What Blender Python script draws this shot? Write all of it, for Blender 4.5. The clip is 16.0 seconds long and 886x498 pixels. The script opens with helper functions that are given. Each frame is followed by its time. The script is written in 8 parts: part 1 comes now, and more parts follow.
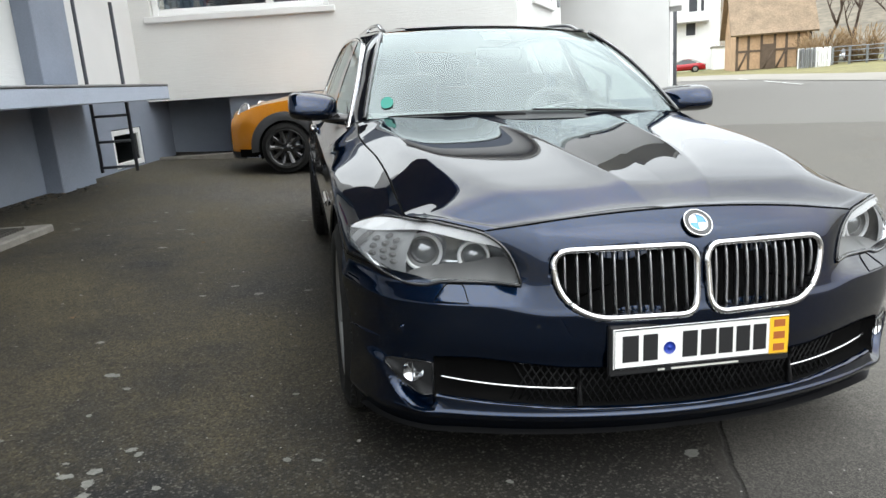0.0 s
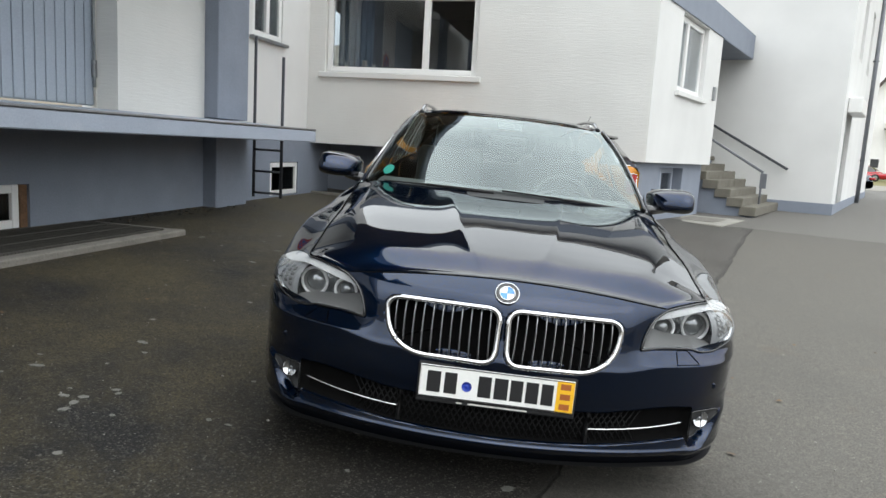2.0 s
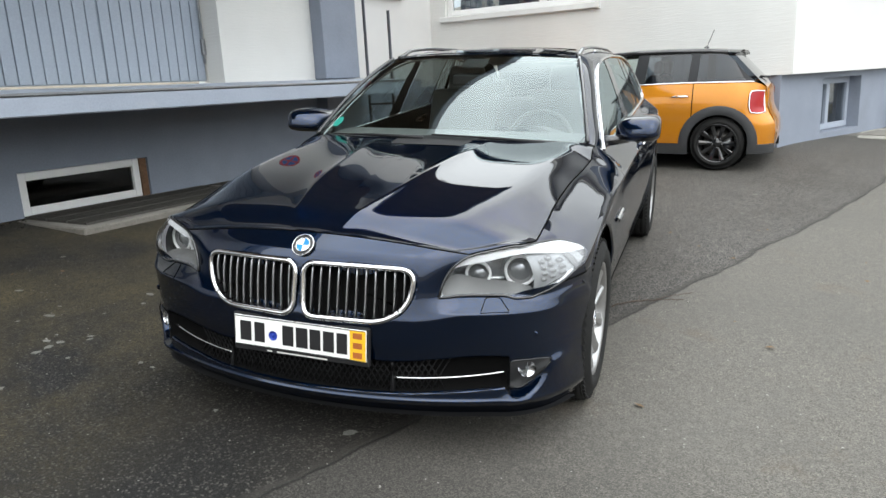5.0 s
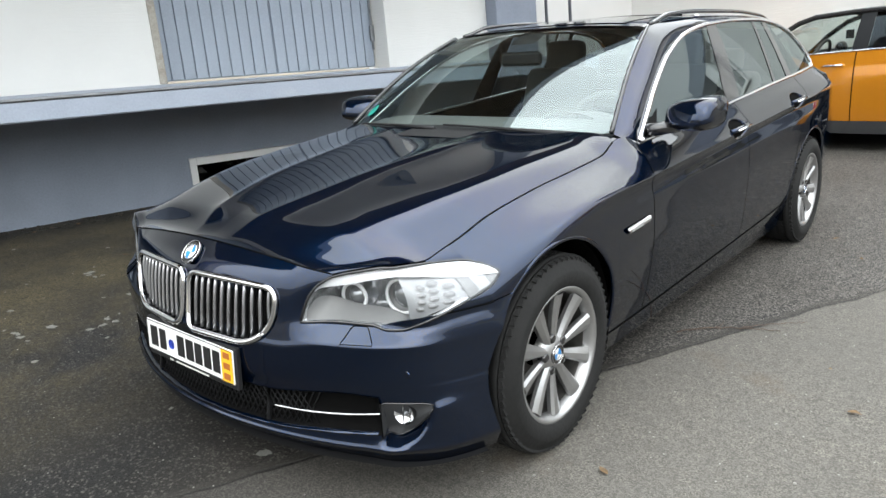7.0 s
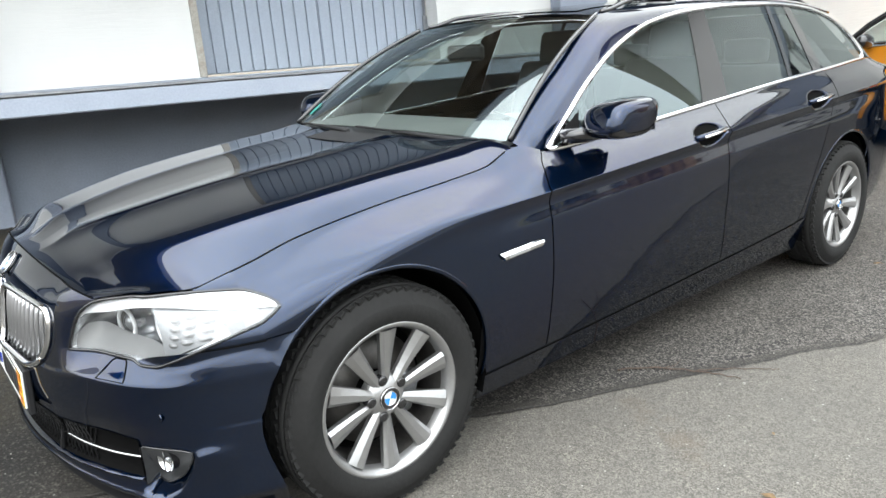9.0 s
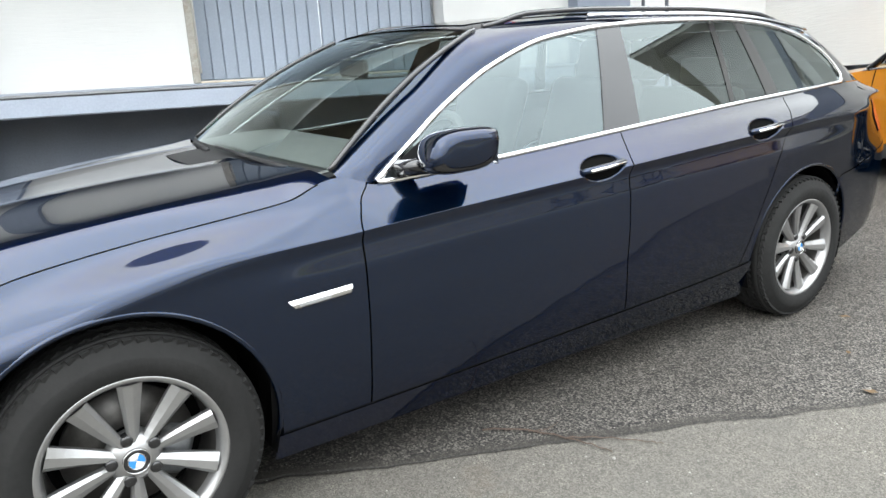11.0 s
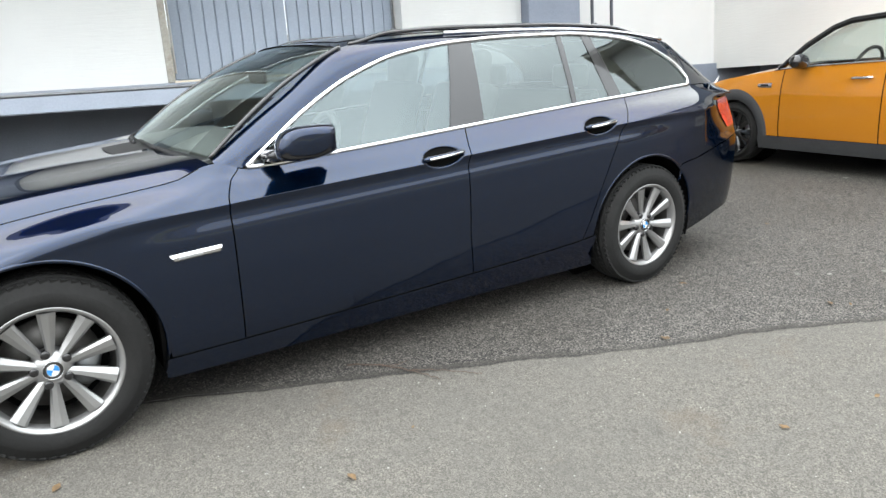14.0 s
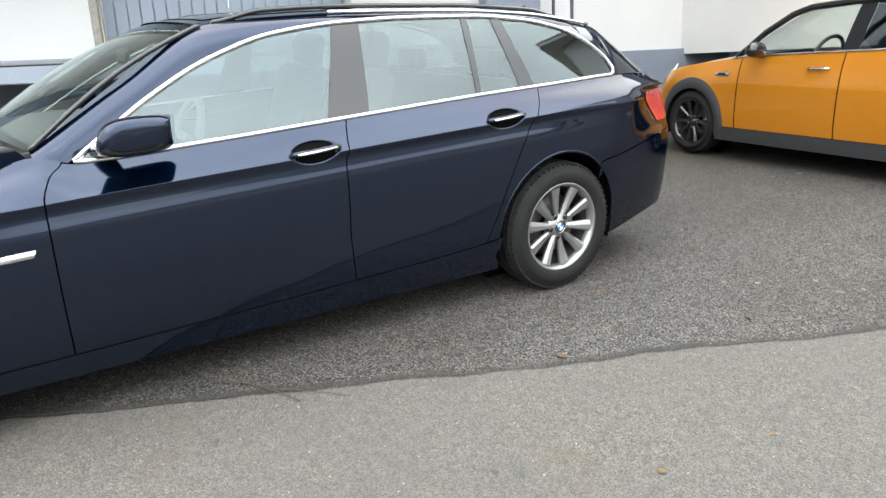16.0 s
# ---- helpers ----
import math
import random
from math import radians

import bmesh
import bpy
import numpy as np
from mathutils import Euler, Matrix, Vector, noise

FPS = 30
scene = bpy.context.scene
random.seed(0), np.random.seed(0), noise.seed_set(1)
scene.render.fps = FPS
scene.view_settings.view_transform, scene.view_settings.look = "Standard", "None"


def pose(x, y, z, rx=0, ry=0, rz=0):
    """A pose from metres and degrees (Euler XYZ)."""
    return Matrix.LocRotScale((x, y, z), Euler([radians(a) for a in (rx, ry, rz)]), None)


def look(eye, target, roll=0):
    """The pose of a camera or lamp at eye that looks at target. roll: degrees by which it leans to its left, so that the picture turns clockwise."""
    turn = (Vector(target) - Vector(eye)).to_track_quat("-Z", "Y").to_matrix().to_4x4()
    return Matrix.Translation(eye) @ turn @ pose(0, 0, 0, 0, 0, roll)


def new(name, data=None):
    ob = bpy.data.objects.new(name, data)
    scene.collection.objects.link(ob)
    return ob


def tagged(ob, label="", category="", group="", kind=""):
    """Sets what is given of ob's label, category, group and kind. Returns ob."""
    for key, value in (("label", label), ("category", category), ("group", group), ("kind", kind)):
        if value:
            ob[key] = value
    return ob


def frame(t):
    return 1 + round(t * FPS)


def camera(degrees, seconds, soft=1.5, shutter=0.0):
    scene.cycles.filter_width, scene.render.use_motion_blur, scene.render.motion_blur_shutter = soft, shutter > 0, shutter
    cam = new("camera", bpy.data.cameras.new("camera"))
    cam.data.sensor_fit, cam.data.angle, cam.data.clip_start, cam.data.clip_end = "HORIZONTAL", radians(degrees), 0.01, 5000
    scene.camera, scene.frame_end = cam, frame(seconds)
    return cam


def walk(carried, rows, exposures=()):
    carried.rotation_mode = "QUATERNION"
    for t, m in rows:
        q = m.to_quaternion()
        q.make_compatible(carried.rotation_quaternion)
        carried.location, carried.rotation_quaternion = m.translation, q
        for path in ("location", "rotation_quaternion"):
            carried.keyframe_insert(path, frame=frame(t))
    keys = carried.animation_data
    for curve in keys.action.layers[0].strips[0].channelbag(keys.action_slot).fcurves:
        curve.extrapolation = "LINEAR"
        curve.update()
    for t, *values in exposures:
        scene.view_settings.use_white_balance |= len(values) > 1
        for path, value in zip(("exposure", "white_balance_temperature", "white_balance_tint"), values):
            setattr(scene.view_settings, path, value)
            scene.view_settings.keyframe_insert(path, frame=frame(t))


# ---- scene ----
cam = camera(64.2, 16.0)
# the yard falls gently: poses below are told in the parked car's own frame, LEVEL turns them upright
LEVEL = Vector((-0.052, 0.012, 0.9986)).rotation_difference(Vector((0, 0, 1))).to_matrix().to_4x4()
PATH = [
    (0, (-1.048, -2.413, 1.133), (-0.65, -0.509, 0.667), -0.9),
    (0.5, (-0.835, -2.635, 1.162), (-0.508, -0.713, 0.714), 0.0),
    (1, (-0.66, -2.863, 1.194), (-0.404, -0.917, 0.81), 2.9),
    (1.5, (-0.448, -2.975, 1.237), (-0.248, -1.019, 0.875), 0.3),
    (1.9, (-0.176, -3.064, 1.247), (-0.239, -1.091, 0.924), 5.0),
    (2, (-0.133, -3.079, 1.253), (-0.217, -1.106, 0.935), 6.3),
    (2.5, (0.097, -3.182, 1.295), (-0.069, -1.218, 0.956), 1.7),
    (3, (0.343, -3.311, 1.321), (0.088, -1.358, 0.972), 2.3),
    (3.5, (0.595, -3.3, 1.355), (0.31, -1.353, 0.998), 0.3),
    (4, (0.869, -3.187, 1.362), (0.4, -1.282, 0.971), -0.8),
    (4.5, (1.035, -2.999, 1.349), (0.491, -1.125, 0.907), 0.4),
    (5, (1.254, -2.776, 1.354), (0.591, -0.96, 0.842), -0.3),
    (5.2, (1.388, -2.682, 1.348), (0.614, -0.91, 0.837), -0.2),
    (7.3, (2.098, -1.733, 1.327), (0.822, -0.297, 0.774), -3.6),
    (7.5, (2.127, -1.656, 1.318), (0.886, -0.189, 0.764), -3.9),
    (8, (2.183, -1.413, 1.304), (0.962, 0.054, 0.706), 0.3),
    (8.5, (2.285, -1.221, 1.284), (0.965, 0.165, 0.703), -2.8),
    (9, (2.445, -0.994, 1.301), (0.941, 0.201, 0.744), -3.9),
    (9.5, (2.485, -0.792, 1.283), (1.001, 0.426, 0.723), -4.0),
    (10, (2.485, -0.572, 1.293), (1.015, 0.66, 0.727), -0.7),
    (10.2, (2.52, -0.501, 1.289), (1.039, 0.718, 0.723), -2.0),
    (12.3, (2.991, 0.132, 1.304), (1.215, 0.911, 0.814), 2.2),
    (12.5, (3.069, 0.123, 1.311), (1.287, 0.891, 0.825), 2.1),
    (13, (3.237, 0.052, 1.313), (1.433, 0.757, 0.817), -1.9),
    (13.5, (3.434, -0.045, 1.321), (1.731, 0.859, 0.791), -2.8),
    (14, (3.55, -0.031, 1.34), (1.918, 0.989, 0.796), -3.0),
    (14.5, (3.626, 0.112, 1.339), (2.012, 1.156, 0.787), -2.9),
    (15, (3.665, 0.225, 1.337), (2.036, 1.233, 0.761), -2.5),
    (15.5, (3.595, 0.353, 1.339), (1.97, 1.36, 0.75), -2.9),
    (16, (3.524, 0.545, 1.345), (1.923, 1.581, 0.742), -1.7),
]
walk(cam, [(t, LEVEL @ look(eye, target, roll)) for t, eye, target, roll in PATH],
     exposures=[(0.0, 1.1), (0.5, 1.03), (1.5, 0.69), (2.5, 0.71), (4.0, 0.88), (5.0, 1.06), (7.3, 1.38), (9.0, 1.66), (10.2, 1.68), (12.5, 1.59), (16.0, 1.55)])

# ---- world and light ----
SUN_EL, SUN_AZ = radians(48), radians(150)
world = bpy.data.worlds.new("world")
scene.world = world
world.use_nodes = True
wn, wl = world.node_tree.nodes, world.node_tree.links
wn.clear()
sky = wn.new("ShaderNodeTexSky")
sky.sky_type = "NISHITA"
sky.sun_disc = False
sky.sun_elevation, sky.sun_rotation = SUN_EL, SUN_AZ
sky.air_density, sky.dust_density, sky.ozone_density = 0.7, 6.0, 0.6
bg_sky = wn.new("ShaderNodeBackground")
bg_sky.inputs["Strength"].default_value = 0.01
cloud = wn.new("ShaderNodeTexNoise")
cloud.inputs["Scale"].default_value = 2.2
cloud.inputs["Detail"].default_value = 5
ramp = wn.new("ShaderNodeValToRGB")
ramp.color_ramp.elements[0].position, ramp.color_ramp.elements[0].color = 0.3, (0.62, 0.66, 0.69, 1)
ramp.color_ramp.elements[1].position, ramp.color_ramp.elements[1].color = 0.72, (1.015, 1.07, 1.085, 1)
coord = wn.new("ShaderNodeTexCoord")
bg_cloud = wn.new("ShaderNodeBackground")
# an overcast dome: about five times brighter overhead than at the skyline
up = wn.new("ShaderNodeSeparateXYZ")
dome = wn.new("ShaderNodeMapRange")
dome.inputs[1].default_value, dome.inputs[2].default_value = 0.0, 1.0
dome.inputs[3].default_value, dome.inputs[4].default_value = 0.36, 2.28
rise = wn.new("ShaderNodeMath")
rise.operation = "POWER"
rise.inputs[1].default_value = 0.55
wl.new(coord.outputs["Generated"], up.inputs[0])
wl.new(up.outputs[2], rise.inputs[0])
wl.new(rise.outputs[0], dome.inputs[0])
wl.new(dome.outputs[0], bg_cloud.inputs["Strength"])
both = wn.new("ShaderNodeAddShader")
wout = wn.new("ShaderNodeOutputWorld")
wl.new(coord.outputs["Generated"], cloud.inputs["Vector"])
wl.new(cloud.outputs["Fac"], ramp.inputs["Fac"])
wl.new(ramp.outputs["Color"], bg_cloud.inputs["Color"])
wl.new(sky.outputs["Color"], bg_sky.inputs["Color"])
wl.new(bg_sky.outputs["Background"], both.inputs[0])
wl.new(bg_cloud.outputs["Background"], both.inputs[1])
wl.new(both.outputs["Shader"], wout.inputs["Surface"])
sun_data = bpy.data.lights.new("sun", "SUN")
sun_data.energy, sun_data.angle, sun_data.color = 0.18, radians(40), (1.0, 0.96, 0.9)
sun = new("sun", sun_data)
sun.matrix_world = look((30 * math.sin(SUN_AZ), 30 * math.cos(SUN_AZ), 30 * math.tan(SUN_EL)), (0, 0, 0))

# ---- small library ----
def node_mat(name):
    m = bpy.data.materials.new(name)
    m.use_nodes = True
    nt = m.node_tree
    return m, nt.nodes, nt.links, nt.nodes["Principled BSDF"]


def surface(name, color, rough=0.6, metal=0.0, vary=0.15, scale=6.0, fine=60.0, bump=0.0, coat=0.0, stain=0.0, stain_color=None, spec=0.5):
    """A painted, plastered or cast surface: colour varied at two scales, with fine relief and stains."""
    m, n, l, p = node_mat(name)
    co = n.new("ShaderNodeTexCoord")
    big, small = n.new("ShaderNodeTexNoise"), n.new("ShaderNodeTexNoise")
    big.inputs["Scale"].default_value, small.inputs["Scale"].default_value = scale, fine
    big.inputs["Detail"].default_value, small.inputs["Detail"].default_value = 6, 3
    for t in (big, small):
        l.new(co.outputs["Object"], t.inputs["Vector"])
    add = n.new("ShaderNodeMath")
    add.operation = "ADD"
    l.new(big.outputs["Fac"], add.inputs[0])
    l.new(small.outputs["Fac"], add.inputs[1])
    rp = n.new("ShaderNodeMapRange")
    rp.inputs[1].default_value, rp.inputs[2].default_value = 0.6, 1.4
    rp.inputs[3].default_value, rp.inputs[4].default_value = 1 - vary, 1 + vary
    l.new(add.outputs[0], rp.inputs[0])
    mul = n.new("ShaderNodeMixRGB")
    mul.blend_type = "MULTIPLY"
    mul.inputs[0].default_value = 1.0
    mul.inputs[1].default_value = (*color, 1)
    l.new(rp.outputs[0], mul.inputs[2])
    out = mul.outputs[0]
    if stain:
        st = n.new("ShaderNodeTexNoise")
        st.inputs["Scale"].default_value, st.inputs["Detail"].default_value, st.inputs["Roughness"].default_value = scale * 0.45, 8, 0.7
        l.new(co.outputs["Object"], st.inputs["Vector"])
        sr = n.new("ShaderNodeMapRange")
        sr.inputs[1].default_value, sr.inputs[2].default_value, sr.inputs[4].default_value = 0.55, 0.75, stain
        l.new(st.outputs["Fac"], sr.inputs[0])
        mx = n.new("ShaderNodeMixRGB")
        l.new(sr.outputs[0], mx.inputs[0])
        l.new(out, mx.inputs[1])
        mx.inputs[2].default_value = (*(stain_color or tuple(c * 0.5 for c in color)), 1)
        out = mx.outputs[0]
    l.new(out, p.inputs["Base Color"])
    p.inputs["Roughness"].default_value, p.inputs["Metallic"].default_value = rough, metal
    p.inputs["Coat Weight"].default_value, p.inputs["Coat Roughness"].default_value = coat, 0.04
    p.inputs["Specular IOR Level"].default_value = spec
    if bump:
        b = n.new("ShaderNodeBump")
        b.inputs["Strength"].default_value, b.inputs["Distance"].default_value = bump, 0.01
        l.new(small.outputs["Fac"], b.inputs["Height"])
        l.new(b.outputs[0], p.inputs["Normal"])
    return m


def glass(name, tint, clear, rough=0.0, gloss=(1.0, 1.0, 1.0)):
    """A window pane: tinted see-through glass with a mirror gloss that grows at grazing angles."""
    m, n, l, p = node_mat(name)
    n.remove(p)
    tr, gl, fr, mx = n.new("ShaderNodeBsdfTransparent"), n.new("ShaderNodeBsdfGlossy"), n.new("ShaderNodeLayerWeight"), n.new("ShaderNodeMixShader")
    tr.inputs["Color"].default_value = (*tint, 1)
    gl.inputs["Roughness"].default_value = rough
    gl.inputs["Color"].default_value = (*gloss, 1)
    # the same gloss from either side of the pane: least face on, growing with the fifth power
    least = ((clear - 1) / (clear + 1)) ** 2
    fr.inputs["Blend"].default_value = 0.5
    power, grow = n.new("ShaderNodeMath"), n.new("ShaderNodeMath")
    power.operation, grow.operation = "POWER", "MULTIPLY_ADD"
    power.inputs[1].default_value, grow.inputs[1].default_value, grow.inputs[2].default_value = 5.0, 1 - least, least
    l.new(fr.outputs["Facing"], power.inputs[0])
    l.new(power.outputs[0], grow.inputs[0])
    l.new(grow.outputs[0], mx.inputs[0])
    l.new(tr.outputs[0], mx.inputs[1])
    l.new(gl.outputs[0], mx.inputs[2])
    l.new(mx.outputs[0], n["Material Output"].inputs["Surface"])
    return m


def finish(name, bm, material, parent=None, label="", smooth=True):
    me = bpy.data.meshes.new(name)
    bm.to_mesh(me)
    bm.free()
    for poly in me.polygons:
        poly.use_smooth = smooth
    ob = new(name, me)
    me.materials.append(material)
    if parent:
        ob.parent = parent
    if label:
        ob["label"] = label
    return ob


def part(name, bm, material, parent, label="", smooth=True):
    return finish(name, bm, material, parent, label, smooth)


def holder(name, label, category, m=None, group="", kind=""):
    ob = new(name)
    ob.empty_display_size = 0.2
    if m is not None:
        ob.matrix_world = m
    return tagged(ob, label, category, group, kind)


def box(x0, x1, y0, y1, z0, z1, bevel=0.0, bm=None, m=None, seg=1):
    own = bm is None
    b = bmesh.new()
    bmesh.ops.create_cube(b, size=1)
    bmesh.ops.scale(b, vec=(abs(x1 - x0), abs(y1 - y0), abs(z1 - z0)), verts=b.verts)
    bmesh.ops.translate(b, vec=((x0 + x1) / 2, (y0 + y1) / 2, (z0 + z1) / 2), verts=b.verts)
    if bevel:
        bmesh.ops.bevel(b, geom=b.edges[:], offset=bevel, segments=seg, affect="EDGES", profile=0.5)
    if m is not None:
        bmesh.ops.transform(b, matrix=m, verts=b.verts)
    if own:
        return b
    me = bpy.data.meshes.new("tmp")
    b.to_mesh(me)
    b.free()
    bm.from_mesh(me)
    bpy.data.meshes.remove(me)
    return bm


def grid(f, nu, nv, bm=None, closed_u=False):
    """A sheet of nu by nv cells through f(a, b), a and b from 0 to 1."""
    bm = bm or bmesh.new()
    rows = []
    for i in range(nu + (0 if closed_u else 1)):
        rows.append([bm.verts.new(f(i / nu, j / nv)) for j in range(nv + 1)])
    for i in range(nu):
        r, q = rows[i], rows[(i + 1) % len(rows)]
        for j in range(nv):
            bm.faces.new((r[j], q[j], q[j + 1], r[j + 1]))
    return bm


def tube(points, r, sides=8, bm=None, closed=False, flat=1.0, up=Vector((0, 0, 1))):
    """A round or flattened bar along points."""
    bm = bm or bmesh.new()
    pts = [Vector(p) for p in points]
    n = len(pts)
    rings = []
    for i, p in enumerate(pts):
        a = pts[(i - 1) % n] if closed or i else p
        b = pts[(i + 1) % n] if closed or i < n - 1 else p
        d = (b - a).normalized()
        s = d.cross(up)
        if s.length < 1e-4:
            s = d.cross(Vector((1, 0, 0)))
        s.normalize()
        u = s.cross(d)
        rr = r(i / max(1, n - 1)) if callable(r) else r
        rings.append([bm.verts.new(p + s * (rr * math.cos(k * 2 * math.pi / sides)) + u * (rr * flat * math.sin(k * 2 * math.pi / sides))) for k in range(sides)])
    for i in range(n if closed else n - 1):
        r0, r1 = rings[i], rings[(i + 1) % n]
        for k in range(sides):
            bm.faces.new((r0[k], r0[(k + 1) % sides], r1[(k + 1) % sides], r1[k]))
    if not closed:
        bm.faces.new(rings[0][::-1])
        bm.faces.new(rings[-1])
    return bm


def lathe(profile, segs=48, axis="x", bm=None, centre=(0, 0, 0)):
    """Turns a list of (along, radius) about an axis."""
    bm = bm or bmesh.new()
    c = Vector(centre)
    rings = []
    for a, r in profile:
        ring = []
        for k in range(segs):
            t = k * 2 * math.pi / segs
            v = {"x": (a, r * math.cos(t), r * math.sin(t)), "y": (r * math.cos(t), a, r * math.sin(t)), "z": (r * math.cos(t), r * math.sin(t), a)}[axis]
            ring.append(bm.verts.new(c + Vector(v)))
        rings.append(ring)
    for r0, r1 in zip(rings, rings[1:]):
        for k in range(segs):
            bm.faces.new((r0[k], r0[(k + 1) % segs], r1[(k + 1) % segs], r1[k]))
    return bm


def slab(outline, z0, z1, bm=None):
    """A prism over a plan outline."""
    bm = bm or bmesh.new()
    lo = [bm.verts.new((x, y, z0)) for x, y in outline]
    hi = [bm.verts.new((x, y, z1)) for x, y in outline]
    n = len(outline)
    bm.faces.new(lo[::-1])
    bm.faces.new(hi)
    for i in range(n):
        bm.faces.new((lo[i], lo[(i + 1) % n], hi[(i + 1) % n], hi[i]))
    return bm


def smoothstep(a, b, x):
    t = min(1.0, max(0.0, (x - a) / (b - a)))
    return t * t * (3 - 2 * t)


def spline(*knots):
    """A smooth curve through (x, y) knots."""
    xs, ys = [k[0] for k in knots], [k[1] for k in knots]
    n = len(xs)
    sl = [(ys[i + 1] - ys[i]) / (xs[i + 1] - xs[i]) for i in range(n - 1)]
    tg = [sl[0]] + [0.0 if sl[i - 1] * sl[i] <= 0 else 2 * sl[i - 1] * sl[i] / (sl[i - 1] + sl[i]) for i in range(1, n - 1)] + [sl[-1]]

    def f(x):
        if x <= xs[0]:
            return ys[0]
        if x >= xs[-1]:
            return ys[-1]
        i = max(k for k in range(n - 1) if xs[k] <= x)
        h = xs[i + 1] - xs[i]
        t = (x - xs[i]) / h
        return (2 * t**3 - 3 * t**2 + 1) * ys[i] + (t**3 - 2 * t**2 + t) * h * tg[i] + (-2 * t**3 + 3 * t**2) * ys[i + 1] + (t**3 - t**2) * h * tg[i + 1]
    return f

# ---- materials ----
def asphalt_mat():
    """Old coarse dark asphalt, a newer paler strip beyond a torn seam, moss tints, pale flecks and stones in the binder."""
    m, n, l, p = node_mat("asphalt")
    co = n.new("ShaderNodeTexCoord")

    def tex(kind, scale, detail=4, rough=0.5):
        t = n.new(kind)
        t.inputs["Scale"].default_value = scale
        if kind == "ShaderNodeTexNoise":
            t.inputs["Detail"].default_value, t.inputs["Roughness"].default_value = detail, rough
        l.new(co.outputs["Object"], t.inputs["Vector"])
        return t

    def math_node(op, a, b):
        k = n.new("ShaderNodeMath")
        k.operation = op
        for i, v in enumerate((a, b)):
            if isinstance(v, (int, float)):
                k.inputs[i].default_value = v
            else:
                l.new(v, k.inputs[i])
        return k.outputs[0]

    def ramp_to(v, a, b, lo=0.0, hi=1.0):
        k = n.new("ShaderNodeMapRange")
        k.inputs[1].default_value, k.inputs[2].default_value, k.inputs[3].default_value, k.inputs[4].default_value = a, b, lo, hi
        l.new(v, k.inputs[0])
        return k.outputs[0]

    def mix(fac, a, b):
        k = n.new("ShaderNodeMixRGB")
        if isinstance(fac, (int, float)):
            k.inputs[0].default_value = fac
        else:
            l.new(fac, k.inputs[0])
        for i, v in ((1, a), (2, b)):
            if isinstance(v, tuple):
                k.inputs[i].default_value = (*v, 1)
            else:
                l.new(v, k.inputs[i])
        return k.outputs[0]

    xyz = n.new("ShaderNodeSeparateXYZ")
    l.new(co.outputs["Object"], xyz.inputs[0])
    x, y = xyz.outputs[0], xyz.outputs[1]
    wob = tex("ShaderNodeTexNoise", 1.6, 8, 0.65).outputs["Fac"]
    # the seam runs obliquely under the parked car; the paler strip ends at a cross joint
    line = math_node("SUBTRACT", math_node("SUBTRACT", x, math_node("MULTIPLY", y, 0.445)), 0.50)
    line = math_node("ADD", line, math_node("MULTIPLY", math_node("SUBTRACT", wob, 0.5), 0.16))
    across = math_node("ADD", math_node("ADD", y, math_node("MULTIPLY", x, 0.55)), -11.6)
    across = math_node("ADD", across, math_node("MULTIPLY", math_node("SUBTRACT", wob, 0.5), 0.5))
    pale = math_node("MULTIPLY", ramp_to(line, -0.005, 0.02), ramp_to(across, 0.05, -0.05))
    grit = tex("ShaderNodeTexVoronoi", 125.0)
    grit2 = tex("ShaderNodeTexVoronoi", 240.0)
    fine = tex("ShaderNodeTexNoise", 260.0, 3, 0.7).outputs["Fac"]
    patch = tex("ShaderNodeTexNoise", 0.55, 7, 0.62).outputs["Fac"]
    mottle = tex("ShaderNodeTexNoise", 5.0, 6, 0.7).outputs["Fac"]
    stone = grit.outputs["Color"]
    sep = n.new("ShaderNodeSeparateXYZ")
    l.new(stone, sep.inputs[0])
    sep2 = n.new("ShaderNodeSeparateXYZ")
    l.new(grit2.outputs["Color"], sep2.inputs[0])
    # dark side: exposed aggregate of mixed greys in dark binder
    dark = mix(ramp_to(sep.outputs[0], 0.66, 1.0), (0.004, 0.0039, 0.0036), (0.118, 0.111, 0.099))
    # paler, stones showing, towards the buildings and the middle of the yard
    pale_rise = math_node("ADD", math_node("ADD", math_node("MULTIPLY", x, 0.5), math_node("MULTIPLY", y, 0.35)), math_node("MULTIPLY", math_node("SUBTRACT", patch, 0.5), 2.2))
    dark = mix(ramp_to(pale_rise, -0.35, 1.15, 0.0, 0.95), dark, mix(ramp_to(sep.outputs[0], 0.0, 0.9), (0.042, 0.039, 0.035), (0.235, 0.217, 0.193)))
    clump = tex("ShaderNodeTexNoise", 30.0, 5, 0.75).outputs["Fac"]
    dark = mix(ramp_to(clump, 0.42, 0.62, 0.4, 0.0), dark, (0.016, 0.0155, 0.015))
    dark = mix(ramp_to(grit.outputs["Distance"], 0.40, 0.72), dark, (0.011, 0.011, 0.011))
    dark = mix(ramp_to(patch, 0.45, 0.7, 0.0, 0.4), dark, (0.024, 0.020, 0.014))
    moss = math_node("MULTIPLY", ramp_to(tex("ShaderNodeTexNoise", 0.9, 8, 0.72).outputs["Fac"], 0.38, 0.62), ramp_to(x, -0.4, -1.3))
    dark = mix(math_node("MULTIPLY", moss, ramp_to(sep2.outputs[1], 0.0, 1.0, 0.45, 1.0)), dark, mix(ramp_to(sep.outputs[1], 0.0, 1.0), (0.018, 0.015, 0.008), (0.118, 0.098, 0.054)))
    light = mix(ramp_to(sep2.outputs[0], 0.15, 1.0), (0.066, 0.061, 0.053), (0.200, 0.185, 0.160))
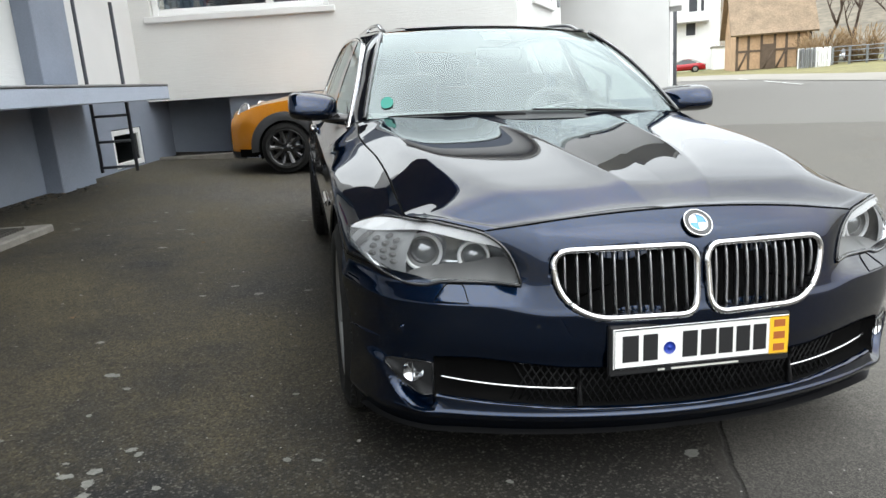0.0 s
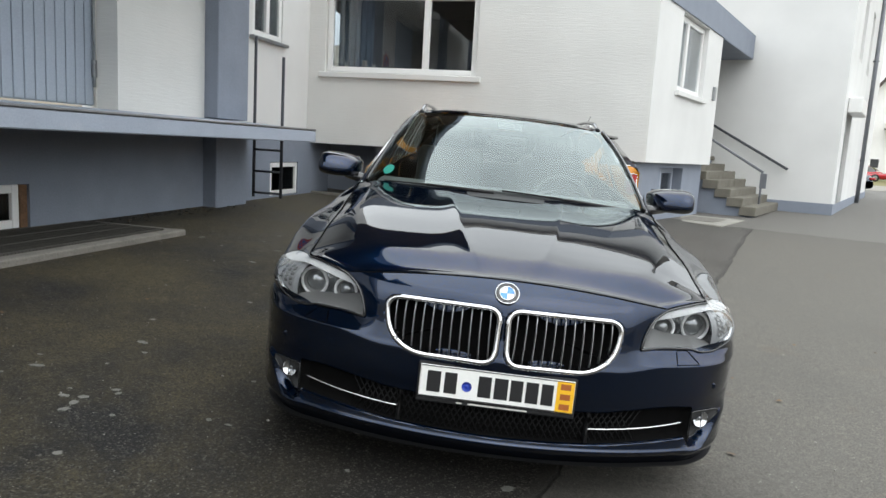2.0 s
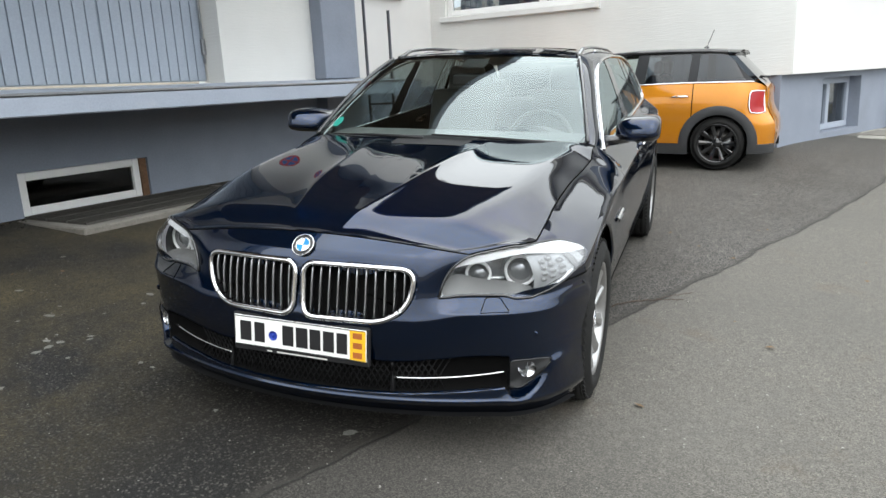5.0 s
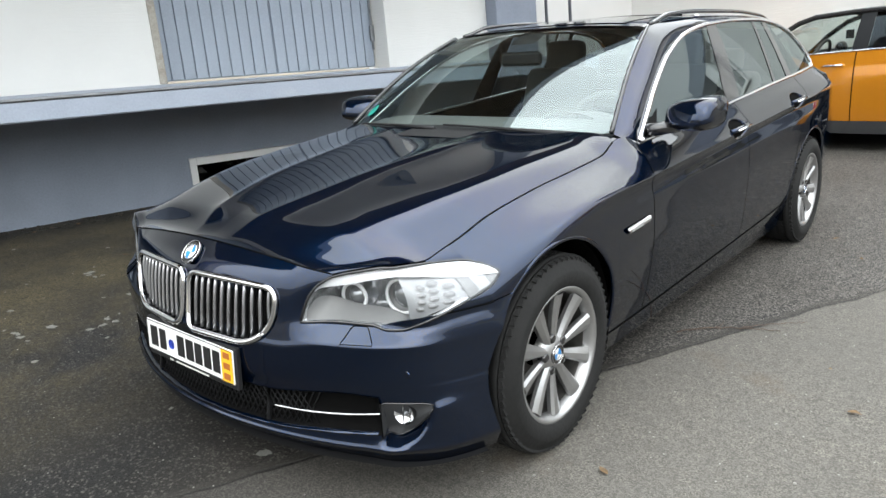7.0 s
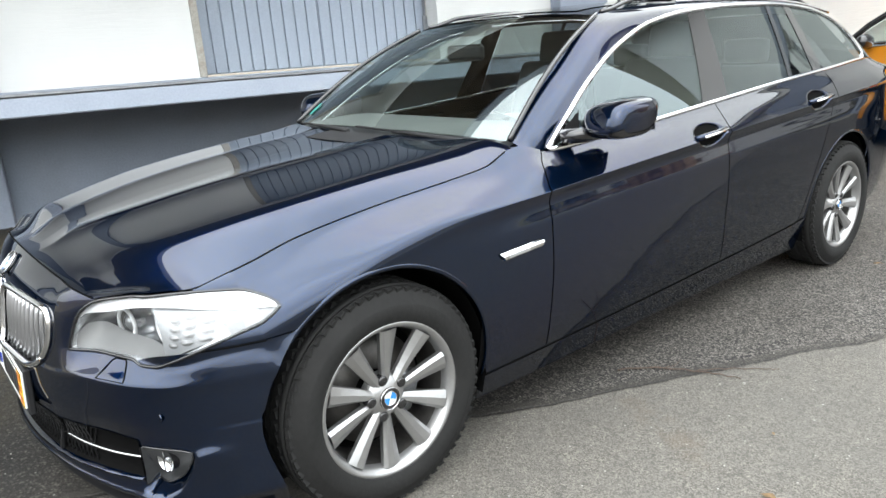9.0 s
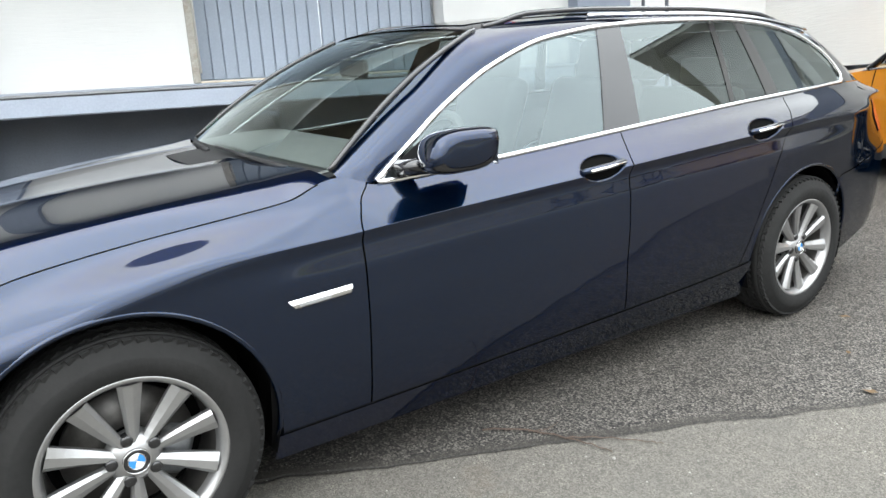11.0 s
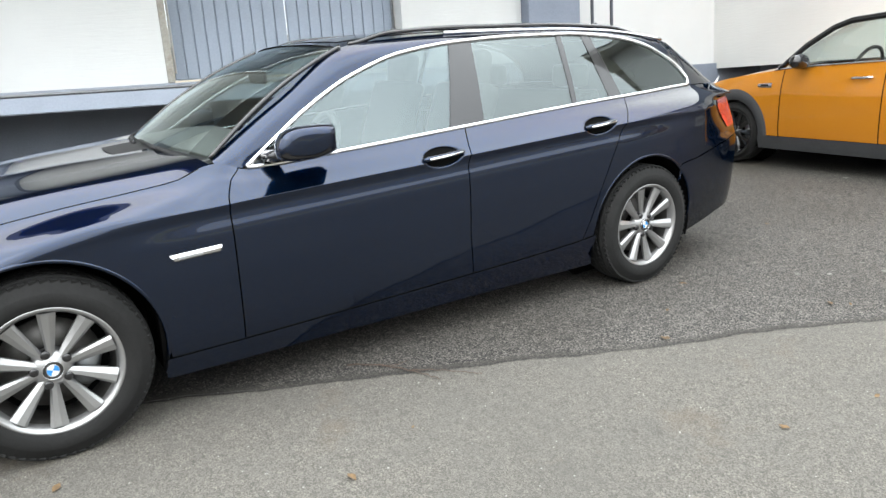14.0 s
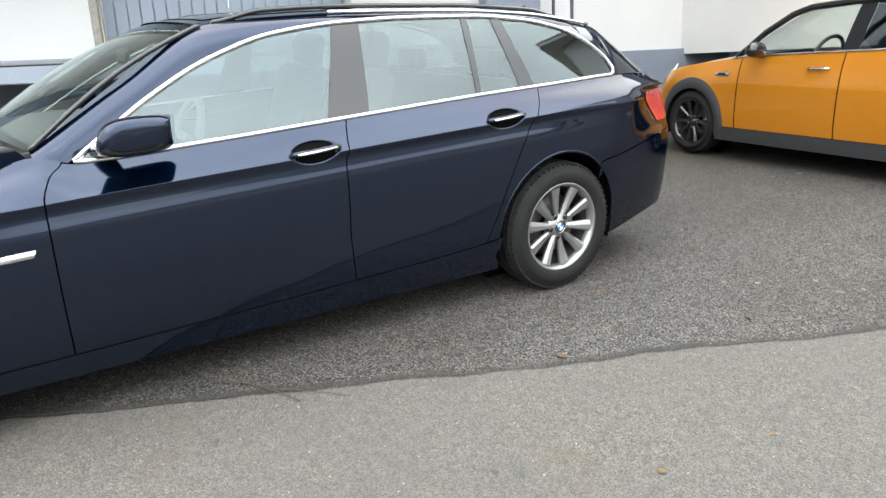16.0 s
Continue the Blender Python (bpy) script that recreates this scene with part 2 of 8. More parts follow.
    light = mix(ramp_to(clump, 0.35, 0.65, 0.5, 0.0), light, (0.055, 0.053, 0.049))
    light = mix(ramp_to(mottle, 0.4, 0.75, 0.0, 0.4), light, (0.095, 0.091, 0.083))
    light = mix(ramp_to(patch, 0.45, 0.7, 0.0, 0.5), light, (0.085, 0.081, 0.073))
    # darker asphalt and contact shade before the car's nose, both in the colour
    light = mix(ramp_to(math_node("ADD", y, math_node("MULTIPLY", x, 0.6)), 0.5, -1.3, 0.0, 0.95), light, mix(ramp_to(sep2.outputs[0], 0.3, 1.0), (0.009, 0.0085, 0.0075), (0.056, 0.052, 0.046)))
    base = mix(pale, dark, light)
    base = mix(ramp_to(across, -0.02, 0.08, 0.0, 0.92), base, mix(ramp_to(sep2.outputs[0], 0.0, 1.0), (0.085, 0.081, 0.073), (0.165, 0.157, 0.143)))
    # bitumen in the seam
    tar = math_node("MULTIPLY", math_node("MULTIPLY", ramp_to(line, 0.0, -0.008), ramp_to(math_node("ADD", line, math_node("MULTIPLY", math_node("SUBTRACT", mottle, 0.5), 0.08)), -0.060, -0.030)), ramp_to(across, 0.05, -0.05))
    crack = math_node("MULTIPLY", ramp_to(math_node("ABSOLUTE", line, 0.0), 0.012, 0.004), ramp_to(across, 0.05, -0.05))
    base = mix(math_node("MULTIPLY", tar, ramp_to(wob, 0.35, 0.6, 0.45, 0.9)), base, (0.036, 0.033, 0.029))
    base = mix(math_node("MULTIPLY", crack, 0.6), base, (0.022, 0.021, 0.019))
    # white chips and rusty stains in the paler strip
    chip = tex("ShaderNodeTexVoronoi", 42.0)
    sepc = n.new("ShaderNodeSeparateXYZ")
    l.new(chip.outputs["Color"], sepc.inputs[0])
    base = mix(math_node("MULTIPLY", math_node("MULTIPLY", ramp_to(chip.outputs["Distance"], 0.16, 0.10), ramp_to(sepc.outputs[0], 0.90, 0.93)), 0.75), base, (0.34, 0.335, 0.31))
    rust = math_node("MULTIPLY", ramp_to(tex("ShaderNodeTexNoise", 1.7, 6, 0.7).outputs["Fac"], 0.60, 0.72), pale)
    base = mix(math_node("MULTIPLY", rust, 0.35), base, (0.11, 0.082, 0.055))
    # lichen flecks
    fleck = n.new("ShaderNodeTexVoronoi")
    fleck.inputs["Scale"].default_value = 4.6
    warp = n.new("ShaderNodeMixRGB")
    warp.inputs[0].default_value = 0.06
    l.new(co.outputs["Object"], warp.inputs[1])
    l.new(tex("ShaderNodeTexNoise", 9.0, 4, 0.6).outputs["Color"], warp.inputs[2])
    l.new(warp.outputs[0], fleck.inputs["Vector"])
    sepf = n.new("ShaderNodeSeparateXYZ")
    l.new(fleck.outputs["Color"], sepf.inputs[0])
    spot = ramp_to(math_node("SUBTRACT", fleck.outputs["Distance"], math_node("MULTIPLY", sepf.outputs[0], 0.09)), 0.035, 0.01)
    spot = math_node("MULTIPLY", math_node("MULTIPLY", spot, ramp_to(sepf.outputs[1], 0.62, 0.66)), ramp_to(line, 0.0, -0.2))
    base = mix(math_node("MULTIPLY", spot, 0.7), base, (0.24, 0.235, 0.215))
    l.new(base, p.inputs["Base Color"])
    l.new(mix(pale, (0.74, 0.74, 0.74), (0.85, 0.85, 0.85)), p.inputs["Roughness"])
    p.inputs["Specular IOR Level"].default_value = 0.26
    h = math_node("ADD", math_node("MULTIPLY", grit.outputs["Distance"], mix(pale, (-1.0, -1.0, -1.0), (-0.25, -0.25, -0.25))), math_node("MULTIPLY", fine, 0.35))
    h = math_node("SUBTRACT", h, math_node("MULTIPLY", crack, 1.2))
    b = n.new("ShaderNodeBump")
    b.inputs["Strength"].default_value, b.inputs["Distance"].default_value = 0.9, 0.006
    l.new(h, b.inputs["Height"])
    l.new(b.outputs[0], p.inputs["Normal"])
    return m


def plaster_mat(name, color, ridged):
    """White rendered wall; ridged: combed, short horizontal strokes."""
    m, n, l, p = node_mat(name)
    co, mp = n.new("ShaderNodeTexCoord"), n.new("ShaderNodeMapping")
    mp.inputs["Scale"].default_value = (3.0, 3.0, 26.0) if ridged else (30.0, 30.0, 30.0)
    l.new(co.outputs["Object"], mp.inputs["Vector"])
    a, big = n.new("ShaderNodeTexNoise"), n.new("ShaderNodeTexNoise")
    a.inputs["Scale"].default_value, a.inputs["Detail"].default_value, a.inputs["Roughness"].default_value = 1.5, 5, 0.6
    big.inputs["Scale"].default_value, big.inputs["Detail"].default_value = 0.8, 8
    l.new(mp.outputs[0], a.inputs["Vector"])
    l.new(co.outputs["Object"], big.inputs["Vector"])
    r = n.new("ShaderNodeValToRGB")
    r.color_ramp.elements[0].position, r.color_ramp.elements[0].color = 0.3, (*(c * 0.9 for c in color), 1)
    r.color_ramp.elements[1].position, r.color_ramp.elements[1].color = 0.65, (*color, 1)
    l.new(big.outputs["Fac"], r.inputs["Fac"])
    l.new(r.outputs["Color"], p.inputs["Base Color"])
    p.inputs["Roughness"].default_value = 0.9
    b = n.new("ShaderNodeBump")
    b.inputs["Strength"].default_value, b.inputs["Distance"].default_value = (0.55 if ridged else 0.25), 0.008
    l.new(a.outputs["Fac"], b.inputs["Height"])
    l.new(b.outputs[0], p.inputs["Normal"])
    return m


ASPHALT = asphalt_mat()
WHITE_RIDGED = plaster_mat("combed_plaster", (0.68, 0.68, 0.66), True)
WHITE_PLAIN = plaster_mat("plain_plaster", (0.70, 0.70, 0.69), False)
BLUE_GREY = surface("blue_grey_paint", (0.215, 0.242, 0.295), 0.75, vary=0.12, scale=2.5, bump=0.15, stain=0.35, stain_color=(0.17, 0.18, 0.20))
BLUE_DOCK = surface("dock_paint", (0.33, 0.37, 0.44), 0.7, vary=0.10, scale=3.0, bump=0.12, stain=0.4, stain_color=(0.5, 0.5, 0.5))
BLUE_BOARD = surface("gate_paint", (0.31, 0.355, 0.42), 0.6, vary=0.10, scale=2.0, bump=0.1)
CONCRETE = surface("concrete", (0.27, 0.26, 0.23), 0.9, vary=0.3, scale=5, bump=0.4, stain=0.6, stain_color=(0.13, 0.125, 0.10))
STEP_STONE = surface("worn_step_concrete", (0.150, 0.140, 0.115), 0.9, vary=0.35, scale=4, bump=0.4, stain=0.6, stain_color=(0.075, 0.068, 0.050))
KERB = surface("kerb_concrete", (0.17, 0.16, 0.14), 0.9, vary=0.3, scale=7, bump=0.4, stain=0.5)
FRAME_WHITE = surface("white_window_plastic", (0.78, 0.78, 0.77), 0.35, vary=0.03)
OLD_FRAME = surface("weathered_white_frame", (0.62, 0.61, 0.57), 0.6, vary=0.15, scale=8)
RUST = surface("rusty_steel", (0.16, 0.09, 0.05), 0.85, metal=0.2, vary=0.4, scale=14)
IRON = surface("dark_painted_iron", (0.055, 0.06, 0.07), 0.5, metal=0.3, vary=0.25, scale=12)
GALV = surface("galvanised_steel", (0.30, 0.31, 0.32), 0.45, metal=0.8, vary=0.2, scale=9)
RAIL_GREY = surface("grey_rail_paint", (0.17, 0.18, 0.20), 0.5, metal=0.3, vary=0.15)
GRATE = surface("grating_steel", (0.11, 0.105, 0.095), 0.6, metal=0.6, vary=0.3, scale=12)
# dark soil, also used as painted shade at the dock edge and grating
SOIL_SHADE = surface("soil_and_shade", (0.03, 0.028, 0.024), 0.95, vary=0.3)
# the gloom of unlit rooms behind glass, put into a dark colour
UNLIT_DARK = surface("unlit_room_dark", (0.05, 0.052, 0.058), 0.9, vary=0.2, scale=1.5)
CURTAIN = surface("net_curtain", (0.46, 0.47, 0.48), 0.9, vary=0.1, scale=3)
WINDOW_GLASS = glass("window_glass", (0.72, 0.76, 0.78), 1.9)
DARK_GLASS = glass("basement_glass", (0.25, 0.27, 0.28), 1.45)
SIGN_RED = surface("sign_red", (0.45, 0.02, 0.025), 0.4, vary=0.05)
SIGN_BLUE = surface("sign_blue", (0.02, 0.09, 0.32), 0.4, vary=0.05)
HOUSE_WHITE = plaster_mat("far_house_plaster", (0.80, 0.80, 0.79), False)
ROOF_TILE = surface("old_roof_tiles", (0.23, 0.17, 0.115), 0.9, vary=0.4, scale=1.2, fine=9, bump=0.6, stain=0.5, stain_color=(0.16, 0.14, 0.10))
ROOF_DARK = surface("dark_roof_tiles", (0.10, 0.085, 0.08), 0.85, vary=0.3, scale=1.5)
BARN_BRICK = surface("barn_infill", (0.44, 0.29, 0.175), 0.9, vary=0.35, scale=1.3, fine=8, stain=0.5, stain_color=(0.40, 0.33, 0.22))
SOFFIT = surface("stained_boards", (0.20, 0.15, 0.11), 0.8, vary=0.3, scale=3)
TIMBER = surface("old_timber", (0.11, 0.078, 0.055), 0.85, vary=0.35, scale=3)
GRASS = surface("winter_grass", (0.15, 0.135, 0.05), 0.95, vary=0.5, scale=0.8, fine=12, stain=0.6, stain_color=(0.10, 0.10, 0.04))
ROAD_PALE = surface("dusty_road", (0.21, 0.195, 0.17), 0.9, vary=0.15, scale=0.5)
HILL = surface("winter_wood", (0.135, 0.115, 0.085), 0.95, vary=0.5, scale=0.05, fine=0.4, stain=0.6, stain_color=(0.09, 0.085, 0.055))
TWIG_BROWN = surface("twig_bark", (0.07, 0.048, 0.036), 0.85, vary=0.3, scale=20)
BUSH = surface("bare_bush", (0.20, 0.13, 0.065), 0.95, vary=0.4, scale=2)

# ---- the ground ----
def lie(x, y):
    """Height of the yard: it falls away from the loading dock and flattens towards the street."""
    xs = min(max(x, -5.5), 4.0)
    ys = min(max(y, -8.0), 14.0)
    return -0.0521 * xs + 0.012 * ys + smoothstep(4, 8.5, y) * (0.02 + 0.2 * smoothstep(-1.5, 3, x))


def ground_sheet():
    c = [math.sinh(k / 34 * 6.6) / math.sinh(6.6) * 700 for k in range(35)]
    xs = sorted({round(-v + 0.5, 3) for v in c} | {round(v + 0.5, 3) for v in c})
    ys = sorted({round(-v + 3, 3) for v in c} | {round(v + 3, 3) for v in c})
    bm = bmesh.new()
    rows = [[bm.verts.new((x, y, lie(x, y))) for y in ys] for x in xs]
    for r, q in zip(rows, rows[1:]):
        for j in range(len(ys) - 1):
            bm.faces.new((r[j], q[j], q[j + 1], r[j + 1]))
    return bm


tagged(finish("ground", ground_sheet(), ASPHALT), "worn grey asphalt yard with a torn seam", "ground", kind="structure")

# ---- the loading dock building: along E from W0, facing N ----
E_W, N_W = Vector((0.195, 0.981, 0)), Vector((0.981, -0.195, 0))
W0 = Vector((-4.3, 2.6, 0))
# in this frame: first coordinate along the wall, second out of it, third up
DOCK = Matrix((Vector((E_W.x, N_W.x, 0, W0.x)), Vector((E_W.y, N_W.y, 0, W0.y)), Vector((0, 0, 1, 0)), Vector((0, 0, 0, 1))))


def placed(ob, m):
    ob.matrix_world = m
    return ob


def wall_with_holes(s0, s1, z0, z1, holes, depth, d0=0.0, bm=None):
    """A wall in the (along, out, up) frame, from out=d0-depth to out=d0, with openings (s0, s1, z0, z1) through it."""
    bm = bm or bmesh.new()
    cuts_s = sorted({s0, s1, *[h[0] for h in holes], *[h[1] for h in holes]})
    cuts_z = sorted({z0, z1, *[h[2] for h in holes], *[h[3] for h in holes]})
    solid = {}
    for i in range(len(cuts_s) - 1):
        for j in range(len(cuts_z) - 1):
            ms, mz = (cuts_s[i] + cuts_s[i + 1]) / 2, (cuts_z[j] + cuts_z[j + 1]) / 2
            solid[i, j] = not any(h[0] < ms < h[1] and h[2] < mz < h[3] for h in holes)
    vs = {}

    def v(i, j, k):
        if (i, j, k) not in vs:
            vs[i, j, k] = bm.verts.new((cuts_s[i], d0 - depth * k, cuts_z[j]))
        return vs[i, j, k]

    for (i, j), full in solid.items():
        if not full:
            continue
        bm.faces.new((v(i, j, 0), v(i + 1, j, 0), v(i + 1, j + 1, 0), v(i, j + 1, 0)))
        bm.faces.new((v(i, j, 1), v(i, j + 1, 1), v(i + 1, j + 1, 1), v(i + 1, j, 1)))
        for di, dj, a, b in ((-1, 0, (i, j), (i, j + 1)), (1, 0, (i + 1, j), (i + 1, j + 1)), (0, -1, (i, j), (i + 1, j)), (0, 1, (i, j + 1), (i + 1, j + 1))):
            if not solid.get((i + di, j + dj), False):
                bm.faces.new((v(*a, 0), v(*a, 1), v(*b, 1), v(*b, 0)))
    return bm


def window_unit(name, label, m, s0, s1, z0, z1, d, panes, frame_mat, glass_mat, bar=0.06, depth=0.06, category="window"):
    """A framed window in the opening: outer frame, mullions between panes, one glass sheet a pane."""
    top = holder(name, label, category, m, kind="structure")
    bm = bmesh.new()
    for a in ((s0, s0 + bar, z0, z1), (s1 - bar, s1, z0, z1), (s0 + bar, s1 - bar, z0, z0 + bar), (s0 + bar, s1 - bar, z1 - bar, z1)):
        box(a[0], a[1], d - depth, d, a[2], a[3], 0.006, bm)
    part("frame", bm, frame_mat, top, smooth=False)
    cuts = [s0 + bar] + [s0 + (s1 - s0) * f for f in panes] + [s1 - bar]
    for i, (a, b) in enumerate(zip(cuts, cuts[1:])):
        if i:
            part("mullion", box(a - bar * 0.6, a + bar * 0.6, d - depth, d + 0.008, z0 + bar, z1 - bar, 0.006), frame_mat, top, smooth=False)
        g = part("pane", box(a, b, d - depth * 0.6, d - depth * 0.6 + 0.006, z0 + bar * 0.5, z1 - bar * 0.5), glass_mat, top, smooth=False)
        g.visible_shadow = False
    return top


TOP_Z = 1.405
# upper wall with the gate, lower recessed wall with a basement window
upper = finish("wall_dock_upper", wall_with_holes(-9, 3.31, TOP_Z - 0.1, 7.5, [(-0.93, 1.73, TOP_Z - 0.02, 4.2)], 0.45), WHITE_RIDGED, smooth=False)
placed(tagged(upper, "white combed plaster wall above the dock", "wall", kind="structure"), DOCK)
lower = finish("wall_dock_lower", wall_with_holes(-9, 4.4, -0.6, TOP_Z - 0.12, [(-0.80, 0.55, 0.255, 0.66)], 0.3), BLUE_GREY, smooth=False)
placed(tagged(lower, "blue-grey painted wall below the dock", "wall", kind="structure"), DOCK)
# closed dark block behind the glass, coloured as an unlit room looks
back_room = finish("wall_cellar", box(-1.2, 0.9, -1.6, -0.31, -0.1, 1.1), UNLIT_DARK, smooth=False)
placed(tagged(back_room, "dark-coloured block for the unlit cellar behind the window", "wall", kind="structure"), DOCK)
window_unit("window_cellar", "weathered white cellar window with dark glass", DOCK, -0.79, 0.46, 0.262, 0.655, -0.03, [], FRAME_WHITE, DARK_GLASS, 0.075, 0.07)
placed(tagged(finish("trim_cellar", box(0.463, 0.545, -0.16, -0.02, 0.262, 0.65, 0.004), RUST, smooth=False), "rusty steel strip beside the cellar window", "trim", kind="structure"), DOCK)

dock = holder("loading_dock", "long blue-grey painted loading dock slab on the wall", "loading dock", DOCK, kind="structure")
slab_bm = box(-9, 4.13, 0.004, 1.13, 1.20, 1.333, 0.008)
for v in slab_bm.verts:
    if v.co.z > 1.3:
        v.co.z += (TOP_Z - 0.012 - 1.333) * (1 - v.co.y / 1.13)
part("slab", slab_bm, BLUE_DOCK, dock, smooth=False)
part("front_beam", box(-9, 4.14, 1.06, 1.165, 1.165, 1.315, 0.01), BLUE_DOCK, dock, "scuffed light blue-grey front beam", smooth=False)
# thin dark bar painted in for the shade beneath the edge strip
part("shadow_joint", box(-9, 4.14, 1.10, 1.1675, 1.3135, 1.3185), SOIL_SHADE, dock, smooth=False)
part("edge_strip", box(-9, 4.14, 0.95, 1.166, 1.319, 1.339, 0.004), GALV, dock, "thin grey steel edge strip", smooth=False)

# canopy over the dock: dark boarded soffit, pale fascia
can = holder("canopy", "wide canopy over the dock with a dark boarded underside", "canopy", DOCK, kind="structure")
part("soffit", box(-6.6, 4.1, 0.195, 3.10, 4.80, 4.90), SOFFIT, can, "dark stained boards", smooth=False)
part("fascia", box(-6.6, 4.1, 3.102, 3.15, 4.78, 5.10, 0.006), BLUE_GREY, can, smooth=False)
part("deck", box(-6.6, 4.1, 0.195, 3.10, 4.903, 5.06), ROOF_DARK, can, smooth=False)
# blue pillars that stand out of the wall
for i, (a, b) in enumerate(((3.315, 4.05), (-3.12, -2.74), (-8.0, -7.5))):
    pil = holder("pillar", "blue-grey painted wall pillar", "pillar", DOCK, group="wall pillars", kind="structure")
    part("shaft", box(a, b, -0.2, 0.19, TOP_Z - 0.008, 7.5, 0.01), BLUE_GREY, pil, smooth=False)
    if i == 0:
        part("foot", box(a - 0.02, b, -0.1, 0.19, -0.6, 1.198, 0.01), BLUE_GREY, pil, smooth=False)
    else:
        part("foot", box(a, b, 0.003, 0.19, -0.6, 1.198, 0.01), BLUE_GREY, pil, smooth=False)

# the gate: two leaves of upright boards, set back
gate = holder("gate", "closed two-leaf gate of blue-grey boards", "gate", DOCK)
BOARD = 0.1285
pw = box(-BOARD / 2 + 0.006, BOARD / 2 - 0.006, -0.012, 0.012, 0, 2.83, 0.004)
board_mesh = bpy.data.meshes.new("board")
pw.to_mesh(board_mesh)
pw.free()
board_mesh.materials.append(BLUE_BOARD)
for leaf in (0, 1):
    lf = part("gate_leaf", box(-0.86 + leaf * 1.296, 0.425 + leaf * 1.296, -0.345, -0.315, TOP_Z + 0.02, 4.2), BLUE_BOARD, gate, smooth=False)
    for k in range(10):
        b = new("board", board_mesh)
        b.parent = lf
        b.location = (-0.796 + leaf * 1.296 + k * BOARD, -0.302, TOP_Z + 0.03)
part("jamb", box(-0.945, -0.872, -0.34, 0.012, TOP_Z - 0.01, 4.2, 0.006), surface("worn_jamb", (0.33, 0.31, 0.27), 0.7, vary=0.3, scale=9, stain=0.6, stain_color=(0.2, 0.13, 0.08)), gate, "worn jamb with chipped paint", smooth=False)
part("jamb", box(1.725, 1.765, -0.34, -0.26, TOP_Z - 0.01, 4.2, 0.006), OLD_FRAME, gate, smooth=False)
part("bolt", tube([(1.70, -0.265, 1.62), (1.70, -0.265, 2.9)], 0.014), GALV, gate, "galvanised locking rod")
part("hinge", box(1.675, 1.725, -0.285, -0.245, 1.72, 1.90, 0.006), GALV, gate, smooth=False)
part("hinge", box(-0.875, -0.835, -0.300, -0.262, 1.78, 1.98, 0.006), OLD_FRAME, gate, smooth=False)
part("bolt", tube([(-0.845, -0.268, 1.50), (-0.845, -0.268, 2.9)], 0.012), OLD_FRAME, gate, "pale locking rod")
part("handle", tube([(0.36, -0.27, 2.42), (0.27, -0.25, 2.43), (0.23, -0.25, 2.43)], 0.012), GALV, gate, "steel lever handle")
part("lock_plate", box(0.33, 0.39, -0.292, -0.272, 2.32, 2.5, 0.006), GALV, gate, smooth=False)

# no-stopping sign: plain blue disc with a red rim and cross
sign = holder("traffic_sign", "round blue and red no-stopping sign on the wall", "sign", DOCK)
part("disc", lathe([(0.004, 0.0), (0.012, 0.0), (0.014, 0.2), (0.004, 0.2)], 40, "y", centre=(2.43, 0, 2.95)), SIGN_BLUE, sign, smooth=False)
part("rim", lathe([(0.0145, 0.165), (0.018, 0.165), (0.018, 0.21), (0.004, 0.21)], 40, "y", centre=(2.43, 0, 2.95)), SIGN_RED, sign, smooth=False)
for a in (45, -45):
    part("bar", box(-0.165, 0.165, 0.0148, 0.018, -0.02, 0.02, m=Matrix.Translation((2.43, 0, 2.95)) @ pose(0, 0, 0, 0, a, 0)), SIGN_RED, sign, smooth=False)

# the recessed wall beyond the pillar, up to the corner with the next building
recess = finish("wall_recess", wall_with_holes(4.05, 7.2, -0.6, 7.5, [(4.55, 5.45, 2.62, 4.0), (5.04, 5.98, 0.30, 0.82)], 0.3, -0.05), WHITE_PLAIN, smooth=False)
placed(tagged(recess, "white plastered wall at the inner corner", "wall", kind="structure"), DOCK)
plinth = finish("plinth_recess", wall_with_holes(4.05, 7.2, -0.6, 1.22, [(5.04, 5.98, 0.30, 0.82)], 0.06, 0.012), BLUE_GREY, smooth=False)
placed(tagged(plinth, "blue-grey base of the inner corner wall", "wall", kind="structure"), DOCK)
window_unit("window_recess", "white plastic window above the dock end", DOCK, 4.56, 5.44, 2.63, 3.99, -0.06, [0.5], FRAME_WHITE, WINDOW_GLASS, 0.08)
placed(tagged(finish("sill_recess", box(4.47, 5.53, -0.05, 0.03, 2.57, 2.615, 0.006), GALV, smooth=False), "thin metal window sill", "sill", kind="structure"), DOCK)
window_unit("window_corner", "small white cellar window at the corner", DOCK, 5.05, 5.97, 0.31, 0.81, 0.0, [], FRAME_WHITE, DARK_GLASS, 0.07)
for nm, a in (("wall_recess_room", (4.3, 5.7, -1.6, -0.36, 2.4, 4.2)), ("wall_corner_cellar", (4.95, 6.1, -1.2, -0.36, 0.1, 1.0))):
    placed(tagged(finish(nm, box(*a), UNLIT_DARK, smooth=False), "dark-coloured block for the unlit room behind a window", "wall", kind="structure"), DOCK)

# steel ladder at the dock's end, its posts rising above the slab
ladder = holder("ladder", "dark steel ladder with tall grab posts at the dock end", "ladder", DOCK)
for d, hi in ((0.20, 2.55), (0.62, 2.28)):
    part("post", tube([(4.22, d, 0.36), (4.22, d, hi)], 0.021, 10), IRON, ladder)
for z in (0.42, 0.72, 1.02):
    part("rung", tube([(4.22, 0.20, z), (4.22, 0.62, z)], 0.016, 8), IRON, ladder)

# light well before the cellar window: kerb, frame and steel grating
well = holder("light_well", "steel grating over a light well with concrete kerb", "grating", DOCK)
WZ = [lie(*(DOCK @ Vector((s, 0.6, 0))).xy) for s in (-1.4, 1.3)]


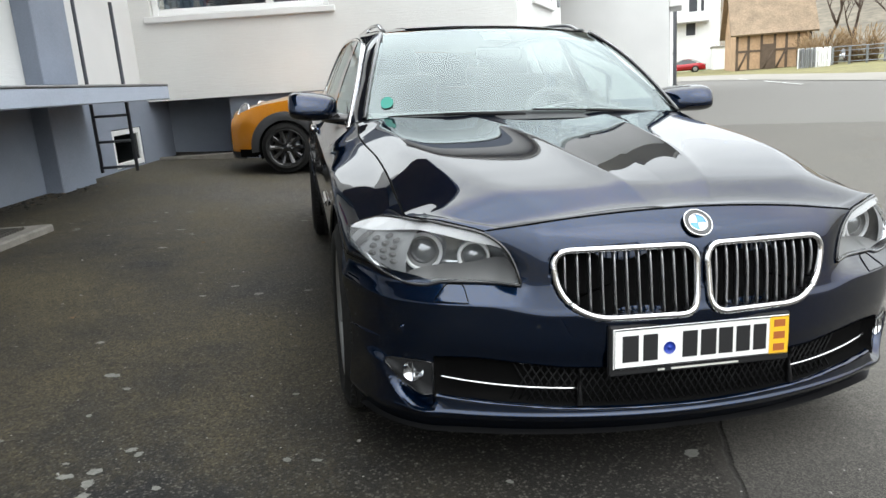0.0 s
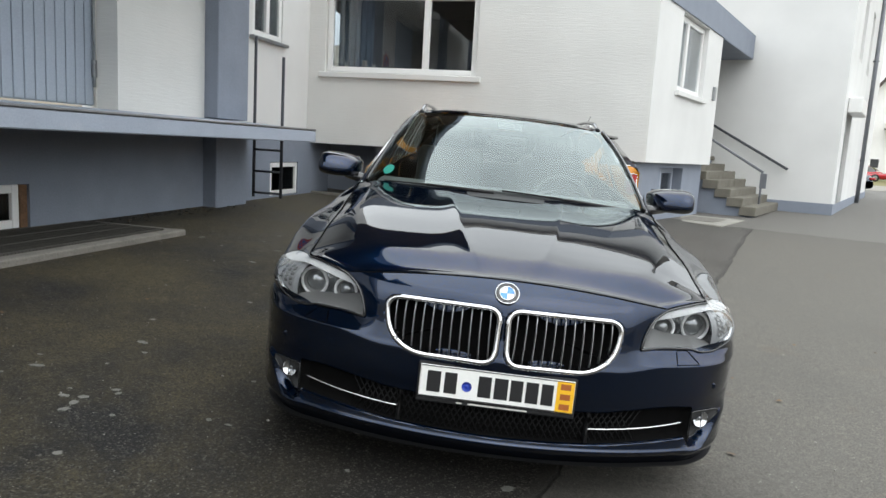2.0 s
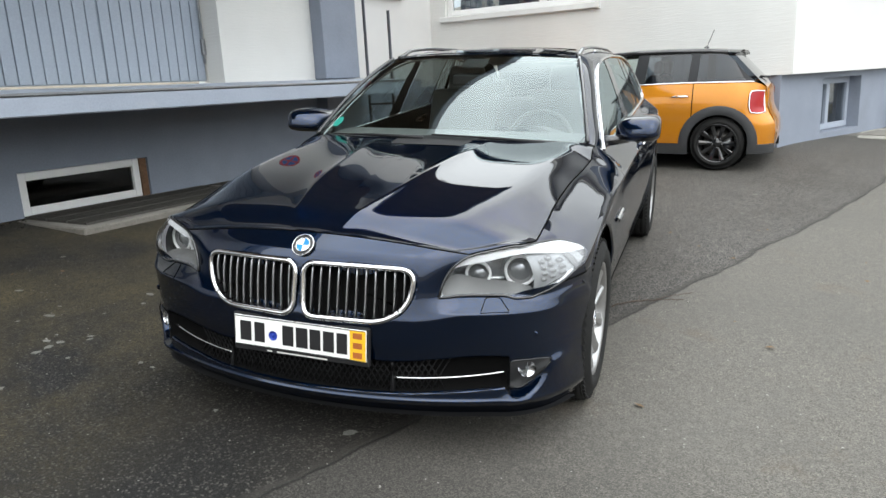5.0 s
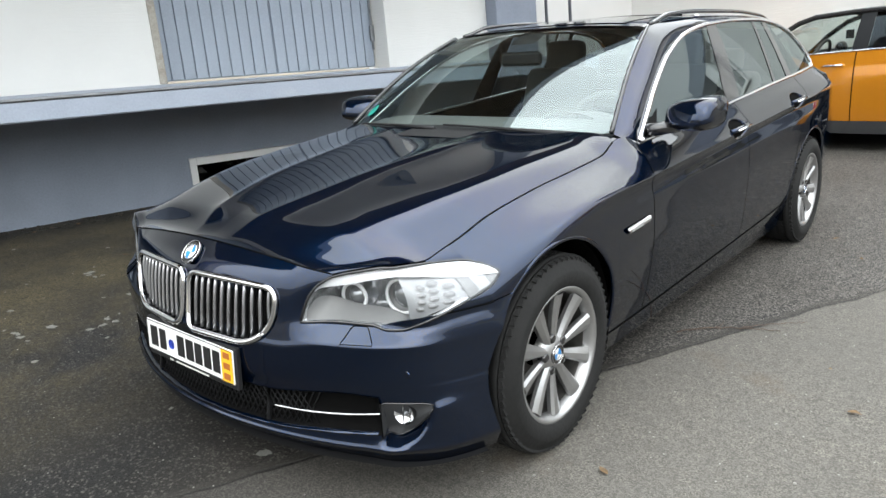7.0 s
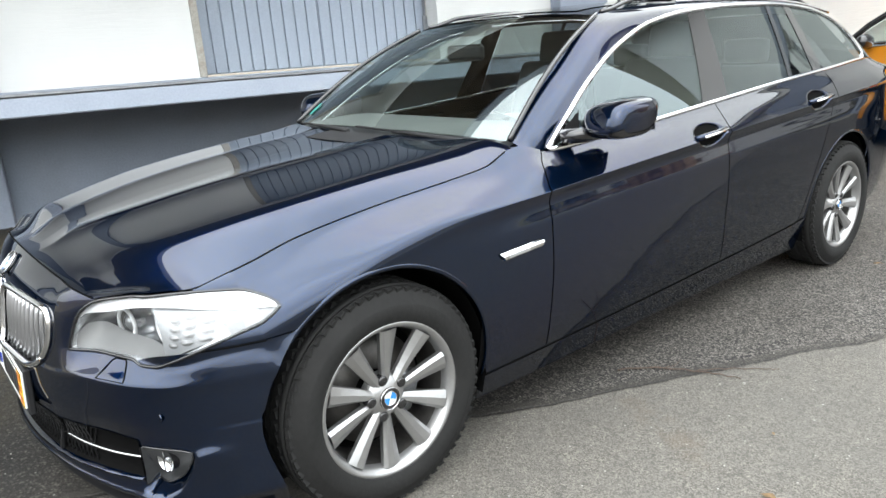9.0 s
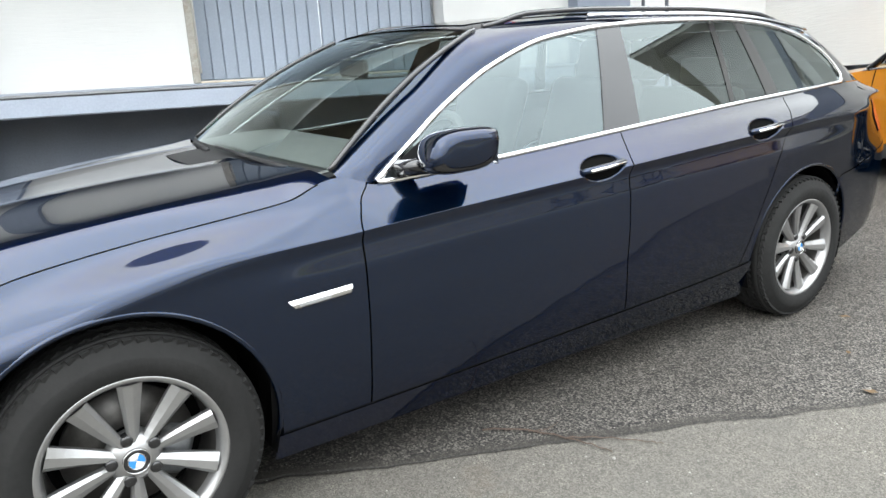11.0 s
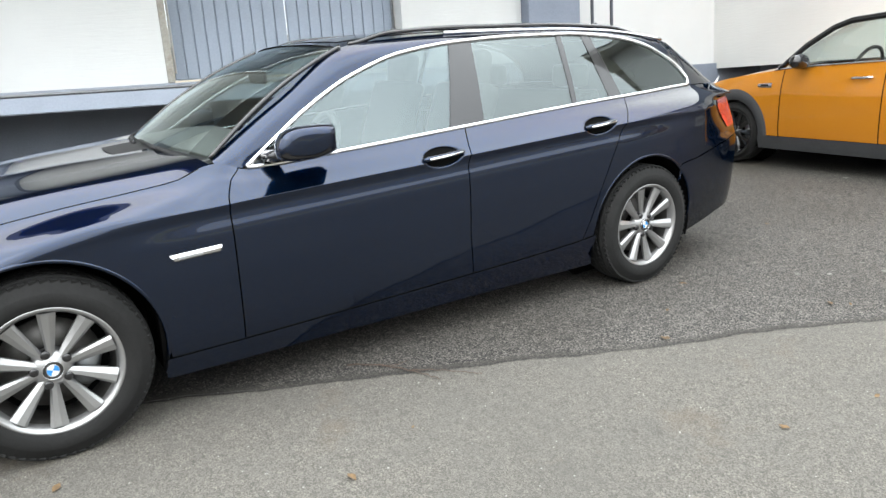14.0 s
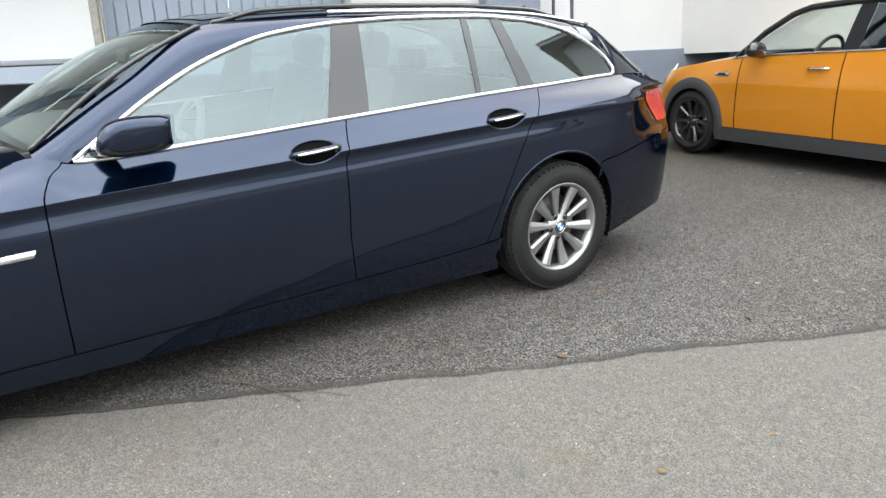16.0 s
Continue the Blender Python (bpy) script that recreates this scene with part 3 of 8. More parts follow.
def well_z(s):
    return WZ[0] + (WZ[1] - WZ[0]) * (s + 1.4) / 2.7


# flat dark sheet close under the bars, its colour standing for the shaded depth
part("soil", box(-0.85, 1.3, 0.005, 0.95, well_z(0) + 0.0, well_z(0) + 0.022), SOIL_SHADE, well, smooth=False)
tilt = math.atan2(WZ[1] - WZ[0], 2.7)
km = Matrix.Translation((-0.05, 0, well_z(-0.05))) @ Matrix.Rotation(-tilt, 4, "Y")
part("kerb", box(-0.87, 1.38, 0.96, 1.10, -0.1, 0.030, 0.012, m=km), KERB, well, "chipped pale concrete kerb", smooth=False)
part("kerb_end", box(-0.87, -0.75, 0.02, 0.958, -0.1, 0.028, 0.012, m=km), KERB, well, smooth=False)
part("kerb_end", box(1.25, 1.38, 0.02, 0.958, -0.1, 0.028, 0.012, m=km), KERB, well, smooth=False)
gb = box(-0.0025, 0.0025, 0.02, 0.95, 0.022, 0.042, m=None)
bar_mesh = bpy.data.meshes.new("grating_bar")
gb.to_mesh(bar_mesh)
gb.free()
bar_mesh.materials.append(GRATE)
for k in range(60):
    b = new("grating_bar", bar_mesh)
    b.parent = well
    b.matrix_basis = km @ Matrix.Translation((-0.73 + k * 0.033, 0, 0))
for d in (0.03, 0.33, 0.64, 0.94):
    part("cross_bar", box(-0.75, 1.24, d - 0.004, d + 0.004, 0.02, 0.044, m=km), GRATE, well, smooth=False)

# ---- the main building with the big window ----
FAC = Matrix((Vector((0.985, -0.174, 0, -1.5)), Vector((-0.174, -0.985, 0, 8.6)), Vector((0, 0, 1, 0)), Vector((0, 0, 0, 1))))
BASE_Z = 1.145
fac = finish("wall_facade", wall_with_holes(-2.3, 3.94, BASE_Z, 4.0, [(-1.33, 1.23, 2.33, 3.60)], 0.3), WHITE_RIDGED, smooth=False)
placed(tagged(fac, "white combed plaster facade", "wall", kind="structure"), FAC)
base = finish("wall_facade_base", box(-0.42, 3.82, -0.46, -0.16, -0.6, BASE_Z - 0.003), BLUE_GREY, smooth=False)
placed(tagged(base, "blue-grey base wall set back under the facade", "wall", kind="structure"), FAC)
nook = box(-4.0, -0.42, -1.42, -1.30, -0.6, BASE_Z - 0.003)
box(-0.418, -0.30, -1.42, -0.462, -0.6, BASE_Z - 0.003, bm=nook)
placed(tagged(finish("wall_nook", nook, BLUE_GREY, smooth=False), "shaded blue-grey wall of the nook under the facade", "wall", kind="structure"), FAC)
placed(tagged(finish("ceiling_nook", box(-4.0, -0.42, -1.42, -0.302, BASE_Z, BASE_Z + 0.1), WHITE_PLAIN, smooth=False), "plain white underside over the nook", "ceiling", kind="structure"), FAC)
placed(tagged(finish("nook_kerb", box(-2.25, -0.45, -0.22, -0.10, -0.3, 0.045, 0.008, m=Matrix.Translation((0, 0, lie(*(FAC @ Vector((-1.3, -0.15, 0))).xy)))), KERB, smooth=False), "low pale kerb along the nook", "kerb", kind="structure"), FAC)
window_unit("window_big", "wide white two-part window with dark reflections", FAC, -1.32, 1.22, 2.34, 3.59, -0.07, [0.665], FRAME_WHITE, WINDOW_GLASS, 0.085, 0.08)
placed(tagged(finish("sill_big", box(-1.42, 1.31, -0.06, 0.055, 2.235, 2.325, 0.01), WHITE_PLAIN, smooth=False), "white stone window sill", "sill", kind="structure"), FAC)
# back, floor and ceiling coloured dark in place of missing room light
room = bmesh.new()
box(-2.2, 3.6, -4.0, -3.9, 1.2, 3.98, bm=room)
box(-2.2, 3.6, -3.9, -0.32, 1.9, 1.98, bm=room)
box(-2.2, 3.6, -3.9, -0.32, 3.88, 3.98, bm=room)
placed(tagged(finish("wall_room", room, UNLIT_DARK, smooth=False), "room coloured dark for lack of light behind the wide window", "wall", kind="structure"), FAC)
cur = grid(lambda a, b: (-1.25 + a * 0.62, -0.40 + 0.03 * math.sin(a * 40), 2.2 + b * 1.4), 60, 2)
placed(tagged(finish("curtain", cur, surface("blue_curtain", (0.10, 0.14, 0.18), 0.9, vary=0.2)), "dark blue curtain behind the wide window", "curtain"), FAC)

# jars on the inner sill
POT = surface("glazed_pot", (0.42, 0.38, 0.34), 0.4, vary=0.2)
for s, r, h in ((-0.72, 0.07, 0.22), (-0.56, 0.05, 0.16), (-1.05, 0.05, 0.14), (0.14, 0.035, 0.12)):
    jar = finish("jar", lathe([(0, 0.001), (0, r * 0.8), (h * 0.45, r), (h * 0.75, r * 0.55), (h, r * 0.6), (h, 0.001)], 20, "z", centre=(s, -0.24, 2.33)), POT)
    placed(tagged(jar, "small pale stoneware jar on the window ledge", "jar", group="jars on the window ledge"), FAC)
placed(tagged(finish("ledge_inner", box(-1.32, 1.22, -0.5, -0.16, 2.28, 2.33), FRAME_WHITE, smooth=False), "white inner window ledge", "sill", kind="structure"), FAC)

# side wall that turns away towards the stairs
C2 = FAC @ Vector((3.94, 0, 0))
SIDE = Matrix((Vector((0.5, 0.866, 0, C2.x)), Vector((0.866, -0.5, 0, C2.y)), Vector((0, 0, 1, 0)), Vector((0, 0, 0, 1))))
SIDE_LEN = 4.15
side = finish("wall_side", wall_with_holes(0, SIDE_LEN, BASE_Z, 4.0, [(1.29, 3.01, 2.35, 3.60)], 0.3), WHITE_PLAIN, smooth=False)
placed(tagged(side, "smooth white plaster side wall", "wall", kind="structure"), SIDE)
side_base = finish("wall_side_base", wall_with_holes(-0.05, SIDE_LEN - 0.1, -0.6, BASE_Z - 0.004, [(1.28, 2.68, 0.26, 1.06)], 0.35, -0.13), BLUE_GREY, smooth=False)
placed(tagged(side_base, "blue-grey base wall with a cellar window", "wall", kind="structure"), SIDE)
window_unit("window_side", "white window with pale blinds in the side wall", SIDE, 1.30, 3.0, 2.36, 3.59, -0.08, [0.36], FRAME_WHITE, WINDOW_GLASS, 0.09)
placed(tagged(finish("blind", box(1.35, 2.95, -0.3, -0.28, 2.38, 3.58), CURTAIN, smooth=False), "pale blind behind the side window", "blind"), SIDE)
placed(tagged(finish("sill_side", box(1.20, 3.10, -0.06, 0.06, 2.26, 2.345, 0.01), WHITE_PLAIN, smooth=False), "white window sill", "sill", kind="structure"), SIDE)
window_unit("window_side_cellar", "grey-framed cellar window in the base wall", SIDE, 1.29, 2.67, 0.27, 1.05, -0.30, [0.42], BLUE_DOCK, WINDOW_GLASS, 0.09)
placed(tagged(finish("wall_side_cellar", box(1.1, 2.9, -1.4, -0.5, 0.1, 1.15), UNLIT_DARK, smooth=False), "dark-coloured block for an unlit cellar behind its window", "wall", kind="structure"), SIDE)
placed(tagged(finish("bell_box", box(3.72, 3.84, 0.0, 0.05, 2.38, 2.64, 0.008), GALV, smooth=False), "small grey bell box on the wall", "bell box"), SIDE)
end_wall = finish("wall_side_end", box(SIDE_LEN - 0.3, SIDE_LEN, -4.0, -0.302, -0.6, 4.0), WHITE_PLAIN, smooth=False)
placed(tagged(end_wall, "white end wall beside the stairs", "wall", kind="structure"), SIDE)

# concrete cover slab on the ground
cs = holder("cover_slab", "weathered concrete cover slab set in the yard", "slab", Matrix.Translation((4.0, 10.1, lie(4.0, 10.1))) @ Matrix.Rotation(radians(58), 4, "Z"))
part("plate", box(-0.85, 0.85, -0.55, 0.55, -0.05, 0.02, 0.01), CONCRETE, cs, smooth=False)
part("lid", box(-0.45, 0.45, -0.32, 0.32, 0.021, 0.03, 0.004), KERB, cs, smooth=False)

# ---- stairs, annex ----
K = Vector((7.75, 13.2, 0))
ANX = Matrix((Vector((0.866, 0.5, 0, K.x)), Vector((-0.5, 0.866, 0, K.y)), Vector((0, 0, 1, 0)), Vector((0, 0, 0, 1))))
# frame: first along the front wall (negative: towards the stairs), second back along the street side, third up
annex = finish("wall_annex", box(-9, 0, 0.0, 0.3, -0.6, 8.4), WHITE_PLAIN, smooth=False)
placed(tagged(annex, "tall white plaster wall behind the stairs", "wall", kind="structure"), ANX)
street = finish("wall_annex_street", wall_with_holes(0.3, 14, -0.6, 8.4, [(2.2, 3.3, 3.9, 5.6), (5.4, 6.4, 3.9, 5.6), (8.4, 9.4, 3.9, 5.6), (0.9, 2.5, 0.0, 2.55)], 0.3), WHITE_PLAIN, smooth=False)
STREET = ANX @ Matrix(((0, 1, 0, 0), (1, 0, 0, 0), (0, 0, 1, 0), (0, 0, 0, 1)))
placed(tagged(street, "white street-side wall of the annex", "wall", kind="structure"), STREET)
for k, a in enumerate((2.2, 5.4, 8.4)):
    window_unit("window_annex", "white-framed window in the annex", STREET, a + 0.01, a + (1.1 if k == 0 else 1.0) - 0.01, 3.91, 5.59, -0.08, [0.5], FRAME_WHITE, WINDOW_GLASS, 0.08)
placed(tagged(finish("wall_annex_room", box(0.5, 11, -2.5, -0.4, -0.4, 7), UNLIT_DARK, smooth=False), "dark-coloured block for the unlit rooms of the annex", "wall", kind="structure"), STREET)
shutter = holder("roller_shutter", "grey roller shutter with a white box", "shutter", STREET)
for k in range(24):
    part("slat", box(0.92, 2.48, -0.12, -0.09, 0.02 + k * 0.1, 0.11 + k * 0.1, 0.012), GALV, shutter, smooth=False)
part("casing", box(0.8, 2.6, 0.005, 0.3, 2.5, 2.85, 0.02), FRAME_WHITE, shutter, smooth=False)
placed(tagged(finish("plinth_annex", box(-9, 0.03, -0.03, -0.004, -0.6, 0.42), BLUE_GREY, smooth=False), "blue-grey plinth of the annex", "wall", kind="structure"), ANX)
placed(tagged(finish("plinth_street", box(0.0, 14, 0.004, 0.03, -0.6, 0.40), BLUE_GREY, smooth=False), "blue-grey plinth of the annex", "wall", kind="structure"), STREET)
pipe = holder("downpipe", "dark grey rainwater downpipe on the annex", "downpipe", STREET)
part("pipe", tube([(7.6, 0.10, 0.1), (7.6, 0.10, 8.3)], 0.06, 12), RAIL_GREY, pipe)
for z in (1.5, 4.5, 7.5):
    part("clip", tube([(7.5, 0.02, z), (7.6, 0.17, z), (7.7, 0.02, z)], 0.015), IRON, pipe)

# stairs come down along the annex
stairs = holder("stairs", "worn concrete steps with a blue-grey base", "stairs", ANX, kind="structure")
N_ST, RISE, RUN = 7, 0.163, 0.253
S_BOT = -1.06
g0 = 0.195
for k in range(N_ST):
    z1 = g0 + (N_ST - k) * RISE
    s_hi = S_BOT - 0.02 - (N_ST - 1 - k) * RUN
    part("step", box(-4.6, s_hi, -2.9, -0.032, z1 - RISE + 0.07, z1 - 0.005 * 0, 0.008) if k == 0 else box(s_hi - RUN - 0.06, s_hi, -2.9 - 0.012 * (k % 2), -0.033, z1 - RISE - 0.02, z1, 0.010), STEP_STONE, stairs, smooth=False)
sb = bmesh.new()
for k in range(N_ST):
    s_hi = S_BOT - 0.08 - (N_ST - 1 - k) * RUN
    box(s_hi - (RUN if k else 2.0), s_hi, -2.84, -0.034, -0.5, g0 + (N_ST - k) * RISE - 0.06, bm=sb)
part("stair_base", sb, BLUE_GREY, stairs, "blue-grey painted stair side", smooth=False)
rail = holder("handrail", "grey steel handrail beside the steps", "handrail", ANX)
p_hi, p_lo = Vector((-3.3, -1.45, 2.22)), Vector((-1.25, -1.45, 1.04))
part("rail", tube([p_hi, p_lo], 0.028, 10), RAIL_GREY, rail)
part("newel", tube([(-1.27, -1.45, 0.2), (-1.27, -1.45, 1.05)], 0.024, 10), RAIL_GREY, rail)
part("end_plate", box(-1.30, -1.17, -1.48, -1.42, 0.70, 1.02, 0.006), RAIL_GREY, rail, smooth=False)
rail2 = holder("wall_rail", "dark steel handrail fixed to the wall", "handrail", ANX)
part("rail", tube([(-3.6, -0.12, 2.57), (-0.96, -0.12, 1.13)], 0.03, 10), IRON, rail2)
for s, z in ((-3.0, 2.24), (-1.4, 1.37)):
    part("bracket", tube([(s, -0.12, z), (s, 0.0, z - 0.05)], 0.012), IRON, rail2)

# the flat roof, which bridges the stairs, with a deep blue-grey edge
over = holder("roof_bridge", "flat roof over the steps with a blue-grey edge", "roof", SIDE, kind="structure")
part("block", box(SIDE_LEN + 0.002, 7.2, -4.0, 0.0, 3.62, 4.0), BLUE_GREY, over, smooth=False)
part("band", box(0.002, 7.2, 0.003, 0.022, 3.62, 4.14, 0.004), BLUE_GREY, over, "blue-grey painted roof edge", smooth=False)
part("soffit", box(SIDE_LEN + 0.002, 7.2, -4.0, 0.022, 3.60, 3.617), BLUE_GREY, over, smooth=False)

# flat roof of the main building, pitched roof of the annex
ra, rb, rc = FAC @ Vector((-2.3, 0.0, 0)), SIDE @ Vector((0, 0, 0)), SIDE @ Vector((7.2, 0, 0))
roof_main = holder("roof_main", "flat grey roof with a blue-grey edge", "roof", kind="structure")
part("deck", slab([ra.xy, rb.xy, rc.xy, (rc - SIDE.to_3x3() @ Vector((0, 9, 0))).xy, (ra + Vector((0.5, 8, 0))).xy], 4.003, 4.10), ROOF_DARK, roof_main, smooth=False)
band = part("band", box(-2.3, 3.94, 0.003, 0.022, 3.62, 4.14, 0.004, m=FAC), BLUE_GREY, roof_main, "blue-grey painted roof edge", smooth=False)
roof_annex = holder("roof_annex", "dark roof with overhanging eaves on the annex", "roof", ANX, kind="structure")
part("eaves", box(-9, 0.7, -0.7, 14.5, 8.405, 8.6), OLD_FRAME, roof_annex, smooth=False)
part("tiles", grid(lambda a, b: (-9 + 9.75 * a, -0.75 + 15.3 * b, 8.604 + 3.5 * (1 - abs(2 * b - 1))), 1, 8), ROOF_DARK, roof_annex, smooth=False)

# ---- beyond the yard ----
def polar(az, d):
    a = radians(az)
    return Vector((math.sin(a) * d - 0.7, math.cos(a) * d - 2.8, 0))


# the street crosses obliquely and comes nearer towards the east
near = spline((15, 1.0), (28, 1.0), (41, 0.66), (55, 0.5), (80, 0.45))


def strip(name, label, category, mat, az0, az1, d0, d1, dz, n=40, wob=0.0):
    def f(a, b):
        az = az0 + (az1 - az0) * a
        e = near(az)
        p = polar(az, (d0 + (d1 - d0) * b) * e + wob * math.sin(az * 0.9) * (1 - b))
        return (p.x, p.y, lie(p.x, p.y) + dz + 0.25 * b * (d1 - d0) / 40)
    return tagged(finish(name, grid(f, n, 6), mat), label, category, kind="structure")


strip("road", "pale dusty street crossing beyond the yard", "road", ROAD_PALE, 20, 75, 43, 54, 0.02)
strip("verge", "dry winter grass verge", "grass", GRASS, 15, 80, 54, 140, 0.04, wob=1.5)


def far_house(m, w, d, eave, ridge, wall, roof, openings, label):
    h = holder("house", label, "house", m)
    bm = bmesh.new()
    pts = [(-w / 2, 0), (w / 2, 0), (w / 2, eave), (0, ridge), (-w / 2, eave)]
    lo = [bm.verts.new((x, 0, z)) for x, z in pts]
    hi = [bm.verts.new((x, d, z)) for x, z in pts]
    bm.faces.new(lo[::-1])
    bm.faces.new(hi)
    for i in range(5):
        bm.faces.new((lo[i], lo[(i + 1) % 5], hi[(i + 1) % 5], hi[i]))
    part("wall", bm, wall, h, smooth=False)
    for sx in (-1, 1):
        ln = math.hypot(w / 2, ridge - eave)
        an = math.atan2(ridge - eave, w / 2)
        part("roof", box(-0.5, ln, -0.4, d + 0.4, 0.02, 0.22, 0.02, m=Matrix.Translation((sx * w / 2, 0, eave)) @ Matrix.Scale(-sx, 4, (1, 0, 0)) @ Matrix.Rotation(-an, 4, "Y")), roof, h, smooth=False)
    for x, z, ww, hh in openings:
        win = part("window", box(x - ww / 2, x + ww / 2, -0.05, 0.05, z, z + hh), FRAME_WHITE, h, smooth=False)
        part("pane", box(x - ww / 2 + 0.1, x + ww / 2 - 0.1, -0.07, -0.052, z + 0.1, z + hh - 0.1), UNLIT_DARK, win, smooth=False)
    return h


hp = polar(30.1, 80)
hm = Matrix.Translation((hp.x, hp.y, 0.1)) @ Matrix.Rotation(radians(-30), 4, "Z")
house = far_house(hm, 6.6, 9, 8.3, 13.0, HOUSE_WHITE, ROOF_DARK,
                  [(-0.75, 9.0, 0.9, 1.1), (0.75, 9.0, 0.9, 1.1), (-1.3, 6.2, 0.9, 1.3), (0.7, 6.0, 1.0, 1.5), (0.5, 3.7, 1.1, 1.5), (-2.4, 1.3, 0.9, 1.0), (0.1, 11.2, 0.6, 0.7), (1.6, 6.0, 0.5, 1.5)],
                  "tall white gabled house with dark window panes")
bal2 = part("balcony", box(-1.9, 2.1, -1.0, -0.06, 5.1, 5.75, 0.03), HOUSE_WHITE, house, smooth=False)
part("balcony_floor", box(-2.0, 2.2, -1.05, -0.06, 4.98, 5.097), CONCRETE, house, smooth=False)
sh = polar(33.0, 74)
shed = holder("shed", "low white garage beside the house", "garage", Matrix.Translation((sh.x, sh.y, 0.1)) @ Matrix.Rotation(radians(-30), 4, "Z"))
part("wall", box(-1.3, 1.3, 0, 5, 0, 2.3, 0.02), HOUSE_WHITE, shed, smooth=False)
part("roof", box(-1.4, 1.4, -0.1, 5.1, 2.303, 2.45, 0.02), CONCRETE, shed, smooth=False)

# half-timbered barn
bp = polar(35.9, 60)
BARN = Matrix.Translation((bp.x, bp.y, 0.25)) @ Matrix.Rotation(radians(-27), 4, "Z")
barn = holder("barn", "old half-timbered barn with a brown tiled roof", "barn", BARN)
bw, bd, be, br = 5.2, 7.0, 2.9, 7.0
bm = bmesh.new()
pts = [(0, 0), (bd, 0), (bd, be), (bd / 2, br), (0, be)]
lo = [bm.verts.new((-bw / 2, y, z)) for y, z in pts]
hi = [bm.verts.new((bw / 2, y, z)) for y, z in pts]
bm.faces.new(lo)
bm.faces.new(hi[::-1])
for i in range(5):
    bm.faces.new((lo[i], hi[i], hi[(i + 1) % 5], lo[(i + 1) % 5]))
part("wall", bm, BARN_BRICK, barn, smooth=False)
for sy in (1, -1):
    ln = math.hypot(bd / 2, br - be)
    an = math.atan2(br - be, bd / 2)
    mm = (Matrix.Translation((0, 0, be)) if sy == 1 else Matrix.Translation((0, bd, be)) @ Matrix.Scale(-1, 4, (0, 1, 0))) @ Matrix.Rotation(an, 4, "X")
    part("roof", box(-bw / 2 - 0.4, bw / 2 + 0.4, -0.5, ln + 0.03, 0.02, 0.2, 0.02, m=mm), ROOF_TILE, barn, smooth=False)
for x in (-2.5, -1.7, -0.8, 0.1, 0.9, 1.7, 2.5):
    part("post", box(x - 0.09, x + 0.09, -0.04, 0.05, 0, be), TIMBER, barn, smooth=False)
for z in (0.05, 1.45, 2.8):
    part("beam", box(-bw / 2, bw / 2, -0.05, 0.05, z - 0.08, z + 0.08), TIMBER, barn, smooth=False)
for x0, x1 in ((-2.4, -1.8), (2.4, 1.8), (-0.7, 0.0), (0.2, 0.85)):
    part("brace", tube([(x0, -0.03, 0.1), (x1, -0.03, 1.4)], 0.08, 6), TIMBER, barn)
part("door", box(-0.75, 0.05, -0.06, 0.0, 0, 1.9, 0.01), TIMBER, barn, smooth=False)

# garden fence
fz = 0.22
for az0, az1, d, h, nm, mt in ((37.5, 39.4, 53.0, 1.35, "board_fence", FRAME_WHITE), (39.6, 52.0, 54.5, 1.3, "wire_fence", GALV)):
    fence = holder(nm, "weathered white board fence" if nm == "board_fence" else "grey metal garden fence", "fence")
    n = 7 if nm == "board_fence" else 12
    for k in range(n + 1):
        p = polar(az0 + (az1 - az0) * k / n, d)
        part("post", box(p.x - 0.06, p.x + 0.06, p.y - 0.06, p.y + 0.06, 0.0, fz + h, 0.01), mt, fence, smooth=False)
    a, b = polar(az0, d), polar(az1, d)
    for z in ((0.35, 0.7, 1.05, 1.3) if n == 12 else (0.5, 1.2)):
        part("rail", tube([(a.x, a.y, fz + z), (b.x, b.y, fz + z)], 0.035 if n == 12 else 0.05, 6), mt, fence)
    if n == 7:
        for k in range(16):
            p = polar(az0 + (az1 - az0) * (k + 0.5) / 16, d - 0.08)
            part("slat", box(p.x - 0.05, p.x + 0.05, p.y - 0.02, p.y + 0.02, fz, fz + h - 0.08 * (k % 3 == 0), 0.01), FRAME_WHITE if k > 8 else GALV, fence, smooth=False)


# wooded hillsides close the valley all round
def hills(a, b):
    az = a * 2 * math.pi
    d = 170 + 260 * b
    h = (40 + 14 * math.sin(az * 2 + 0.6) + 12 * math.sin(az * 5 + 2)) * smoothstep(0, 1, b)
    p = Vector((math.sin(az) * d, math.cos(az) * d, h - 1.0))
    return p + Vector((0, 0, 5 * noise.noise(p * 0.03) * b))


tagged(finish("backdrop", grid(hills, 160, 14), HILL), "brown winter hillside woods", "hill", kind="structure")


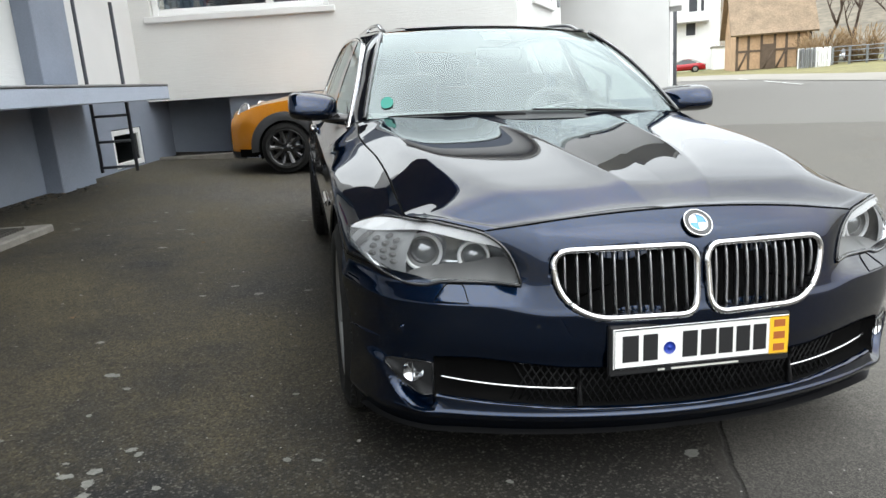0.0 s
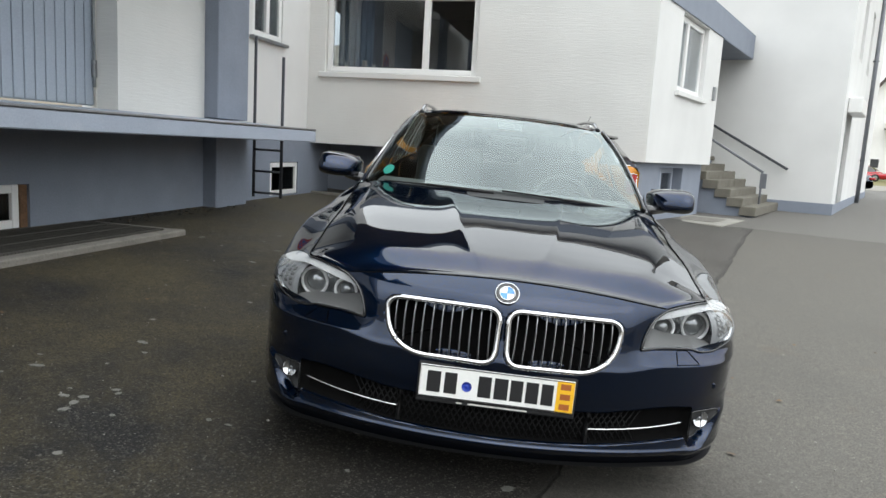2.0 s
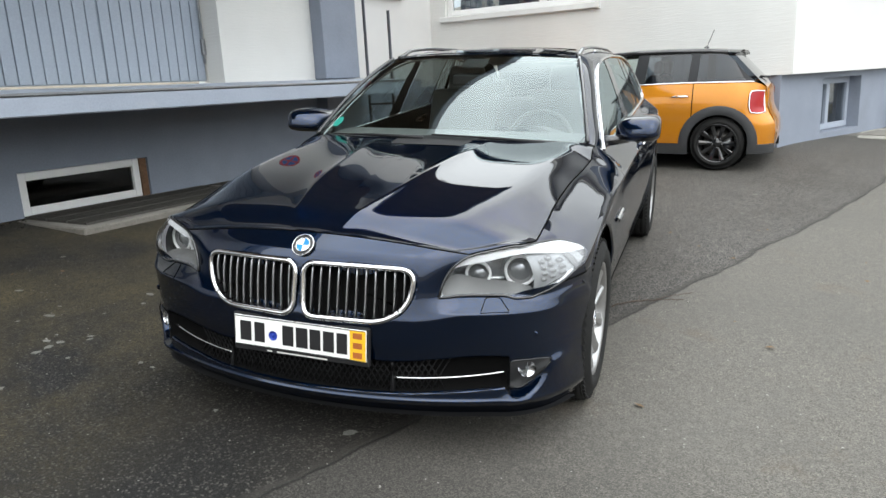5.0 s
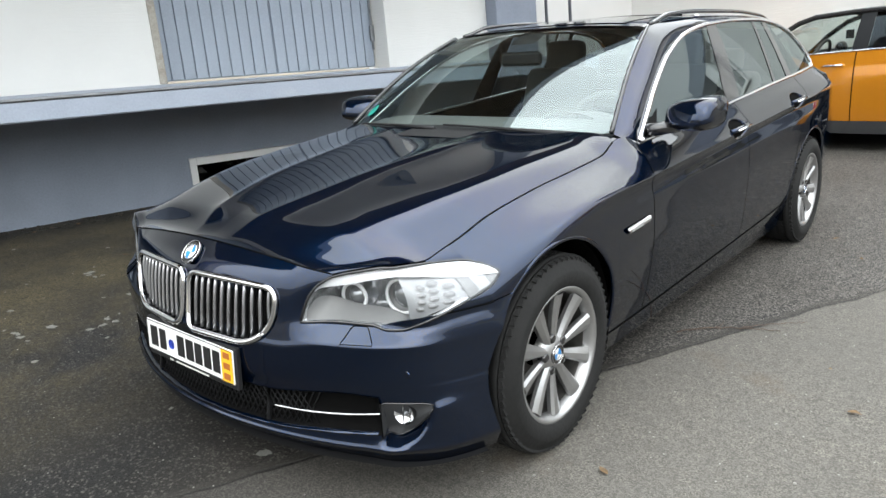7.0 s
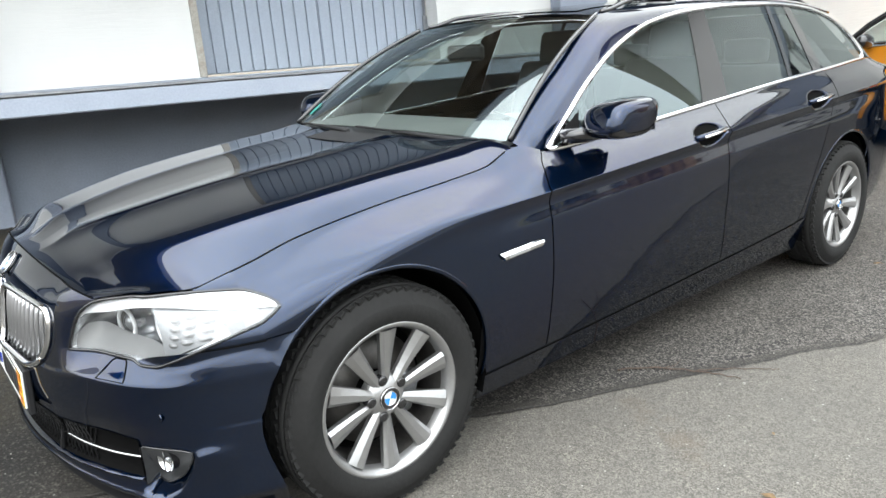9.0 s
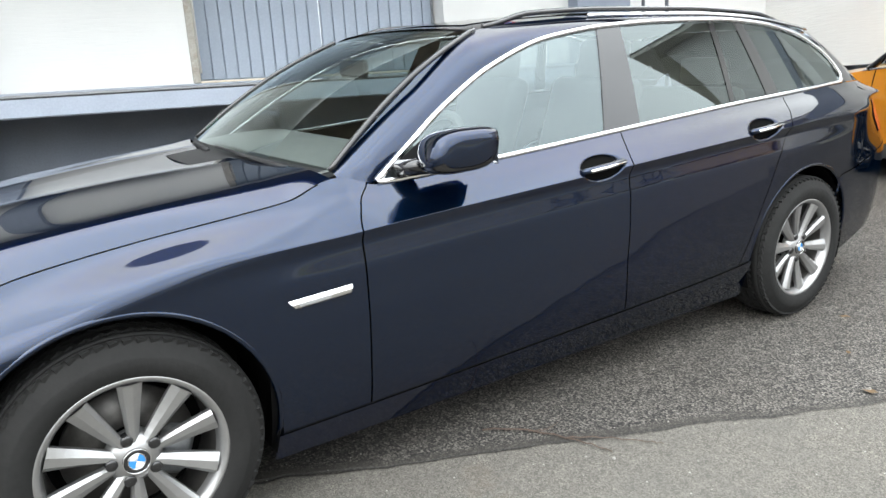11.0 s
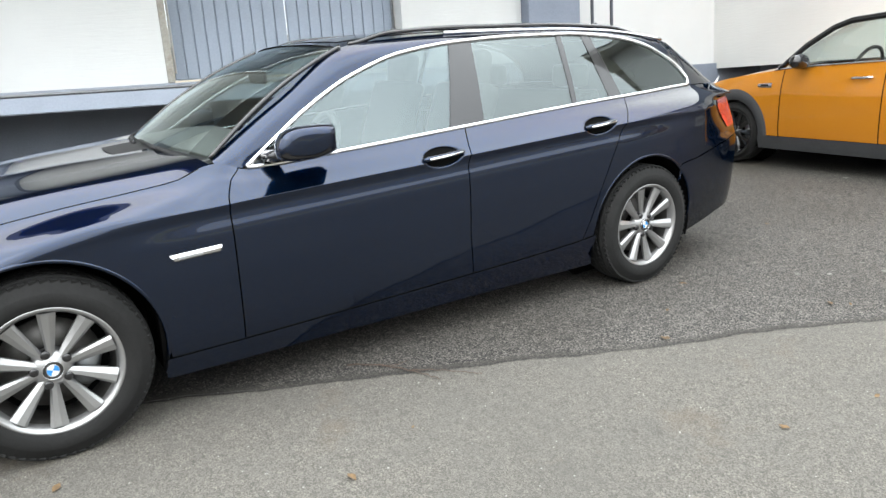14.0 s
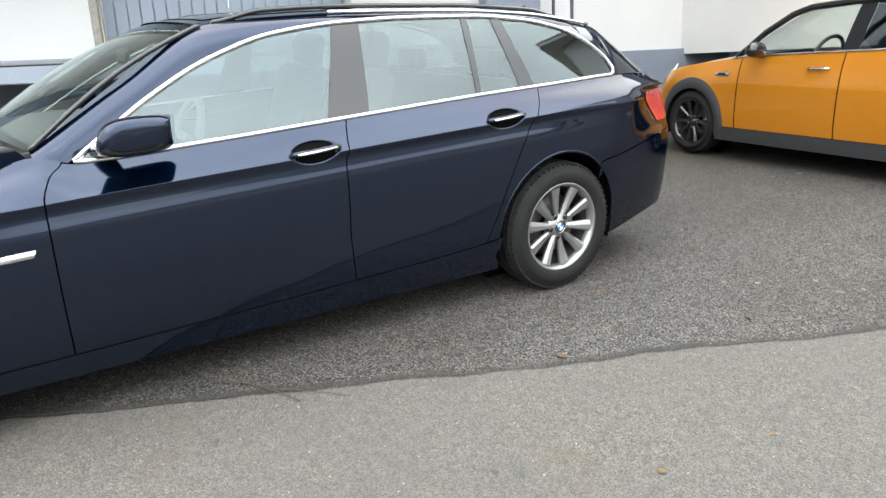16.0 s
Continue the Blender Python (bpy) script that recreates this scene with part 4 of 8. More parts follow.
def bare_tree(p, h, seed, name="tree", label="bare winter tree with fine twigs"):
    rnd = random.Random(seed)
    t = holder(name, label, "tree", Matrix.Translation(p))
    bm = bmesh.new()
    tips = []

    def limb(a, d, ln, r, depth):
        pts, q, dd = [a], a.copy(), d.copy()
        for _ in range(4):
            dd = (dd + Vector((rnd.uniform(-1, 1), rnd.uniform(-1, 1), rnd.uniform(-0.2, 0.8))) * 0.18).normalized()
            q = q + dd * ln / 4
            pts.append(q.copy())
        tube(pts, lambda s: r * (1 - 0.65 * s), 5, bm)
        if depth:
            for k in range(4 if depth > 1 else 5):
                i = rnd.choice((2, 3, 4))
                nd = (dd + Vector((rnd.uniform(-1, 1), rnd.uniform(-1, 1), rnd.uniform(-0.1, 0.7)))).normalized()
                limb(pts[i], nd, ln * rnd.uniform(0.5, 0.7), r * 0.42, depth - 1)
        else:
            tips.append(pts[-1])
    limb(Vector((0, 0, -0.3)), Vector((0, 0, 1)), h * 0.5, h * 0.022, 3)
    part("trunk", bm, TWIG_BROWN, t)
    cr = bmesh.new()
    for q in tips:
        for _ in range(5):
            d = Vector((rnd.uniform(-1, 1), rnd.uniform(-1, 1), rnd.uniform(-0.3, 1))).normalized() * h * 0.06
            tube([q, q + d * 0.5 + Vector((0, 0, 0.05)), q + d], 0.012, 3, cr)
    part("crown", cr, BUSH, t, "fine brown twigs")
    return t


for k, (az, d, h) in enumerate(((40.5, 62, 9), (43.5, 66, 8), (38.8, 70, 10), (46.5, 63, 7), (34.2, 92, 11), (49, 70, 9))):
    p = polar(az, d)
    bare_tree((p.x, p.y, 0.2), h, 20 + k)


def bush(az, d, r, h, seed):
    rnd = random.Random(seed)
    p = polar(az, d)
    bm = bmesh.new()
    for _ in range(170):
        a = rnd.uniform(0, 6.283)
        q = Vector((math.cos(a) * r * rnd.random() * 0.4, math.sin(a) * r * rnd.random() * 0.4, 0))
        e = Vector((math.cos(a) * r * rnd.random(), math.sin(a) * r * rnd.random(), h * rnd.uniform(0.5, 1)))
        tube([q, (q + e) / 2 + Vector((0, 0, 0.15 * h)), e], 0.02, 3, bm)
    tagged(placed(finish("bush", bm, BUSH), Matrix.Translation((p.x, p.y, 0.2))), "bare reddish-brown garden bush", "bush", kind="stuff")


for k, (az, d, r, h) in enumerate(((39.2, 57, 2.2, 2.6), (41.5, 58, 2.6, 2.8), (44, 57, 2.0, 1.6), (47, 57, 2.2, 1.8), (38.2, 58.5, 1.4, 2.2), (33.9, 80, 3, 3))):
    bush(az, d, r, h, 60 + k)

# ---- car materials ----
def car_paint(name, color, flake, metal):
    m, n, l, p = node_mat(name)
    co, no = n.new("ShaderNodeTexCoord"), n.new("ShaderNodeTexNoise")
    no.inputs["Scale"].default_value, no.inputs["Detail"].default_value = 900, 2
    l.new(co.outputs["Object"], no.inputs["Vector"])
    mx = n.new("ShaderNodeMixRGB")
    mx.inputs[1].default_value = (*color, 1)
    mx.inputs[2].default_value = (*flake, 1)
    rm = n.new("ShaderNodeMapRange")
    rm.inputs[1].default_value, rm.inputs[2].default_value = 0.45, 0.75
    l.new(no.outputs["Fac"], rm.inputs[0])
    l.new(rm.outputs[0], mx.inputs[0])
    l.new(mx.outputs[0], p.inputs["Base Color"])
    p.inputs["Metallic"].default_value, p.inputs["Roughness"].default_value = metal, 0.19
    p.inputs["Specular IOR Level"].default_value = 0.0
    p.inputs["Specular Tint"].default_value = (*(min(1.0, c * 5) for c in color), 1)
    p.inputs["Coat Weight"].default_value, p.inputs["Coat Roughness"].default_value, p.inputs["Coat IOR"].default_value = 1.0, 0.03, 1.52
    return m


NAVY = car_paint("navy_metallic", (0.0010, 0.0070, 0.0230), (0.0034, 0.0235, 0.0780), 0.85)
ORANGE = car_paint("orange_metallic", (0.52, 0.19, 0.012), (0.68, 0.29, 0.03), 0.35)
BLACK_PAINT = car_paint("black_paint", (0.008, 0.008, 0.009), (0.014, 0.014, 0.015), 0.0)
CHROME = surface("chrome", (0.80, 0.80, 0.81), 0.10, metal=1.0, vary=0.03)
SATIN = surface("satin_aluminium", (0.74, 0.74, 0.75), 0.24, metal=1.0, vary=0.04)
ALLOY = surface("silver_alloy", (0.35, 0.35, 0.35), 0.36, metal=0.85, vary=0.05, coat=0.5)
RUBBER = surface("tyre_rubber", (0.012, 0.012, 0.0118), 0.8, vary=0.25, scale=10, bump=0.15, stain=0.4, stain_color=(0.024, 0.023, 0.022), spec=0.25)
PLASTIC = surface("black_plastic", (0.015, 0.015, 0.016), 0.55, vary=0.15, spec=0.25)
ARCH_GREY = surface("grained_plastic", (0.030, 0.031, 0.033), 0.7, vary=0.2, bump=0.15)
GLOSS_BLACK = surface("gloss_black", (0.010, 0.010, 0.011), 0.12, vary=0.05, coat=0.6)
# near-black, as the shade of grille and intake cavities is put into this colour
LINER_SHADE = surface("liner_and_cavity_shade", (0.004, 0.004, 0.004), 0.95, vary=0.2, spec=0.03)
CAR_GLASS = glass("car_glass", (0.74, 0.82, 0.80), 2.15, gloss=(0.90, 1.0, 1.0))
SIDE_GLASS = glass("side_glass", (0.50, 0.56, 0.55), 2.2, gloss=(0.80, 0.92, 0.94))
TINT_GLASS = glass("tinted_car_glass", (0.34, 0.37, 0.37), 2.2, gloss=(0.82, 0.92, 0.92))
LAMP_GLASS = glass("lamp_cover", (0.93, 0.94, 0.95), 1.25)
MESH_BLACK = surface("mesh_black", (0.006, 0.006, 0.0065), 0.6, vary=0.15, spec=0.2)
LAMP_GREY = surface("lamp_housing", (0.15, 0.15, 0.147), 0.4, metal=0.2, vary=0.06)
LAMP_SILVER = surface("lamp_silver", (0.52, 0.53, 0.54), 0.24, metal=0.75, vary=0.15, scale=25)
LAMP_WHITE = surface("lamp_reflector", (0.30, 0.305, 0.31), 0.3, metal=0.2, vary=0.06, scale=20)
BROW_WHITE = surface("daylight_strip", (0.58, 0.585, 0.59), 0.35, vary=0.08, scale=30)
RING_WHITE = surface("ring_white", (0.82, 0.82, 0.82), 0.35, vary=0.02)
LAMP_BULB = surface("lamp_bulb", (0.20, 0.20, 0.20), 0.25, metal=0.4, vary=0.1)
LENS = surface("lamp_lens", (0.30, 0.31, 0.32), 0.10, metal=0.6, vary=0.05, coat=1.0)
TAIL_RED = surface("tail_lamp_red", (0.33, 0.016, 0.020), 0.22, vary=0.12, scale=30, coat=0.3, spec=0.3)
SLAT = surface("grille_slat", (0.40, 0.40, 0.41), 0.32, metal=1.0, vary=0.05)
DISC = surface("brake_disc", (0.11, 0.105, 0.10), 0.45, metal=0.8, vary=0.25, scale=20)
LEATHER = surface("dark_leather", (0.085, 0.083, 0.080), 0.55, vary=0.15, bump=0.1)
DASH = surface("dashboard", (0.12, 0.12, 0.118), 0.7, vary=0.1, bump=0.1)
BADGE_BLUE = surface("badge_blue", (0.03, 0.22, 0.55), 0.2, vary=0.03, coat=1.0)
BADGE_WHITE = surface("badge_white", (0.82, 0.82, 0.83), 0.2, vary=0.03, coat=1.0)
PLATE_WHITE = surface("plate_white", (0.80, 0.80, 0.78), 0.4, vary=0.05, scale=10)
PLATE_YELLOW = surface("plate_yellow", (0.82, 0.46, 0.02), 0.4, vary=0.05, scale=10)
INK = surface("plate_ink", (0.012, 0.012, 0.013), 0.45, vary=0.1)
INK_BLUE = surface("plate_blue", (0.01, 0.035, 0.30), 0.45, vary=0.1)
STICKER = surface("green_sticker", (0.012, 0.22, 0.17), 0.5, vary=0.1)


# ---- the dark blue estate car, front axle at the origin, nose towards -y ----
CAR = holder("estate_car", "dark navy blue estate car parked on the asphalt", "car", LEVEL)
ARCH_R, WB, HUB = 0.394, 2.968, 0.335
half_w = spline((-0.42, 0.900), (-0.25, 0.916), (0.0, 0.924), (0.45, 0.924), (1.2, 0.922), (2.2, 0.922), (2.9, 0.926), (3.3, 0.914), (3.55, 0.885), (3.75, 0.848), (3.88, 0.80), (3.97, 0.735), (4.03, 0.64))
crease = spline((-0.42, 0.63), (-0.2, 0.69), (0.05, 0.76), (0.3, 0.80), (0.68, 0.823), (1.65, 0.868), (2.6, 0.913), (3.4, 0.945), (4.03, 0.955))
belt_z = spline((-0.446, 0.757), (-0.28, 0.793), (-0.16, 0.824), (0.10, 0.862), (0.38, 0.895), (0.53, 0.915), (0.63, 0.950), (0.68, 0.958), (0.80, 0.930), (1.25, 0.951), (1.85, 0.988), (2.55, 1.03), (3.0, 1.05), (3.45, 1.068), (3.8, 1.06), (4.03, 1.03))
belt_x = spline((-0.446, 0.748), (-0.28, 0.750), (-0.16, 0.750), (0.10, 0.754), (0.38, 0.774), (0.53, 0.780), (0.63, 0.772), (0.80, 0.800), (1.85, 0.802), (2.9, 0.792), (3.45, 0.762), (3.6, 0.735), (3.7, 0.705), (3.8, 0.660), (3.9, 0.600), (4.03, 0.50))
sill_z = spline((0.3, 0.255), (0.7, 0.262), (1.2, 0.276), (1.78, 0.297), (2.15, 0.311), (2.48, 0.331), (2.6, 0.345), (3.2, 0.345))
_prof = {}


def profile(y):
    key = round(y, 4)
    if key not in _prof:
        w, zc, zb, xb = half_w(y), crease(y), belt_z(y), belt_x(y)
        c = smoothstep(0.12, 0.62, y) * (1 - smoothstep(2.75, 3.4, y))
        e = 0.085 * smoothstep(3.45, 3.86, y)  # drawn in round the tail lamps
        hgt = zb - zc
        ks = [(w - 0.104, 0.12), (w - 0.088, 0.165), (w - 0.044, 0.29), (w - 0.017, 0.42), (w - 0.0010, max(0.455, zc - 0.27)), (w - 0.0004 - 0.30 * e, max(0.50, zc - 0.17)), (w - 0.0012 - 0.0016 * c - 0.55 * e, zc - 0.104), (w - 0.002 - 0.0085 * c - 0.75 * e, zc - 0.062), (w - 0.002 - 0.0120 * c - 0.88 * e, zc - 0.034), (w - 0.0015 - 0.003 * c - e, zc - 0.006),
              (w - 0.004 - 0.004 * c - 0.010 * (1 - c) - e, zc + 0.004 + 0.018 * (1 - c)), (w - 0.034 - 0.004 * c - (w - xb) * 0.12, zc + hgt * 0.45), (xb + (w - xb) * 0.22, zc + hgt * 0.78), (xb, zb), (xb - 0.06, zb + 0.05)]
        ts, xs, zs = [], [], []
        for i in range(1, len(ks) - 2):
            p0, p1, p2, p3 = ks[i - 1], ks[i], ks[i + 1], ks[i + 2]
            for k in range(8):
                t = k / 8
                xs.append(0.5 * (2 * p1[0] + (p2[0] - p0[0]) * t + (2 * p0[0] - 5 * p1[0] + 4 * p2[0] - p3[0]) * t * t + (3 * p1[0] - p0[0] - 3 * p2[0] + p3[0]) * t**3))
                zs.append(0.5 * (2 * p1[1] + (p2[1] - p0[1]) * t + (2 * p0[1] - 5 * p1[1] + 4 * p2[1] - p3[1]) * t * t + (3 * p1[1] - p0[1] - 3 * p2[1] + p3[1]) * t**3))
        xs.append(ks[-2][0])
        zs.append(ks[-2][1])
        _prof[key] = (np.maximum.accumulate(np.array(zs)), np.array(xs))
    return _prof[key]


def side_x(y, z):
    zs, xs = profile(y)
    return float(np.interp(z, zs, xs))


def arch_low(y, yc, base):
    d = abs(y - yc)
    return HUB + math.sqrt(max(0.0, ARCH_R**2 - d * d)) if d < ARCH_R else base


def side_panel(sgn, y0, y1, z0, z1, nu, nv, off=0.0, cup=None):
    """A body panel on the flank between y0(z), y1(z) and z0(y), z1(y)."""
    def f(a, b):
        z = 0.6
        for _ in range(4):
            y = y0(z) + (y1(z) - y0(z)) * a
            zl, zh = z0(y), z1(y)
            zm = min(max(crease(y), zl + 0.02 * (zh - zl)), zh - 0.02 * (zh - zl))
            z = zm - (zm - zl) * (1 - b / 0.6) ** 1.5 if b < 0.6 else zm + (zh - zm) * ((b - 0.6) / 0.4) ** 1.3
        x = side_x(y, z) + off
        if cup:
            # the hollow behind the door handle
            e = ((y - cup) / 0.108) ** 2 + ((z - crease(cup) - 0.010 - 0.045 * (y - cup)) / 0.043) ** 2
            x -= 0.026 * (1 - smoothstep(0.45, 1.0, e))
        return (sgn * x, y, z)
    return grid(f, nu, nv)


def const(v):
    return lambda _: v


door_a = spline((0.2, 0.688), (0.55, 0.68), (0.82, 0.682), (0.89, 0.71), (0.935, 0.765))
door_b = spline((0.2, 1.815), (0.31, 1.800), (0.54, 1.775), (0.79, 1.777), (0.90, 1.800), (0.99, 1.842))
door_c = spline((0.30, 2.49), (0.335, 2.503), (0.458, 2.553), (0.643, 2.63), (0.858, 2.744), (1.028, 2.885), (1.06, 2.91))
G = 0.0028


def front_y(x):
    ax = abs(x)
    return -0.80 + 0.30 * ax**2 + 0.22 * (ax / 0.93) ** 12


nose_in = spline((0.12, 0.10), (0.17, 0.060), (0.205, 0.024), (0.230, 0.003), (0.237, 0.0), (0.244, 0.005), (0.275, 0.010), (0.33, 0.014), (0.385, 0.011), (0.43, 0.002), (0.47, 0.0), (0.520, 0.0), (0.545, 0.008), (0.60, 0.022), (0.68, 0.036), (0.73, 0.055), (0.765, 0.085), (0.80, 0.125))


def nose(x, z, off=0.0):
    """A point of the front end: plan curve of the bumper, drawn in by nose_in at each height."""
    ax = abs(x)
    lift = 0.030 * smoothstep(0.40, 0.62, ax)
    d = nose_in(z - lift * smoothstep(0.3, 0.55, z)) * (1 - 0.35 * smoothstep(0.6, 0.88, ax))
    if 0.24 < z < 0.43:
        d *= 1 - smoothstep(0.78, 0.88, ax)
    # the ledge that runs back under the headlamps, and the blade that climbs round the fog lamps
    d += 0.040 * smoothstep(0.43, 0.60, ax) * (1 - smoothstep(0.72, 0.90, ax)) * min(1.0, max(0.0, (z - 0.552) / 0.046)) * (1 - 0.5 * smoothstep(0.62, 0.74, z))
    crest = 0.238 + 0.125 * smoothstep(0.70, 0.86, ax)
    d -= 0.013 * smoothstep(0.66, 0.76, ax) * (1 - smoothstep(0.84, 0.90, ax)) * math.exp(-(((z - crest) / (0.020 if z > crest else 0.07)) ** 2))
    rise = 0.566 + 0.042 * smoothstep(0.76, 0.93, ax)
    d -= 0.011 * smoothstep(0.74, 0.85, ax) * (1 - smoothstep(0.92, 0.93, ax)) * math.exp(-(((z - rise) / (0.013 if z > rise else 0.045)) ** 2))
    d -= off
    sg = 1 if x >= 0 else -1
    w = smoothstep(0.70, 0.93, ax) * smoothstep(0.56, 0.64, z)

    def raw(ax, d):
        sl = 0.60 * ax + 0.22 * 12 * ax**11 / 0.93**12
        ln = math.hypot(1, sl)
        return Vector((ax - sl / ln * d, front_y(ax) + d / ln, z))
    p = raw(ax, d)
    if ax > 0.93 and z > 0.56:
        y = -0.345 + (ax - 0.93)
        p = p.lerp(Vector((side_x(y, z) + off, y, z)), smoothstep(0.56, 0.64, z))
    elif w > 0:
        p += (Vector((side_x(-0.345, z), -0.345, z)) - raw(0.93, d + off)) * w
    return Vector((sg * p.x, p.y, p.z))


for sg in (1, -1):
    fen = part("front_fender", side_panel(sg, const(-0.352), lambda z: door_a(z) - G, lambda y: max(arch_low(y, 0, 0.0), sill_z(max(y, 0.3)) if y > 0.2 else 0.635) + 0.002, belt_z, 110, 60), NAVY, CAR)
    fd = part("front_door", side_panel(sg, lambda z: door_a(z) + G, lambda z: door_b(z) - G, lambda y: sill_z(y) + 0.004, lambda y: belt_z(y) - 0.004, 110, 90, cup=1.65), NAVY, CAR)
    rd = part("rear_door", side_panel(sg, lambda z: door_b(z) + G, lambda z: door_c(z) - G, lambda y: sill_z(y) + 0.004, lambda y: belt_z(y) - 0.004, 100, 90, cup=2.61), NAVY, CAR)
    low_q = spline((2.40, 0.30), (3.20, 0.30), (3.235, 0.640), (3.40, 0.667), (3.66, 0.716), (3.9, 0.745), (4.03, 0.75))
    quarter = part("rear_quarter", side_panel(sg, lambda z: door_c(z) + G, lambda z: 4.03 - 0.06 * smoothstep(0.70, 0.95, z) - 0.16 * smoothstep(0.93, 1.05, z), lambda y: max(arch_low(max(y, WB - 0.20), WB, 0.0), low_q(y)) + 0.003, lambda y: belt_z(y) - 0.004, 100, 60), NAVY, CAR)
    part("rear_bumper_side", side_panel(sg, lambda z: WB + math.sqrt(max(0.0, ARCH_R**2 - (z - HUB) ** 2)) - 0.003, const(4.03), lambda y: 0.205 + 0.095 * smoothstep(3.3, 3.85, y), lambda y: max(low_q(y) - 0.004, 0.30), 30, 14), NAVY, CAR)
    part("sill", side_panel(sg, const(0.376), const(WB - 0.376), const(0.165), lambda y: sill_z(y) - 0.003, 30, 6, 0.004), NAVY, CAR)
    part("sill_gap", tube([(sg * (side_x(y, sill_z(y)) + 0.0005), y, sill_z(y) + 0.0005) for y in np.linspace(0.40, 2.58, 40)], 0.003, 5), LINER_SHADE, CAR)
    part("quarter_corner", side_panel(sg, lambda z: door_c(max(z, 0.30)) + G, lambda z: WB - math.sqrt(max(0.0, ARCH_R**2 - (z - HUB) ** 2)) + 0.004, const(0.166), const(HUB + math.sqrt(ARCH_R**2 - 0.04) + 0.003), 12, 50), NAVY, CAR)
    # dark inner shell behind the gaps
    part("inner_shell", side_panel(sg, const(0.37), const(3.4), lambda y: max(arch_low(y, WB, 0.0), 0.20), lambda y: belt_z(y) - 0.01, 60, 12, -0.012), LINER_SHADE, CAR)
    for yc in (0.0, WB):
        a0, a1 = (0.16, 2.98) if yc == 0 else (0.10, 3.04)
        lip = [(sg * (side_x(yc + math.cos(t) * ARCH_R, HUB + math.sin(t) * ARCH_R) - 0.006), yc + math.cos(t) * ARCH_R, HUB + math.sin(t) * ARCH_R) for t in np.linspace(a0 - 0.35, a1 + 0.35, 50)]
        part("arch_lip", tube(lip, 0.009, 6), NAVY, CAR)
        part("arch_liner", grid(lambda a, b: (sg * (0.55 + 0.335 * b), yc + math.cos(-0.33 + a * 3.80) * (ARCH_R - 0.004), HUB + math.sin(-0.33 + a * 3.80) * (ARCH_R - 0.004)), 30, 2), LINER_SHADE, CAR)
        part("arch_back", lathe([(0, 0.02), (0, ARCH_R)], 32, "x", centre=(sg * 0.55, yc, HUB)), LINER_SHADE, CAR)


# nose: bumper below, fascia above, hood behind
def bumper_z0(x):
    return 0.176 - 0.012 * abs(x)


def bumper_z1(x):
    return 0.500 + 0.1335 * smoothstep(0.42, 0.88, abs(x))


slot_lo = spline((0.0, 0.252), (0.36, 0.256), (0.5, 0.264), (0.68, 0.276), (0.72, 0.28))
slot_hi = spline((0.0, 0.374), (0.36, 0.376), (0.45, 0.385), (0.62, 0.400), (0.72, 0.394))


fog_lo = spline((0.712, 0.268), (0.750, 0.266), (0.787, 0.283), (0.813, 0.320), (0.828, 0.362))
fog_hi = spline((0.712, 0.376), (0.730, 0.380), (0.800, 0.377), (0.828, 0.372))


def fog_in(x, z):
    """How far the fog lamp's panel leans in below its upper edge."""
    ax = abs(x)
    if not 0.712 < ax < 0.828 or not fog_lo(ax) - 0.030 < z < fog_hi(ax):
        return 0.0
    return min(0.045, 0.46 * (fog_hi(ax) - z)) * smoothstep(0.712, 0.718, ax) * smoothstep(fog_lo(ax) - 0.030, fog_lo(ax) + 0.002, z)


def slot_in(x, z):
    """How deep the lower air intakes are let into the bumper, 0 to 1."""
    ax = abs(x)
    return smoothstep(slot_lo(ax), slot_lo(ax) + 0.012, z) * (1 - smoothstep(slot_hi(ax) - 0.010, slot_hi(ax), z)) * (1 - smoothstep(0.700, 0.711, ax))


def rounded(corners, steps=9):
    """A closed outline through (x, z, radius) corners, each rounded off."""
    out = []
    n = len(corners)
    for i, (x, z, r) in enumerate(corners):
        p = Vector((x, z))
        u = (Vector(corners[i - 1][:2]) - p).normalized()
        v = (Vector(corners[(i + 1) % n][:2]) - p).normalized()
        for k in range(steps):
            t = k / (steps - 1)
            q = p + u * r * (1 - t) ** 2 + v * r * t**2
            out.append((q.x, q.y))
    return out


# the right-hand grille's outline on the nose
KIDNEY = rounded([(0.014, 0.6985, 0.048), (0.020, 0.519, 0.048), (0.318, 0.517, 0.066), (0.392, 0.578, 0.046), (0.418, 0.692, 0.060)], 12)


def in_kidney(x, z):
    ax, inside = abs(x), False
    for (x0, z0), (x1, z1) in zip(KIDNEY, KIDNEY[1:] + KIDNEY[:1]):
        if (z0 > z) != (z1 > z) and ax < (x1 - x0) * (z - z0) / (z1 - z0) + x0:
            inside = not inside
    return inside


def nose_end(z):
    """Where the bumper meets the wheel arch at a height."""
    ye = 0.034 * (1 - smoothstep(0.22, 0.46, z)) - math.sqrt(max(0.0, (ARCH_R + 0.004) ** 2 - (z - HUB) ** 2))
    x, st = 0.5, 0.4
    for _ in range(14):
        if nose(x + st, z).y < ye:
            x += st
        st /= 2
    return x


def nose_x(a, z=0.45):
    return math.copysign(nose_end(z) * (1 - (1 - abs(2 * a - 1)) ** 1.25), 2 * a - 1)


def bumper_pt(a, b):
    x = nose_x(a)
    for _ in range(4):
        z = bumper_z0(x) + (bumper_z1(x) - bumper_z0(x)) * b
        x = nose_x(a, z)
    return nose(x, z, -0.030 * slot_in(x, z) - 1.10 * fog_in(x, z))


part("front_bumper", grid(bumper_pt, 260, 110), NAVY, CAR)
